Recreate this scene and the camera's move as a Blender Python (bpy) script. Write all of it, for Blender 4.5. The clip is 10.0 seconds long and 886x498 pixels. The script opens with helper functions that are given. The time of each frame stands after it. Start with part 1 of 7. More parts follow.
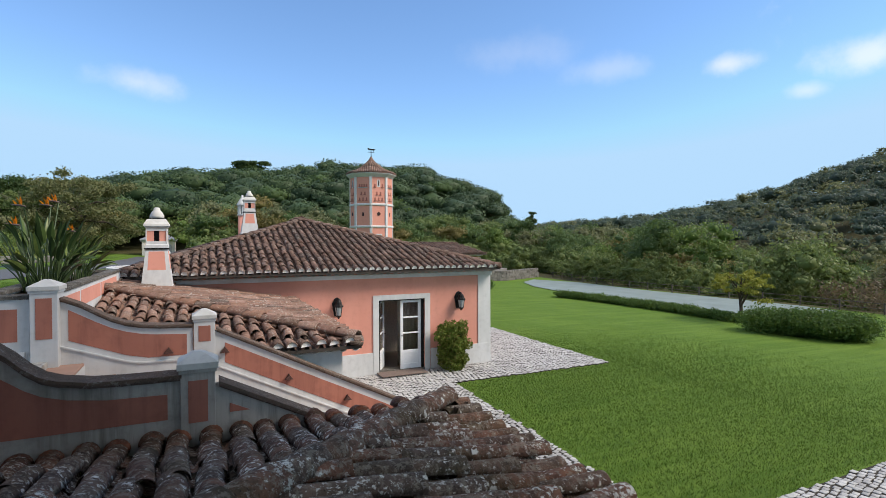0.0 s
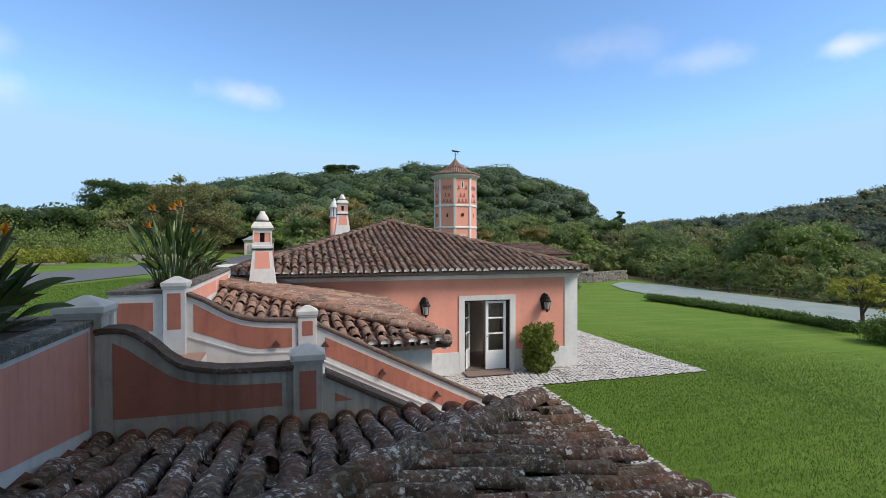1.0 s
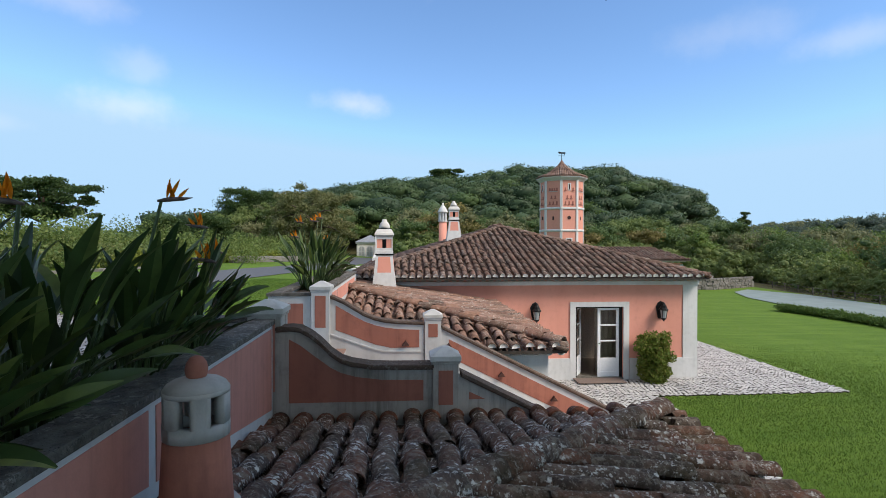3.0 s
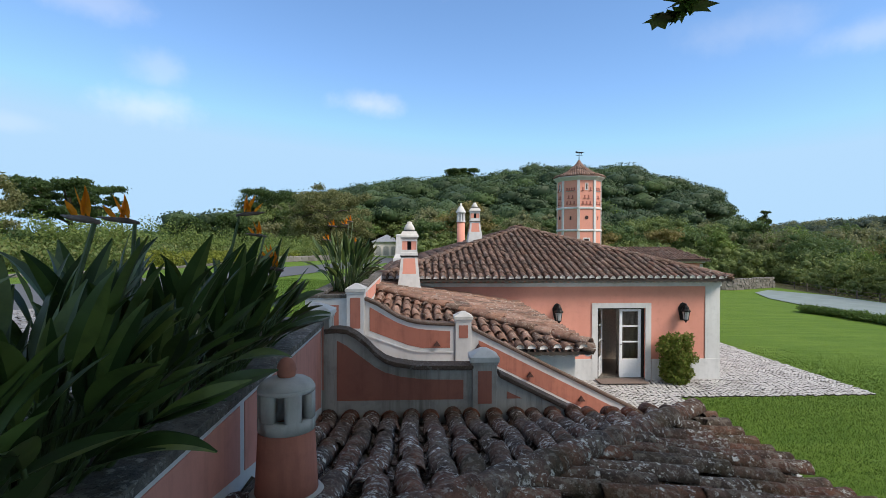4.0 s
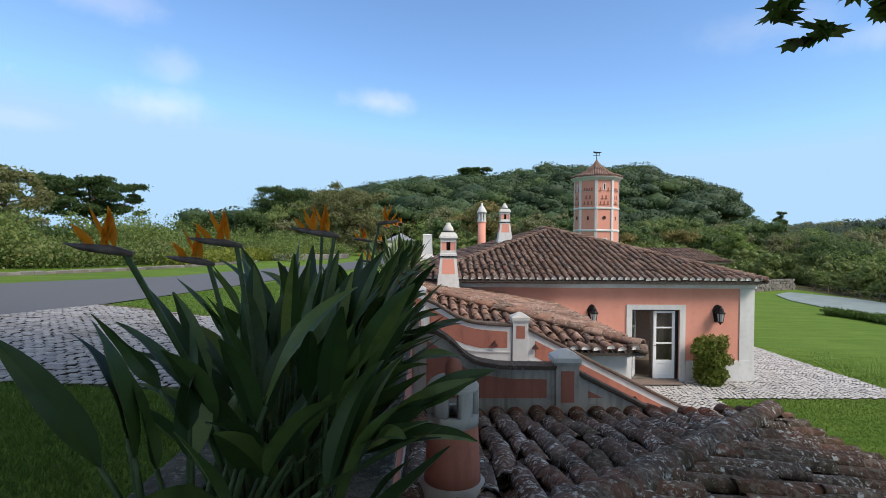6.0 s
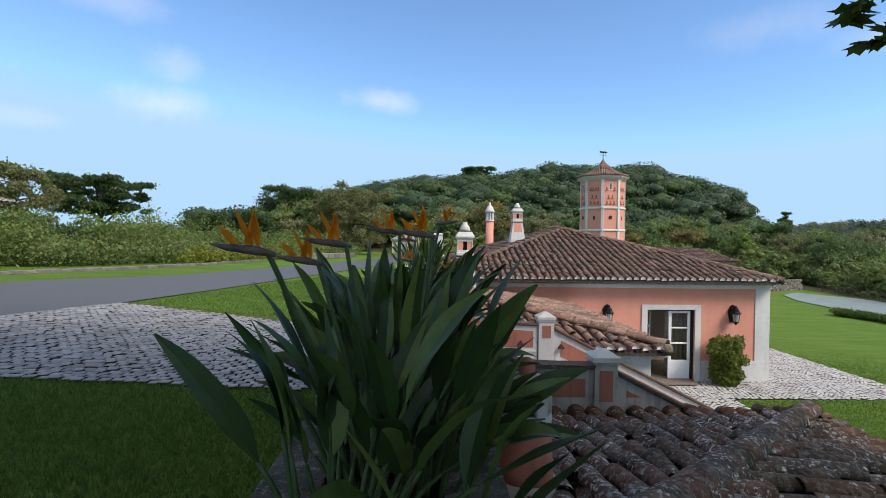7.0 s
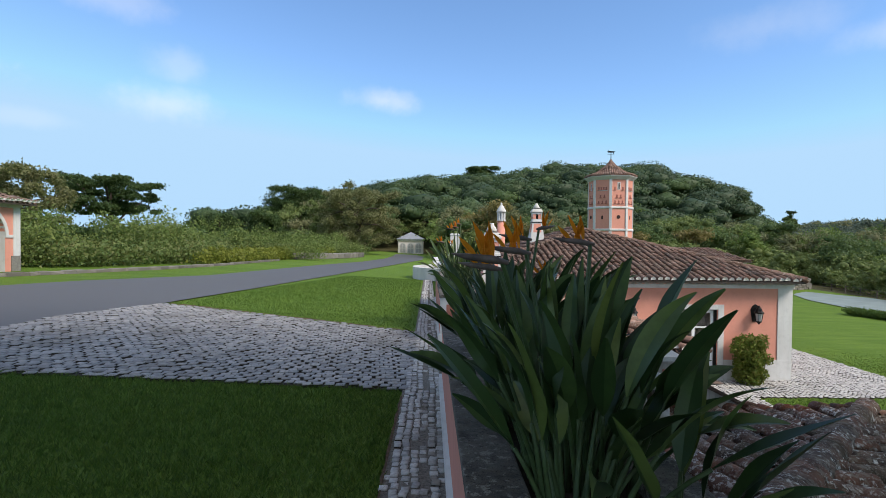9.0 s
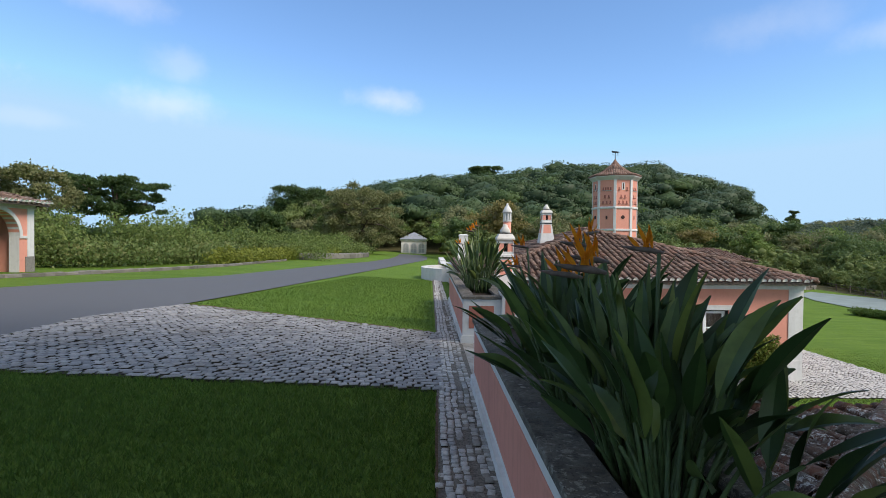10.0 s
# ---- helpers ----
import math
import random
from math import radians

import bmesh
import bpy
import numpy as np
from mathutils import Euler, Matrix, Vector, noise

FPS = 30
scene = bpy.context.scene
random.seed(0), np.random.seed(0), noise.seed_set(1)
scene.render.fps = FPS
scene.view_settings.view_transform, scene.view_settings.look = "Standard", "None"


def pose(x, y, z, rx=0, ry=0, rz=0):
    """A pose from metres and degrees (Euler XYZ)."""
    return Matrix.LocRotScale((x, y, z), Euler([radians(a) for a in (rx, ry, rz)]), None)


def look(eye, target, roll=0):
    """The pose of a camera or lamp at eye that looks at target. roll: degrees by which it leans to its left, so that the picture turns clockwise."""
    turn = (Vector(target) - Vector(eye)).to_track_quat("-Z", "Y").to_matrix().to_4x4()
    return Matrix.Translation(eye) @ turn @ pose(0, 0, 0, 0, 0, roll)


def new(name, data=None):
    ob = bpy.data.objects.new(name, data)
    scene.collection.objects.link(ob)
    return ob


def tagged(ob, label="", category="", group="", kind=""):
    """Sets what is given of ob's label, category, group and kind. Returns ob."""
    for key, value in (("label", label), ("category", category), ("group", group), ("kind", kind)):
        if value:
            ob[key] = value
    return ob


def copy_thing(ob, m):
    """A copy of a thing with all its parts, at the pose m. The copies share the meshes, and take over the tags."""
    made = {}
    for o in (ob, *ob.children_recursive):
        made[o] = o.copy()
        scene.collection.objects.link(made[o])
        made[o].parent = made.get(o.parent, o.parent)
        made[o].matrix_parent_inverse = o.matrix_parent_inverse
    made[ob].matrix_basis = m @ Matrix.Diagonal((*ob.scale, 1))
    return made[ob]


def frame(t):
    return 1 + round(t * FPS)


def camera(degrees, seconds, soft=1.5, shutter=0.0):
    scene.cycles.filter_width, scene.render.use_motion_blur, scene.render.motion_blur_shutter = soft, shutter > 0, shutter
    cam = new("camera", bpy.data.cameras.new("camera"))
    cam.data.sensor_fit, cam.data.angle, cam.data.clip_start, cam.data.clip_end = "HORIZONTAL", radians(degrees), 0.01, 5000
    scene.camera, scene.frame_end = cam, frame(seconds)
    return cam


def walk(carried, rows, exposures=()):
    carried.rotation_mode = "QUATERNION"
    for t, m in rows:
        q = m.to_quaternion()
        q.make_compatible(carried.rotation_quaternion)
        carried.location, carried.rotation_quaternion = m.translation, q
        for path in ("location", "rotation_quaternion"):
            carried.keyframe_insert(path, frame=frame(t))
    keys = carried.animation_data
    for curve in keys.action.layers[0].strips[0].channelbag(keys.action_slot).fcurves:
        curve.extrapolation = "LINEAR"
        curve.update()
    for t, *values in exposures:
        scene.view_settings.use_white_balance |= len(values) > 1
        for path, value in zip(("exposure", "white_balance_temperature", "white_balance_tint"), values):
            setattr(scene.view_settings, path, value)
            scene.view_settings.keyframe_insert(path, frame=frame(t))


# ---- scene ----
cam = camera(80.9, 10.0, soft=0.4)
PATH = [
    (0, (-6.32, -14.486, 3.873), (-5.473, -12.674, 3.843), -0.2),
    (0.5, (-6.377, -14.548, 3.888), (-5.688, -12.671, 3.859), -0.1),
    (1, (-6.451, -14.582, 3.892), (-5.901, -12.659, 3.865), -0.1),
    (1.5, (-6.538, -14.65, 3.913), (-6.1, -12.699, 3.888), -0.0),
    (2, (-6.615, -14.731, 3.932), (-6.28, -12.76, 3.912), -0.0),
    (2.5, (-6.687, -14.842, 3.961), (-6.453, -12.856, 3.942), -0.0),
    (3, (-6.781, -14.952, 4.003), (-6.618, -12.959, 3.984), 0.1),
    (4.5, (-7.223, -15.246, 4.097), (-7.125, -13.248, 4.074), 0.2),
    (5, (-7.423, -15.264, 4.11), (-7.335, -13.266, 4.087), 0.4),
    (5.5, (-7.636, -15.343, 4.128), (-7.56, -13.344, 4.103), 0.4),
    (7, (-8.251, -15.392, 4.136), (-8.191, -13.393, 4.105), 0.7),
    (7.5, (-8.405, -15.434, 4.122), (-8.35, -13.435, 4.091), 0.6),
    (8, (-8.567, -15.493, 4.128), (-8.511, -13.494, 4.098), 0.6),
    (8.5, (-8.771, -15.525, 4.15), (-8.715, -13.526, 4.12), 0.6),
    (9, (-8.961, -15.547, 4.162), (-8.909, -13.548, 4.129), 0.6),
    (9.5, (-9.139, -15.592, 4.178), (-9.089, -13.593, 4.144), 0.6),
    (10, (-9.321, -15.659, 4.2), (-9.274, -13.66, 4.166), 0.6),
]
walk(cam, [(t, look(eye, target, roll)) for t, eye, target, roll in PATH], [(0, 0.53), (10, 0.53)])
scene.cycles.max_bounces = 6

# ---- world and light ----
SUN_ELEVATION, SUN_AZIMUTH = 43.0, 124.0   # azimuth clockwise from +y
world = bpy.data.worlds.new("sky")
scene.world = world
world.use_nodes = True
wn, wl = world.node_tree.nodes, world.node_tree.links
wn.clear()
w_out = wn.new("ShaderNodeOutputWorld")
w_bg = wn.new("ShaderNodeBackground")
w_sky = wn.new("ShaderNodeTexSky")
w_sky.sky_type = "NISHITA"
w_sky.sun_disc = False
w_sky.sun_elevation = radians(SUN_ELEVATION)
w_sky.sun_rotation = radians(SUN_AZIMUTH)
w_sky.air_density, w_sky.dust_density, w_sky.ozone_density = 1.0, 0.0, 4.2
w_bg.inputs["Strength"].default_value = 0.144
# soft fair-weather clouds: azimuth from +y, elevation, half width, half height (degrees), density
CLOUDS = [(-26.6, 12.7, 5.8, 2.0, 0.30), (-25.6, 16.2, 2.8, 1.9, 0.17), (-5.1, 14.8, 4.2, 1.4, 0.34), (53.6, 16.5, 2.8, 1.2, 0.5), (64.4, 15.4, 4.2, 1.8, 0.5),
          (43.0, 17.4, 4.6, 1.6, 0.20), (-37.2, 10.0, 3.6, 1.0, 0.12), (-30.4, 21.0, 4.2, 1.5, 0.18), (60.0, 13.2, 1.8, 0.9, 0.35), (33.5, 19.5, 6.0, 2.2, 0.12),
          # unseen clouds overhead and behind, added to whiten and soften the fill light
          (115, 30, 26, 12, 0.8), (165, 38, 45, 20, 0.85), (-140, 40, 45, 22, 0.85), (-85, 24, 22, 8, 0.6), (160, 68, 50, 26, 0.8), (20, 78, 55, 28, 0.75), (-60, 52, 40, 14, 0.6), (75, 52, 36, 13, 0.6)]
w_geo = wn.new("ShaderNodeTexCoord")
w_noise = wn.new("ShaderNodeTexNoise")
w_noise.inputs["Scale"].default_value = 9.0
w_noise.inputs["Detail"].default_value = 7.0
w_noise.inputs["Roughness"].default_value = 0.6
wl.new(w_geo.outputs["Generated"], w_noise.inputs["Vector"])


def w_math(op, a, b):
    n_ = wn.new("ShaderNodeMath")
    n_.operation = op
    for sock, v in zip(n_.inputs, (a, b)):
        if isinstance(v, (int, float)):
            sock.default_value = v
        else:
            wl.new(v, sock)
    return n_.outputs[0]


def w_dot(v):
    n_ = wn.new("ShaderNodeVectorMath")
    n_.operation = "DOT_PRODUCT"
    n_.inputs[1].default_value = v
    wl.new(w_geo.outputs["Generated"], n_.inputs[0])
    return n_.outputs["Value"]


w_ragged = w_math("MULTIPLY", w_math("SUBTRACT", w_noise.outputs["Fac"], 0.5), 2.2)
w_cover = 0.0
for c_az, c_el, c_w, c_h, c_d in CLOUDS:
    a_, e_ = radians(c_az), radians(c_el)
    ahead = (math.sin(a_) * math.cos(e_), math.cos(a_) * math.cos(e_), math.sin(e_))
    right = (math.cos(a_), -math.sin(a_), 0.0)
    over = (-math.sin(a_) * math.sin(e_), -math.cos(a_) * math.sin(e_), math.cos(e_))
    du, dv = w_math("DIVIDE", w_dot(right), math.sin(radians(c_w))), w_math("DIVIDE", w_dot(over), math.sin(radians(c_h)))
    rr = w_math("SQRT", w_math("ADD", w_math("MULTIPLY", du, du), w_math("MULTIPLY", dv, dv)), 0)
    w_soft = wn.new("ShaderNodeMapRange")
    w_soft.interpolation_type = "SMOOTHSTEP"
    for key_, val_ in (("From Min", 1.15), ("From Max", 0.0), ("To Min", 0.0), ("To Max", c_d)):
        w_soft.inputs[key_].default_value = val_
    wl.new(w_math("ADD", rr, w_ragged), w_soft.inputs["Value"])
    front = w_math("GREATER_THAN", w_dot(ahead), 0.0)
    w_cover = w_math("MAXIMUM", w_cover, w_math("MULTIPLY", w_soft.outputs["Result"], front))
w_mix = wn.new("ShaderNodeMixRGB")
w_mix.inputs["Color2"].default_value = (5.8, 5.5, 5.15, 1)
wl.new(w_cover, w_mix.inputs["Fac"])
# the haze near the horizon is no brighter than the thin cloud above it
w_cap = wn.new("ShaderNodeMixRGB")
w_cap.blend_type = "DARKEN"
w_cap.inputs["Fac"].default_value = 1.0
w_cap.inputs["Color2"].default_value = (2.3, 3.5, 4.8, 1)
w_tint = wn.new("ShaderNodeMixRGB")
w_tint.blend_type = "MULTIPLY"
w_tint.inputs["Fac"].default_value = 1.0
w_tint.inputs["Color2"].default_value = (0.92, 1.0, 1.06, 1)
wl.new(w_sky.outputs["Color"], w_tint.inputs["Color1"])
wl.new(w_tint.outputs["Color"], w_cap.inputs["Color1"])
wl.new(w_cap.outputs["Color"], w_mix.inputs["Color1"])
wl.new(w_mix.outputs["Color"], w_bg.inputs["Color"])
wl.new(w_bg.outputs["Background"], w_out.inputs["Surface"])

sun_data = bpy.data.lights.new("sun", "SUN")
sun_data.energy, sun_data.angle, sun_data.color = 2.9, radians(22), (1.0, 0.90, 0.79)
sun = new("sun", sun_data)
el, az = radians(SUN_ELEVATION), radians(SUN_AZIMUTH)
sun.matrix_world = look((0, 0, 0), (-math.sin(az) * math.cos(el), -math.cos(az) * math.cos(el), -math.sin(el)))


# ---- materials ----
def material(name, rough=0.8, metallic=0.0, spec=0.3):
    m = bpy.data.materials.new(name)
    m.use_nodes = True
    b = m.node_tree.nodes["Principled BSDF"]
    b.inputs["Roughness"].default_value = rough
    b.inputs["Metallic"].default_value = metallic
    b.inputs["Specular IOR Level"].default_value = spec
    return m, m.node_tree.nodes, m.node_tree.links, b


def noise_node(n, l, scale, detail=4.0, rough=0.55, coord="Object", stretch=None):
    tc = n.new("ShaderNodeTexCoord") if coord != "World" else n.new("ShaderNodeNewGeometry")
    out = tc.outputs["Position"] if coord == "World" else tc.outputs[coord]
    if stretch:
        mp = n.new("ShaderNodeMapping")
        mp.inputs["Scale"].default_value = stretch
        l.new(out, mp.inputs["Vector"])
        out = mp.outputs["Vector"]
    t = n.new("ShaderNodeTexNoise")
    t.inputs["Scale"].default_value = scale
    t.inputs["Detail"].default_value = detail
    t.inputs["Roughness"].default_value = rough
    l.new(out, t.inputs["Vector"])
    return t.outputs["Fac"]


def ramp(n, l, fac, stops):
    r = n.new("ShaderNodeValToRGB")
    e = r.color_ramp.elements
    while len(e) < len(stops):
        e.new(0.5)
    for i, (p, c) in enumerate(stops):
        e[i].position, e[i].color = p, (*c, 1)
    l.new(fac, r.inputs["Fac"])
    return r.outputs["Color"]


def mix(n, l, fac, a, b, mode="MIX"):
    m = n.new("ShaderNodeMixRGB")
    m.blend_type = mode
    for sock, v in ((m.inputs["Fac"], fac), (m.inputs["Color1"], a), (m.inputs["Color2"], b)):
        if isinstance(v, (int, float)):
            sock.default_value = v
        elif isinstance(v, tuple):
            sock.default_value = (*v, 1)
        else:
            l.new(v, sock)
    return m.outputs["Color"]


def fit_range(n, l, v, a, b, lo=0.0, hi=1.0):
    m = n.new("ShaderNodeMapRange")
    for k, x in (("From Min", a), ("From Max", b), ("To Min", lo), ("To Max", hi)):
        m.inputs[k].default_value = x
    l.new(v, m.inputs["Value"])
    return m.outputs["Result"]


def bump(n, l, b, height, strength, distance=0.01):
    p = n.new("ShaderNodeBump")
    p.inputs["Strength"].default_value = strength
    p.inputs["Distance"].default_value = distance
    l.new(height, p.inputs["Height"])
    l.new(p.outputs["Normal"], b.inputs["Normal"])


def random_value(n, l):
    """One random number for every object and every island of a joined mesh."""
    oi, ge = n.new("ShaderNodeObjectInfo"), n.new("ShaderNodeNewGeometry")
    a = n.new("ShaderNodeMath")
    l.new(oi.outputs["Random"], a.inputs[0])
    l.new(ge.outputs["Random Per Island"], a.inputs[1])
    f = n.new("ShaderNodeMath")
    f.operation = "FRACT"
    l.new(a.outputs[0], f.inputs[0])
    return f.outputs[0]


def plaster(name, base, stain, amount=0.5, streak=True, grain=60.0, drip=0.0):
    m, n, l, b = material(name, 0.88)
    big = noise_node(n, l, 1.3, 5, coord="World", stretch=(1, 1, 0.35) if streak else None)
    mid = noise_node(n, l, 7.0, 6, 0.65, coord="World")
    fine = noise_node(n, l, grain, 3, coord="World")
    c = mix(n, l, fit_range(n, l, big, 0.42, 0.75, 0, amount), base, stain)
    c = mix(n, l, fit_range(n, l, mid, 0.5, 0.8, 0, amount * 0.6), c, tuple(x * 0.72 for x in stain))
    if drip:
        run = noise_node(n, l, 1.0, 5, 0.65, coord="World", stretch=(9, 9, 0.7))
        c = mix(n, l, fit_range(n, l, run, 0.5, 0.72, 0, drip), c, tuple(x * 0.55 for x in stain))
    l.new(c, b.inputs["Base Color"])
    bump(n, l, b, mix(n, l, 0.4, mid, fine), 0.35, 0.006)
    return m


def simple(name, base, rough=0.6, metallic=0.0, vary=0.25, scale=20.0, bumpy=0.15):
    m, n, l, b = material(name, rough, metallic)
    f = noise_node(n, l, scale, 5, 0.6, coord="World")
    c = mix(n, l, fit_range(n, l, f, 0.3, 0.7), tuple(x * (1 - vary) for x in base), tuple(min(1, x * (1 + vary)) for x in base))
    l.new(c, b.inputs["Base Color"])
    if bumpy:
        bump(n, l, b, f, bumpy, 0.004)
    return m


def clay(name, cols, lichen, amount, dark=0.5, moss=0.3):
    """Weathered barrel tile: fired clay, soot, crusts of pale lichen, moss."""
    m, n, l, b = material(name, 0.93, spec=0.12)
    rnd = random_value(n, l)
    c = ramp(n, l, rnd, [(i / (len(cols) - 1), x) for i, x in enumerate(cols)])
    mid = noise_node(n, l, 8, 6, 0.7, coord="World")
    crust = noise_node(n, l, 27, 8, 0.72, coord="World")
    spots = noise_node(n, l, 85, 5, 0.7, coord="World")
    broad = noise_node(n, l, 1.9, 4, 0.6, coord="World")
    c = mix(n, l, fit_range(n, l, mid, 0.38, 0.62, 0, dark), c, (0.020, 0.018, 0.017))
    c = mix(n, l, fit_range(n, l, broad, 0.5, 0.68, 0, moss), c, (0.058, 0.050, 0.018))
    s = n.new("ShaderNodeMath")
    s.operation = "ADD"
    l.new(crust, s.inputs[0])
    l.new(fit_range(n, l, broad, 0.3, 0.7, 0.05, -0.06), s.inputs[1])
    grey = noise_node(n, l, 19, 8, 0.75, coord="World")
    c = mix(n, l, fit_range(n, l, grey, 0.52, 0.56, 0, amount * 0.6), c, (lichen[0] * 0.42, lichen[1] * 0.37, lichen[2] * 0.32))
    patch = n.new("ShaderNodeMath")
    patch.operation = "MULTIPLY"
    l.new(fit_range(n, l, s.outputs[0], 0.555, 0.58, 0, amount), patch.inputs[0])
    l.new(fit_range(n, l, noise_node(n, l, 2.7, 4, 0.65, coord="World"), 0.42, 0.56, 0.15, 1.0), patch.inputs[1])
    c = mix(n, l, patch.outputs[0], c, lichen)
    cells = n.new("ShaderNodeTexVoronoi")
    cells.inputs["Scale"].default_value = 13.0
    wob = n.new("ShaderNodeNewGeometry")
    l.new(mix(n, l, 0.05, wob.outputs["Position"], crust, "ADD"), cells.inputs["Vector"])
    discs = n.new("ShaderNodeMath")
    discs.operation = "MULTIPLY"
    l.new(fit_range(n, l, cells.outputs["Distance"], 0.34, 0.28), discs.inputs[0])
    l.new(fit_range(n, l, noise_node(n, l, 5, 4, 0.7, coord="World"), 0.56, 0.6, 0, amount), discs.inputs[1])
    c = mix(n, l, discs.outputs[0], c, tuple(min(1, x * 1.05) for x in lichen))
    c = mix(n, l, fit_range(n, l, spots, 0.64, 0.70, 0, amount * 0.5), c, tuple(min(1, x * 1.25) for x in lichen))
    c = mix(n, l, fit_range(n, l, spots, 0.42, 0.36, 0, 0.75), c, (0.016, 0.014, 0.013))
    l.new(c, b.inputs["Base Color"])
    bump(n, l, b, mix(n, l, 0.45, crust, spots), 0.9, 0.016)
    return m


def foliage(name, cols, rough=0.55, trans=0.42, dapple=2.2, depth=0.26, through_leaf=(0.15, 0.2, 0.045)):
    m, n, l, b = material(name, rough, spec=0.25)
    c = ramp(n, l, random_value(n, l), [(i / (len(cols) - 1), x) for i, x in enumerate(cols)])
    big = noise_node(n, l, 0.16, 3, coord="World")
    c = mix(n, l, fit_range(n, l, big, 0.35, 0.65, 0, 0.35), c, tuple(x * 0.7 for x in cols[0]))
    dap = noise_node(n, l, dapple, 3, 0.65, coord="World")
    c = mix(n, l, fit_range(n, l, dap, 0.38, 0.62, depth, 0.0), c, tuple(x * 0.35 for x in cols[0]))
    l.new(c, b.inputs["Base Color"])
    t = n.new("ShaderNodeBsdfTranslucent")
    l.new(mix(n, l, 0.5, c, through_leaf), t.inputs["Color"])
    ms = n.new("ShaderNodeMixShader")
    ms.inputs["Fac"].default_value = trans
    l.new(b.outputs["BSDF"], ms.inputs[1])
    l.new(t.outputs["BSDF"], ms.inputs[2])
    l.new(ms.outputs["Shader"], n["Material Output"].inputs["Surface"])
    return m


M_PINK = plaster("salmon_plaster", (0.67, 0.30, 0.225), (0.55, 0.225, 0.165), 0.5)
M_TERRA = plaster("terracotta_panel_paint", (0.42, 0.165, 0.115), (0.24, 0.10, 0.078), 0.7, drip=0.4)
M_TREAD = plaster("worn_tread_tile", (0.44, 0.27, 0.20), (0.30, 0.21, 0.17), 0.7)
M_ROSE = plaster("faded_rose_plaster", (0.60, 0.265, 0.205), (0.46, 0.20, 0.16), 0.6, drip=0.3)
M_WHITE = plaster("white_limewash", (0.62, 0.615, 0.605), (0.42, 0.415, 0.40), 0.55, drip=0.15)
M_AGED = plaster("weathered_limewash", (0.50, 0.47, 0.425), (0.19, 0.17, 0.145), 0.9, drip=0.7)
M_CAP = plaster("blue_white_cap_paint", (0.64, 0.625, 0.59), (0.36, 0.345, 0.315), 0.75, False)
M_CEMENT = plaster("rough_pale_cement", (0.47, 0.45, 0.42), (0.25, 0.235, 0.21), 0.8, False, 90)
M_COPING = clay("coping_tile", [(0.15, 0.105, 0.08), (0.19, 0.13, 0.10), (0.13, 0.10, 0.085)], (0.30, 0.27, 0.23), 0.5, 0.3, 0.2)
M_STONECAP = clay("grey_coping_stone", [(0.15, 0.14, 0.125), (0.19, 0.175, 0.155)], (0.34, 0.32, 0.285), 0.7, 0.6, 0.2)
M_NEAR_TILE = clay("lichen_roof_tile", [(0.17, 0.105, 0.076), (0.24, 0.115, 0.073), (0.15, 0.105, 0.083), (0.20, 0.135, 0.10), (0.26, 0.125, 0.08)],
                   (0.68, 0.65, 0.58), 0.95, 0.66, 0.55)
M_TIP_TILE = clay("orange_eave_tile", [(0.22, 0.085, 0.055), (0.28, 0.105, 0.062), (0.13, 0.075, 0.06), (0.30, 0.125, 0.075)], (0.34, 0.31, 0.27), 0.6, 0.7, 0.2)
M_HOUSE_TILE = clay("house_roof_tile", [(0.21, 0.125, 0.098), (0.15, 0.092, 0.075), (0.28, 0.175, 0.14), (0.12, 0.085, 0.074), (0.25, 0.135, 0.10)],
                    (0.42, 0.39, 0.35), 0.6, 0.5, 0.15)
M_LOW_TILE = clay("stair_roof_tile", [(0.30, 0.165, 0.125), (0.17, 0.10, 0.08), (0.40, 0.25, 0.195), (0.12, 0.085, 0.07), (0.34, 0.185, 0.13), (0.24, 0.15, 0.12)],
                  (0.46, 0.42, 0.37), 0.6, 0.4, 0.12)
M_MORTAR = simple("lime_mortar", (0.80, 0.78, 0.74), 0.95, vary=0.16, scale=26, bumpy=0.7)
# very dark beds under the tiles, so the gaps between them come out dark
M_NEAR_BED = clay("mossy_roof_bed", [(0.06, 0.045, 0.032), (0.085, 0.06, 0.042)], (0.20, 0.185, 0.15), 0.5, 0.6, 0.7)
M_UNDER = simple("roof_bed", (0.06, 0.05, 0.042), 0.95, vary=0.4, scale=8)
M_SPOUT = simple("dark_clay_spout", (0.10, 0.05, 0.04), 0.9, vary=0.4, scale=40)
M_IRON = simple("black_iron", (0.018, 0.018, 0.018), 0.45, 0.5, 0.3)
M_ROOM = simple("room_plaster", (0.60, 0.54, 0.46), 0.85)
M_DOOR = simple("white_door_paint", (0.74, 0.75, 0.76), 0.4, vary=0.05)
M_FLOOR = simple("room_floor", (0.16, 0.13, 0.10), 0.3)
M_GLASS, gn, gl, gb = material("pane_glass", 0.03, spec=0.5)
gb.inputs["Transmission Weight"].default_value = 1.0
gb.inputs["IOR"].default_value = 1.3
M_SOIL = simple("dark_soil", (0.035, 0.025, 0.018), 0.95, vary=0.5, scale=30, bumpy=0.6)
M_BARK = simple("tree_bark", (0.085, 0.065, 0.05), 0.9, vary=0.4, scale=14, bumpy=0.7)
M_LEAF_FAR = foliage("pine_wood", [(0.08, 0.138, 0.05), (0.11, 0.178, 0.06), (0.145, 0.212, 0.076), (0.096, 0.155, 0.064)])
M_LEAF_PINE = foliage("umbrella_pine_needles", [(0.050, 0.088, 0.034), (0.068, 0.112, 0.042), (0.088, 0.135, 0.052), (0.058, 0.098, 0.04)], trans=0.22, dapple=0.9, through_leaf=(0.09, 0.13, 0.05))
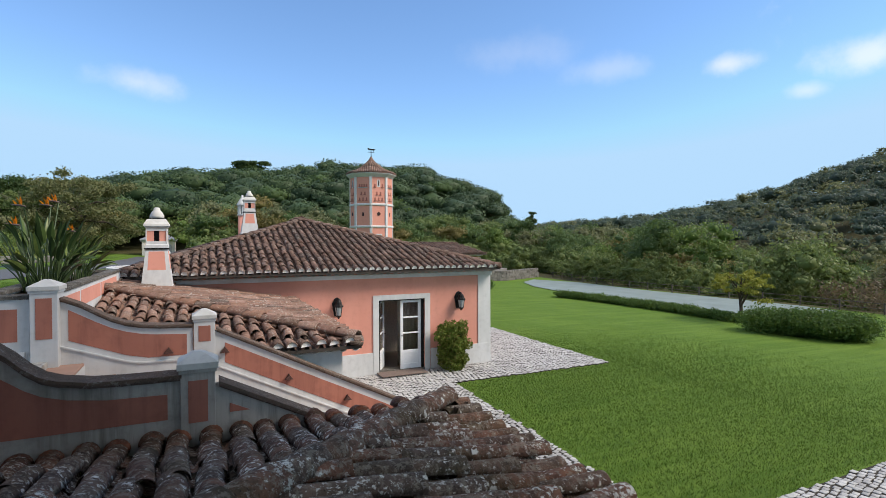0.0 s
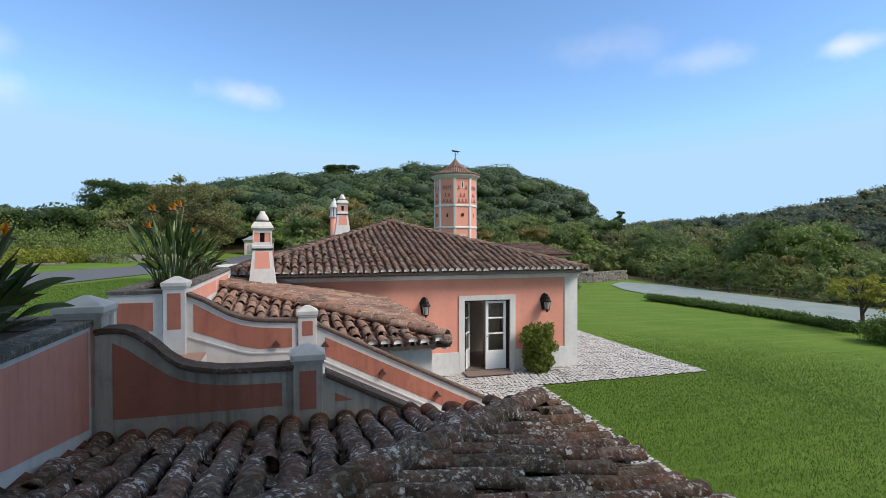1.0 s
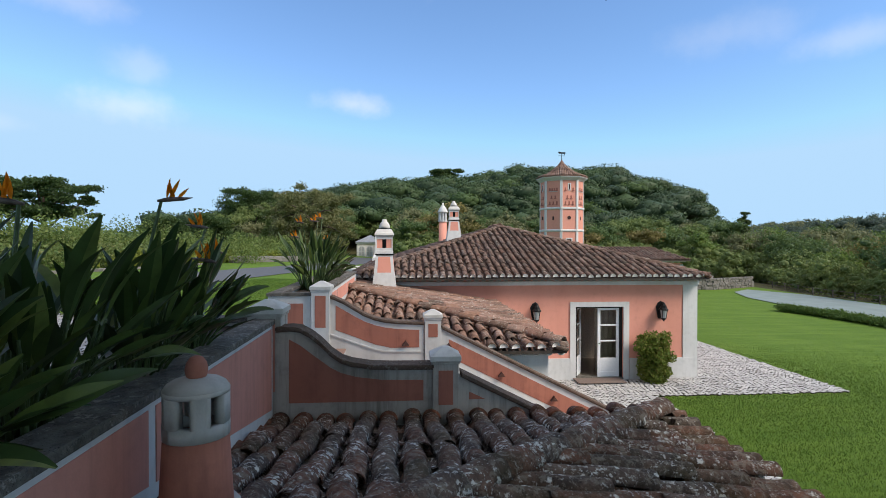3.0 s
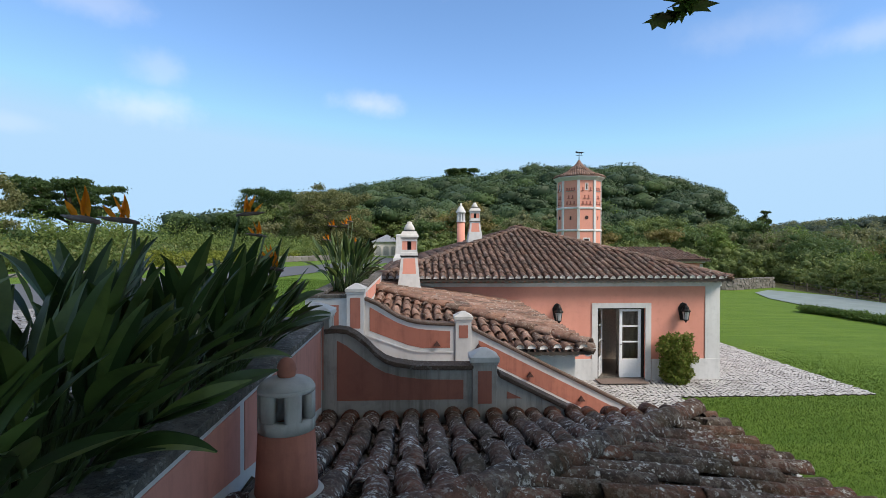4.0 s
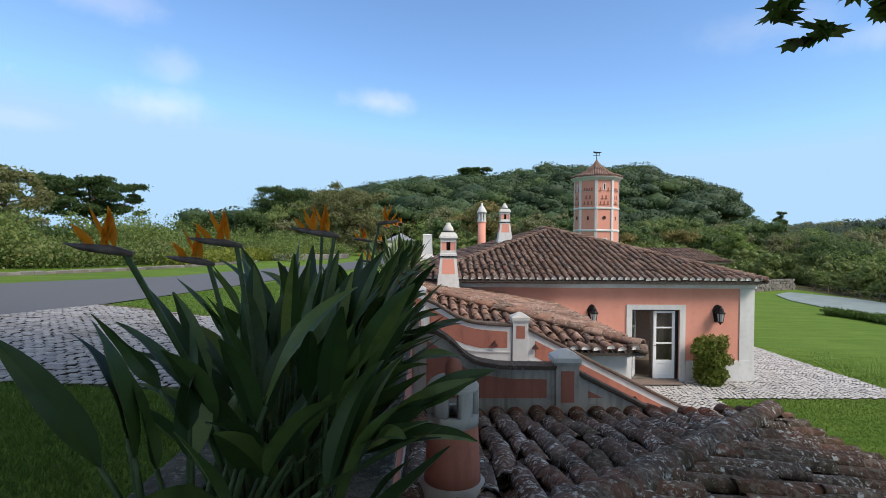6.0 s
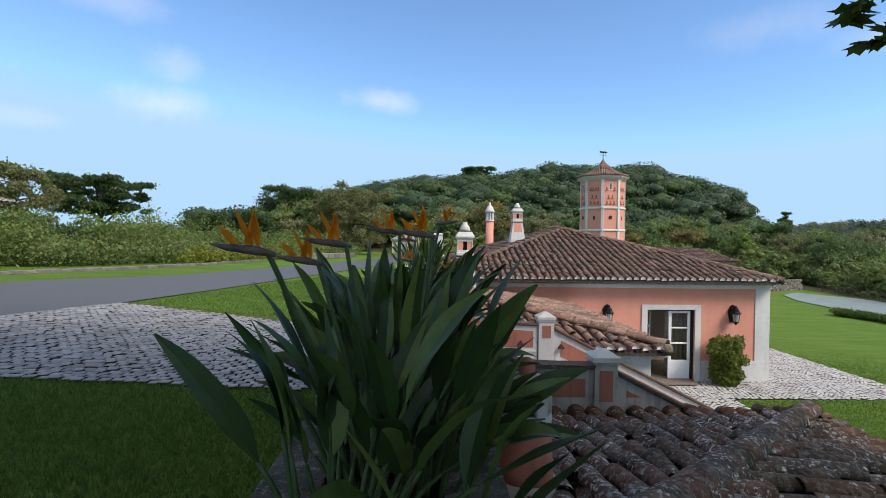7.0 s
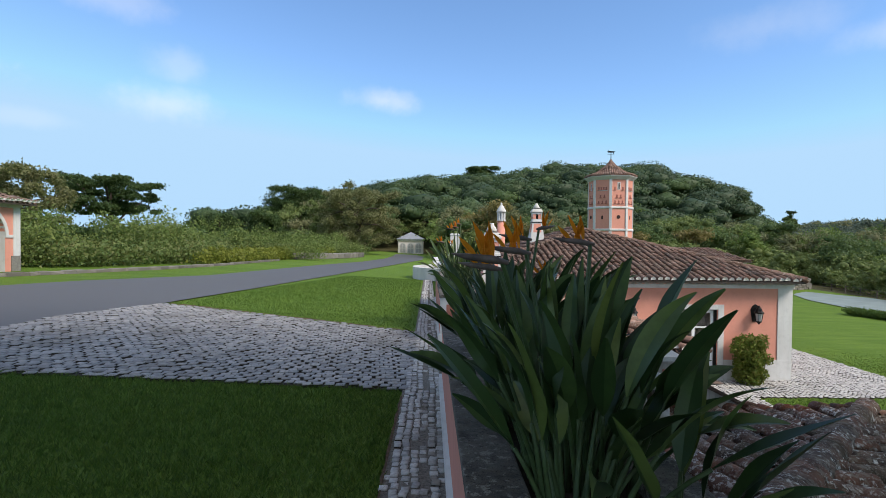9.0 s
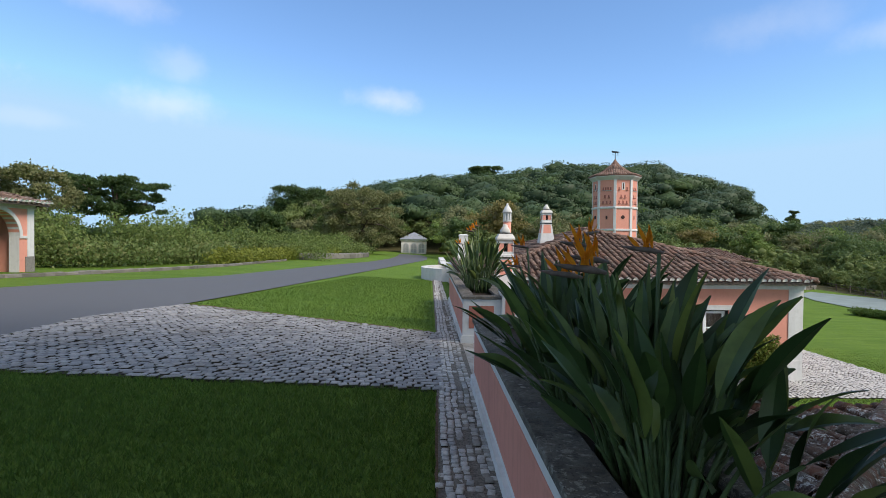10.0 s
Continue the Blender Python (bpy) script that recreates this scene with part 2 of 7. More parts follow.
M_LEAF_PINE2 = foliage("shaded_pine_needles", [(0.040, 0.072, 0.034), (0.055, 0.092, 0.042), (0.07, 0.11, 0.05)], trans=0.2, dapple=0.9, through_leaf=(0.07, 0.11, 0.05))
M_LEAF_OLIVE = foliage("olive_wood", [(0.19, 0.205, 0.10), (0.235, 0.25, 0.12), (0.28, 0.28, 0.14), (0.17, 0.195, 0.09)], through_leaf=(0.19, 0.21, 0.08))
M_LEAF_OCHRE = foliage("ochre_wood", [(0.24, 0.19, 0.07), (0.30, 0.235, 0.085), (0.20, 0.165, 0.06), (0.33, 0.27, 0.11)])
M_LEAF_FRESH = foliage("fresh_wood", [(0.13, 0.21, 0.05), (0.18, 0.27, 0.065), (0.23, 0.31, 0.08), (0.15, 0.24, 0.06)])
# bluish grey of distance haze is mixed into both far-hill leaf colours
M_LEAF_HAZE_PINE = foliage("hazed_far_pines", [(0.063, 0.096, 0.070), (0.085, 0.118, 0.085), (0.107, 0.137, 0.096), (0.074, 0.104, 0.078)], through_leaf=(0.14, 0.19, 0.12))
M_LEAF_HAZE = foliage("hazed_far_trees", [(0.089, 0.122, 0.085), (0.115, 0.148, 0.100), (0.148, 0.174, 0.118), (0.100, 0.130, 0.096)], through_leaf=(0.17, 0.22, 0.13))
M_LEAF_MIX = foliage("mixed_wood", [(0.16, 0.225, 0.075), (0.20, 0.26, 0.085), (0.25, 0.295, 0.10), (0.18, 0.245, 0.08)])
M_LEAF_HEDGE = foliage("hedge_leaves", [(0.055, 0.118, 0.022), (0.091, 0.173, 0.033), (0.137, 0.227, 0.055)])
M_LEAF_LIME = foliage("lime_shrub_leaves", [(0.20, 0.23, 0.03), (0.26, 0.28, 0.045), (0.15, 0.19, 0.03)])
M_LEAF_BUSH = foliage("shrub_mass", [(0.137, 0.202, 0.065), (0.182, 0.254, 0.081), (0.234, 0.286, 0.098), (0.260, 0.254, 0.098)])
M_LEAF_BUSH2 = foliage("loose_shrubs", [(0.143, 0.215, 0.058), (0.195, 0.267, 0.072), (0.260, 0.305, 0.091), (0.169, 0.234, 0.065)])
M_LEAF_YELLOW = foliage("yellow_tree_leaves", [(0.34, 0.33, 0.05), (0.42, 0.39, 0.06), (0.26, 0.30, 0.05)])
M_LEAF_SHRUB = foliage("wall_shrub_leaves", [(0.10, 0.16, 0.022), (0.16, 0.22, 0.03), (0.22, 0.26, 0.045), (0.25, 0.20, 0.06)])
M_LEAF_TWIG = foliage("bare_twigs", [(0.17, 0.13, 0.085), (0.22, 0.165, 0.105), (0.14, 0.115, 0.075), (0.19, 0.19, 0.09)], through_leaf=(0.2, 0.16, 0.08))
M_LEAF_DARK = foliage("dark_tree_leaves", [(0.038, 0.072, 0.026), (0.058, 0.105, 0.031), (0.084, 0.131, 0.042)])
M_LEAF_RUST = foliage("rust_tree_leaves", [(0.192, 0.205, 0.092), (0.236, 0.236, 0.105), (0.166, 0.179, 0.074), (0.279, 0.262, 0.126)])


def grass_material():
    m, n, l, b = material("lawn_grass", 0.85, spec=0.15)
    big = noise_node(n, l, 0.35, 4, coord="World")
    mid = noise_node(n, l, 3.5, 6, 0.7, coord="World")
    fine = noise_node(n, l, 70, 3, coord="World", stretch=(1, 1.6, 1))
    c = mix(n, l, fit_range(n, l, big, 0.35, 0.65), (0.112, 0.202, 0.022), (0.168, 0.262, 0.036))
    c = mix(n, l, fit_range(n, l, mid, 0.45, 0.7, 0, 0.45), c, (0.10, 0.18, 0.02))
    tuft = noise_node(n, l, 16, 5, 0.7, coord="World", stretch=(1, 0.5, 1))
    c = mix(n, l, fit_range(n, l, tuft, 0.40, 0.62, 0, 0.6), c, (0.065, 0.125, 0.014))
    swath = noise_node(n, l, 1.0, 4, 0.6, coord="World", stretch=(0.25, 2.6, 1))
    c = mix(n, l, fit_range(n, l, swath, 0.45, 0.65, 0, 0.5), c, (0.21, 0.31, 0.05))
    c = mix(n, l, fit_range(n, l, fine, 0.35, 0.6, 0, 0.55), c, (0.055, 0.11, 0.012))
    # leaf litter and scrub under the woods outside the garden
    ge = n.new("ShaderNodeNewGeometry")
    sx = n.new("ShaderNodeSeparateXYZ")
    l.new(ge.outputs["Position"], sx.inputs[0])
    mx = n.new("ShaderNodeMath")
    mx.operation = "MAXIMUM"
    l.new(fit_range(n, l, sx.outputs["X"], 28.2, 28.8), mx.inputs[0])
    l.new(fit_range(n, l, sx.outputs["Y"], 50, 56), mx.inputs[1])
    mw = n.new("ShaderNodeMath")
    mw.operation = "MULTIPLY"
    l.new(mx.outputs[0], mw.inputs[0])
    md = n.new("ShaderNodeMath")
    md.operation = "MAXIMUM"
    l.new(fit_range(n, l, sx.outputs["X"], -7, -4), md.inputs[0])
    l.new(fit_range(n, l, sx.outputs["Y"], 86, 90), md.inputs[1])
    l.new(md.outputs[0], mw.inputs[1])
    litter = mix(n, l, fit_range(n, l, mid, 0.4, 0.65), (0.05, 0.055, 0.02), (0.085, 0.07, 0.035))
    c = mix(n, l, mw.outputs[0], c, litter)
    l.new(c, b.inputs["Base Color"])
    bump(n, l, b, fine, 0.8, 0.03)
    return m


M_GRASS = grass_material()
M_BLADE = foliage("grass_blades", [(0.05, 0.125, 0.012), (0.155, 0.275, 0.036), (0.045, 0.10, 0.012), (0.135, 0.24, 0.03), (0.27, 0.36, 0.085)], 0.6, 0.35, 11.0, 0.5)
M_ASPHALT = simple("asphalt", (0.098, 0.098, 0.102), 0.66, vary=0.13, scale=60.0, bumpy=0.3)
M_COURT = simple("grey_green_court", (0.20, 0.245, 0.235), 0.8, vary=0.12, scale=0.8)


def cobble_material(name, cols):
    m, n, l, b = material(name, 0.8)
    c = ramp(n, l, random_value(n, l), [(i / (len(cols) - 1), x) for i, x in enumerate(cols)])
    f = noise_node(n, l, 40, 4, coord="World")
    g = noise_node(n, l, 1.2, 4, coord="World")
    c = mix(n, l, fit_range(n, l, f, 0.4, 0.7, 0, 0.4), c, (0.10, 0.095, 0.085))
    c = mix(n, l, fit_range(n, l, g, 0.5, 0.7, 0, 0.4), c, (0.12, 0.105, 0.085))
    l.new(c, b.inputs["Base Color"])
    bump(n, l, b, f, 0.4, 0.004)
    return m


M_COBBLE = cobble_material("limestone_sett", [(0.27, 0.272, 0.285), (0.38, 0.376, 0.375), (0.22, 0.224, 0.235), (0.33, 0.328, 0.33)])
M_COBBLE_W = cobble_material("pale_limestone_sett", [(0.46, 0.455, 0.44), (0.56, 0.55, 0.53), (0.38, 0.375, 0.37), (0.50, 0.49, 0.47)])
M_COBBLE_D = cobble_material("worn_dirty_sett", [(0.42, 0.41, 0.39), (0.52, 0.505, 0.48), (0.33, 0.32, 0.30), (0.24, 0.22, 0.19)])
M_WASH = simple("washed_grit", (0.15, 0.135, 0.115), 0.95, vary=0.55, scale=45, bumpy=0.9)
M_JOINT = simple("joint_sand", (0.04, 0.034, 0.026), 0.95, vary=0.4, scale=25)


# ---- mesh helpers ----
def obj(name, bm, mat, parent=None, smooth=False):
    me = bpy.data.meshes.new(name)
    bm.normal_update()
    bm.to_mesh(me)
    bm.free()
    if smooth:
        me.shade_smooth()
    me.materials.append(mat)
    ob = new(name, me)
    ob.parent = parent
    return ob


def part(name, bm, mat, parent, label="", smooth=False):
    ob = obj(name, bm, mat, parent, smooth)
    if label:
        ob["label"] = label
    return ob


def thing(name, label, category, group="", at=(0, 0, 0)):
    ob = new(name)
    ob.location = at
    ob.empty_display_size = 0.2
    return tagged(ob, label, category, group)


def box(bm, x0, y0, z0, x1, y1, z1, bevel=0.0):
    r = bmesh.ops.create_cube(bm, size=1)
    vs = r["verts"]
    for v in vs:
        v.co = Vector(((x0 + x1) / 2 + v.co.x * (x1 - x0), (y0 + y1) / 2 + v.co.y * (y1 - y0), (z0 + z1) / 2 + v.co.z * (z1 - z0)))
    if bevel:
        es = list({e for v in vs for e in v.link_edges})
        bmesh.ops.bevel(bm, geom=es, offset=bevel, segments=2, profile=0.6, affect="EDGES")
    return bm


def boxed(*a, **k):
    return box(bmesh.new(), *a, **k)


def prism(bm, pts, axis, a, b):
    """A polygon of (u, w) pairs pushed from a to b along x, y or z."""
    def co(u, w, t):
        return {"x": (t, u, w), "y": (u, t, w), "z": (u, w, t)}[axis]
    lo, hi = [bm.verts.new(co(u, w, a)) for u, w in pts], [bm.verts.new(co(u, w, b)) for u, w in pts]
    f = [bm.faces.new(lo), bm.faces.new(hi[::-1])]
    for i in range(len(pts)):
        j = (i + 1) % len(pts)
        f.append(bm.faces.new((lo[j], lo[i], hi[i], hi[j])))
    bmesh.ops.recalc_face_normals(bm, faces=f)
    return bm


def lathe(bm, profile, seg=24, at=(0, 0, 0), turn=0.0, square=False):
    rings = []
    for r, z in profile:
        ring = []
        for i in range(seg):
            a = turn + 2 * math.pi * i / seg
            k = 1 / max(abs(math.cos(a)), abs(math.sin(a))) if square else 1
            ring.append(bm.verts.new((at[0] + r * k * math.cos(a), at[1] + r * k * math.sin(a), at[2] + z)))
        rings.append(ring)
    for p, q in zip(rings, rings[1:]):
        for i in range(seg):
            j = (i + 1) % seg
            bm.faces.new((p[i], p[j], q[j], q[i]))
    bm.faces.new(rings[0][::-1])
    bm.faces.new(rings[-1])
    return bm


def tube(bm, pts, radii, seg=8):
    rings, n = [], len(pts)
    for i, p in enumerate(pts):
        d = (Vector(pts[min(i + 1, n - 1)]) - Vector(pts[max(i - 1, 0)])).normalized()
        s = d.cross(Vector((0.31, 0.87, 0.38))).normalized()
        t = d.cross(s)
        rings.append([bm.verts.new(Vector(p) + radii[i] * (math.cos(2 * math.pi * k / seg) * s + math.sin(2 * math.pi * k / seg) * t)) for k in range(seg)])
    for p, q in zip(rings, rings[1:]):
        for i in range(seg):
            j = (i + 1) % seg
            bm.faces.new((p[i], p[j], q[j], q[i]))
    bm.faces.new(rings[0][::-1])
    bm.faces.new(rings[-1])
    return bm


def np_mesh(name, verts, faces, mat, smooth=False):
    """Mesh from arrays; every face has as many corners as the second axis of faces."""
    me = bpy.data.meshes.new(name)
    verts, faces = np.asarray(verts, np.float32), np.asarray(faces, np.int32)
    k = faces.shape[1]
    me.vertices.add(len(verts))
    me.vertices.foreach_set("co", verts.ravel())
    me.loops.add(faces.size)
    me.loops.foreach_set("vertex_index", faces.ravel())
    me.polygons.add(len(faces))
    me.polygons.foreach_set("loop_start", np.arange(0, faces.size, k, dtype=np.int32))
    me.polygons.foreach_set("loop_total", np.full(len(faces), k, np.int32))
    me.update(calc_edges=True)
    me.validate()
    if smooth:
        me.shade_smooth()
    me.materials.append(mat)
    return me


def spread_mesh(base_v, base_f, mats):
    """Many copies of one small mesh (arrays) at the 4 x 4 matrices, joined."""
    mats = np.asarray(mats)
    v = np.einsum("nij,kj->nki", mats[:, :3, :3], base_v) + mats[:, None, :3, 3]
    f = base_f[None] + (np.arange(len(mats)) * len(base_v))[:, None, None]
    return v.reshape(-1, 3), f.reshape(-1, base_f.shape[1])


ICO = bmesh.new()
bmesh.ops.create_icosphere(ICO, subdivisions=1, radius=1.0)
ICO_V, ICO_F = np.array([v.co[:] for v in ICO.verts]), np.array([[v.index for v in f.verts] for f in ICO.faces])
ICO.free()


def leaves(rng, lumps, count, size, flat=0.0, dome=True, core=0.0, ruffle=0.65, loose=0.42, stray=0.14):
    """Small leaf clumps over the skins of lumps (x, y, z, rx, ry, rz): a ragged crown with gaps. core: dense inner foliage, as a share of each lump."""
    lumps = np.asarray(lumps, float)
    w = lumps[:, 3] * lumps[:, 4] + lumps[:, 3] * lumps[:, 5]
    i = rng.choice(len(lumps), count, p=w / w.sum())
    d = rng.normal(size=(count, 3))
    d /= np.linalg.norm(d, axis=1, keepdims=True)
    if dome:
        d[:, 2] = np.where(d[:, 2] < -0.35, -d[:, 2] * 0.6, d[:, 2])
    r = 1.04 - loose * (1 - rng.random((count, 1)) ** 0.6)
    p = lumps[i, :3] + (d * r + rng.normal(size=(count, 3)) * stray) * lumps[i, 3:]
    nrm = d + rng.normal(size=(count, 3)) * ruffle
    nrm[:, 2] += flat
    nrm /= np.linalg.norm(nrm, axis=1, keepdims=True)
    a = np.cross(nrm, rng.normal(size=(count, 3)))
    a /= np.linalg.norm(a, axis=1, keepdims=True)
    b = np.cross(nrm, a)
    s = size * (0.55 + 0.9 * rng.random((count, 1)))
    v = np.stack([p - a * s, p + a * s * 0.6 - b * s * 0.6, p + a * s * 0.6 + b * s * 0.6], 1).reshape(-1, 3)
    f = np.arange(count * 3).reshape(-1, 3)
    if core:
        n = len(lumps)
        cv = lumps[:, None, :3] + ICO_V[None] * lumps[:, None, 3:] * core * rng.uniform(0.75, 1.2, (n, len(ICO_V), 1))
        cf = ICO_F[None] + (np.arange(n) * len(ICO_V))[:, None, None] + len(v)
        v, f = np.concatenate([v, cv.reshape(-1, 3)]), np.concatenate([f, cf.reshape(-1, 3)])
    return v, f


# ---- ground ----
def smooth(a, b, t):
    t = np.clip((t - a) / (b - a), 0, 1)
    return t * t * (3 - 2 * t)


def upper_z(x, y):
    """The upper terrace: falls gently northwards, rises a little to the west."""
    return 2.46 - 0.012 * np.clip(y + 8, -30, 110) + 0.05 * np.clip(-9 - x, 0, 10)


# the long back of the pine hill, west to east
CREST_X = (-75, -58, -36, -15, -5, 23, 39, 56, 64, 76, 89, 99, 104, 112)
CREST_Z = (0.5, 4.5, 9.5, 13.5, 15.2, 17.6, 20.4, 22.2, 22.6, 20.6, 18.8, 14.8, 9.0, 0.8)


def ground_z(x, y):
    x, y = np.asarray(x, float), np.asarray(y, float)
    low = -0.03 - 0.02 * np.clip(x - 6, 0, 16) - 0.15 * np.clip(x - 29.5, 0, 60) * (1 - smooth(60, 160, y))
    up = upper_z(x, y)
    north = smooth(24, 60, y)
    low = low * (1 - north) + north * (0.9 - 0.05 * np.clip(x - 15, 0, 120))
    z = low + (up - low) * (1 - smooth(-8.44, -8.26, x + 0 * y) * (1 - north) - north * smooth(-12, 8, x))
    crest = np.interp(-7.4 + (x + 7.4) * 180 / np.clip(y + 15, 60, 400), CREST_X, CREST_Z)
    hill = crest * np.exp(-((y - 165) / 62) ** 2) * smooth(84, 122, y)
    right = 80.0 * np.exp(-(((x - 395) / 170) ** 2 + ((y - 30) / 170) ** 2)) * smooth(90, 190, x)
    back = 12.0 * np.exp(-(((x - 270) / 130) ** 2 + ((y - 340) / 110) ** 2)) * smooth(120, 220, y)
    return z + hill + right + back


def axis_steps(parts):
    return np.concatenate([np.arange(a, b, s) for a, b, s in parts] + [[parts[-1][1]]])


gx = axis_steps([(-1600, -200, 140), (-200, -40, 12), (-40, -9.0, 1.0), (-9.0, -8.0, 0.1), (-8.0, 40, 1.5), (40, 240, 6), (240, 700, 25), (700, 1600, 150)])
gy = axis_steps([(-1600, -100, 150), (-100, -20, 10), (-20, 40, 1.2), (40, 260, 6), (260, 600, 25), (600, 1800, 150)])
GX, GY = np.meshgrid(gx, gy)
gv = np.stack([GX, GY, ground_z(GX, GY)], -1).reshape(-1, 3)
ci, ri = np.meshgrid(np.arange(len(gx) - 1), np.arange(len(gy) - 1))
k0 = (ri * len(gx) + ci).ravel()
ground = new("ground", np_mesh("ground", gv, np.stack([k0, k0 + 1, k0 + 1 + len(gx), k0 + len(gx)], 1), M_GRASS, True))
tagged(ground, "mown green lawn on two terraces running out to wooded hills", "ground", kind="structure")


def sheet(name, poly, mat, lift, label, category, step=1.0):
    """A flat strip of surface laid on the ground inside a plan polygon."""
    bm = bmesh.new()
    vs = [bm.verts.new((x, y, 0)) for x, y in poly]
    bm.faces.new(vs)
    xs, ys = [p[0] for p in poly], [p[1] for p in poly]
    for ax, lo, hi in ((0, min(xs), max(xs)), (1, min(ys), max(ys))):
        c = lo + step
        while c < hi:
            co, no = Vector((c, 0, 0)) if ax == 0 else Vector((0, c, 0)), Vector((1, 0, 0)) if ax == 0 else Vector((0, 1, 0))
            bmesh.ops.bisect_plane(bm, geom=bm.verts[:] + bm.edges[:] + bm.faces[:], plane_co=co, plane_no=no)
            c += step
    for v in bm.verts:
        v.co.z = float(ground_z(v.co.x, v.co.y)) + lift
    bmesh.ops.recalc_face_normals(bm, faces=bm.faces[:])
    for f in bm.faces:
        if f.normal.z < 0:
            f.normal_flip()
    return tagged(obj(name, bm, mat, None, True), label, category, kind="structure")


ROAD = [(-60, -9.5), (-18, -9.3), (-15.3, -8.5), (-15.4, -6.5), (-14.8, -4.1), (-14.3, 0), (-13.8, 4.9), (-12.6, 16), (-11.2, 30), (-9.8, 45), (-9.8, 62),
        (-11, 72), (-14.6, 72), (-13.9, 55), (-13.75, 40.6), (-14.5, 28), (-16.0, 16.8), (-17.3, 4.3), (-19.9, -2.7), (-24, -5.0), (-60, -6.8)]
road = sheet("road", ROAD, M_ASPHALT, 0.026, "smooth grey asphalt drive curving along the lawn", "road", 1.0)
SETTS = [(-9.16, -9.85), (-9.12, -6.05), (-11.2, -5.3), (-13.2, -4.6), (-14.8, -4.1), (-15.4, -6.5), (-15.3, -8.5), (-18, -9.3), (-18, -10.4), (-13.9, -10.0), (-11.5, -9.93)]
sett_bed = sheet("pavement", SETTS, M_JOINT, 0.016, "grey stone sett apron in running rows beside the drive", "pavement", 1.0)
channel_bed = sheet("pavement_2", [(-9.34, -24), (-8.76, -24), (-8.78, -7), (-8.82, 16), (-9.24, 16), (-9.21, -7), (-9.25, -11)], M_WASH, 0.026,
                    "narrow drainage strip of worn pale stone setts along the planter wall", "pavement", 1.0)
YARD = [(-4.4, -16), (-0.45, -16), (-0.42, -8.6), (-0.22, -5.9), (-0.06, -1.75), (5.45, -1.78), (5.5, 12), (2.0, 12), (2.0, 0.3), (-7.5, 0.3), (-7.5, -9.6), (-4.4, -9.6)]
yard_bed = sheet("pavement_3", YARD, M_JOINT, 0.022, "pale limestone sett yard around the pink house", "pavement", 1.0)
SOUTH = [(-0.44, -16), (-0.43, -10.2), (1.6, -9.6), (4.45, -9.58), (30, -8.8), (30, -16)]
south_bed = sheet("pavement_4", SOUTH, M_JOINT, 0.03, "pale sett path edging the lawn", "pavement", 2.0)
COURT = [(20.2, 4.6), (19.8, 16.5), (21.3, 25), (23.1, 29.4), (25.8, 31.5), (28.0, 27), (27.6, 18), (28.2, 5.6), (27.5, 3)]
court = sheet("court", COURT, M_COURT, 0.05, "flat grey-green surfaced court behind the low hedge", "court", 3.0)


def soil_edge(line, w):
    """A ragged strip of bare earth where turf meets stone."""
    r = random.Random(len(line))
    pts = []
    for (x0, y0), (x1, y1) in zip(line, line[1:]):
        n = max(1, int(math.hypot(x1 - x0, y1 - y0) / 0.12))
        pts += [(x0 + (x1 - x0) * k / n, y0 + (y1 - y0) * k / n) for k in range(n)]
    back = [(x + w * r.uniform(-0.4, 0.4), y + w * r.uniform(0.5, 1.3)) if abs(line[-1][0] - line[0][0]) > 1 else (x - w * r.uniform(0.5, 1.3), y) for x, y in pts]
    return sheet("soil_edge", pts + back[::-1], M_EARTH, 0.034, "bare brown earth along the edge of the turf", "soil", 4.0)


M_EARTH = simple("bare_earth", (0.10, 0.062, 0.038), 0.95, vary=0.5, scale=30, bumpy=0.6)
soil_edge([(-9.22, -6.03), (-11.2, -5.28), (-13.2, -4.58), (-14.75, -4.06)], 0.10)
soil_edge([(-9.30, -16.0), (-9.23, -10.0)], 0.02)


# ---- barrel tiles ----
def tile_arrays(r0=0.10, r1=0.082, length=0.44, th=0.016, seg=6, flat=1.0):
    a = np.radians(np.linspace(4, 176, seg + 1))
    ring = np.stack([np.cos(a), np.sin(a) * flat], 1)
    v = []
    for rad, y in ((r0, 0), (r1, length), (r0 - th, 0), (r1 - th, length)):
        v += [(rad * c, y, rad * s) for c, s in ring]
    n = seg + 1
    f = []
    for i in range(seg):
        f += [(i, i + 1, n + i + 1, n + i), (2 * n + i + 1, 2 * n + i, 3 * n + i, 3 * n + i + 1), (i + 1, i, 2 * n + i, 2 * n + i + 1)]
    f += [(0, n, 3 * n, 2 * n), (seg, 2 * n + seg, 3 * n + seg, n + seg)]
    return np.array(v), np.array(f)


TILE_V, TILE_F = tile_arrays()
CAP_V, CAP_F = tile_arrays(0.118, 0.098, 0.46, 0.018)
rng = np.random.default_rng(7)
TILE_MESH = {}


def tile_mesh(mat, cap=False):
    key = (mat.name, cap)
    if key not in TILE_MESH:
        TILE_MESH[key] = np_mesh("tile", CAP_V if cap else TILE_V, CAP_F if cap else TILE_F, mat, True)
    return TILE_MESH[key]


def frame_matrix(x, y, z, at):
    m = np.eye(4)
    m[:3, 0], m[:3, 1], m[:3, 2], m[:3, 3] = x, y, z, at
    return m


def tilt(m, ax, ay, az):
    return m @ np.array(Euler((ax, ay, az)).to_matrix().to_4x4())


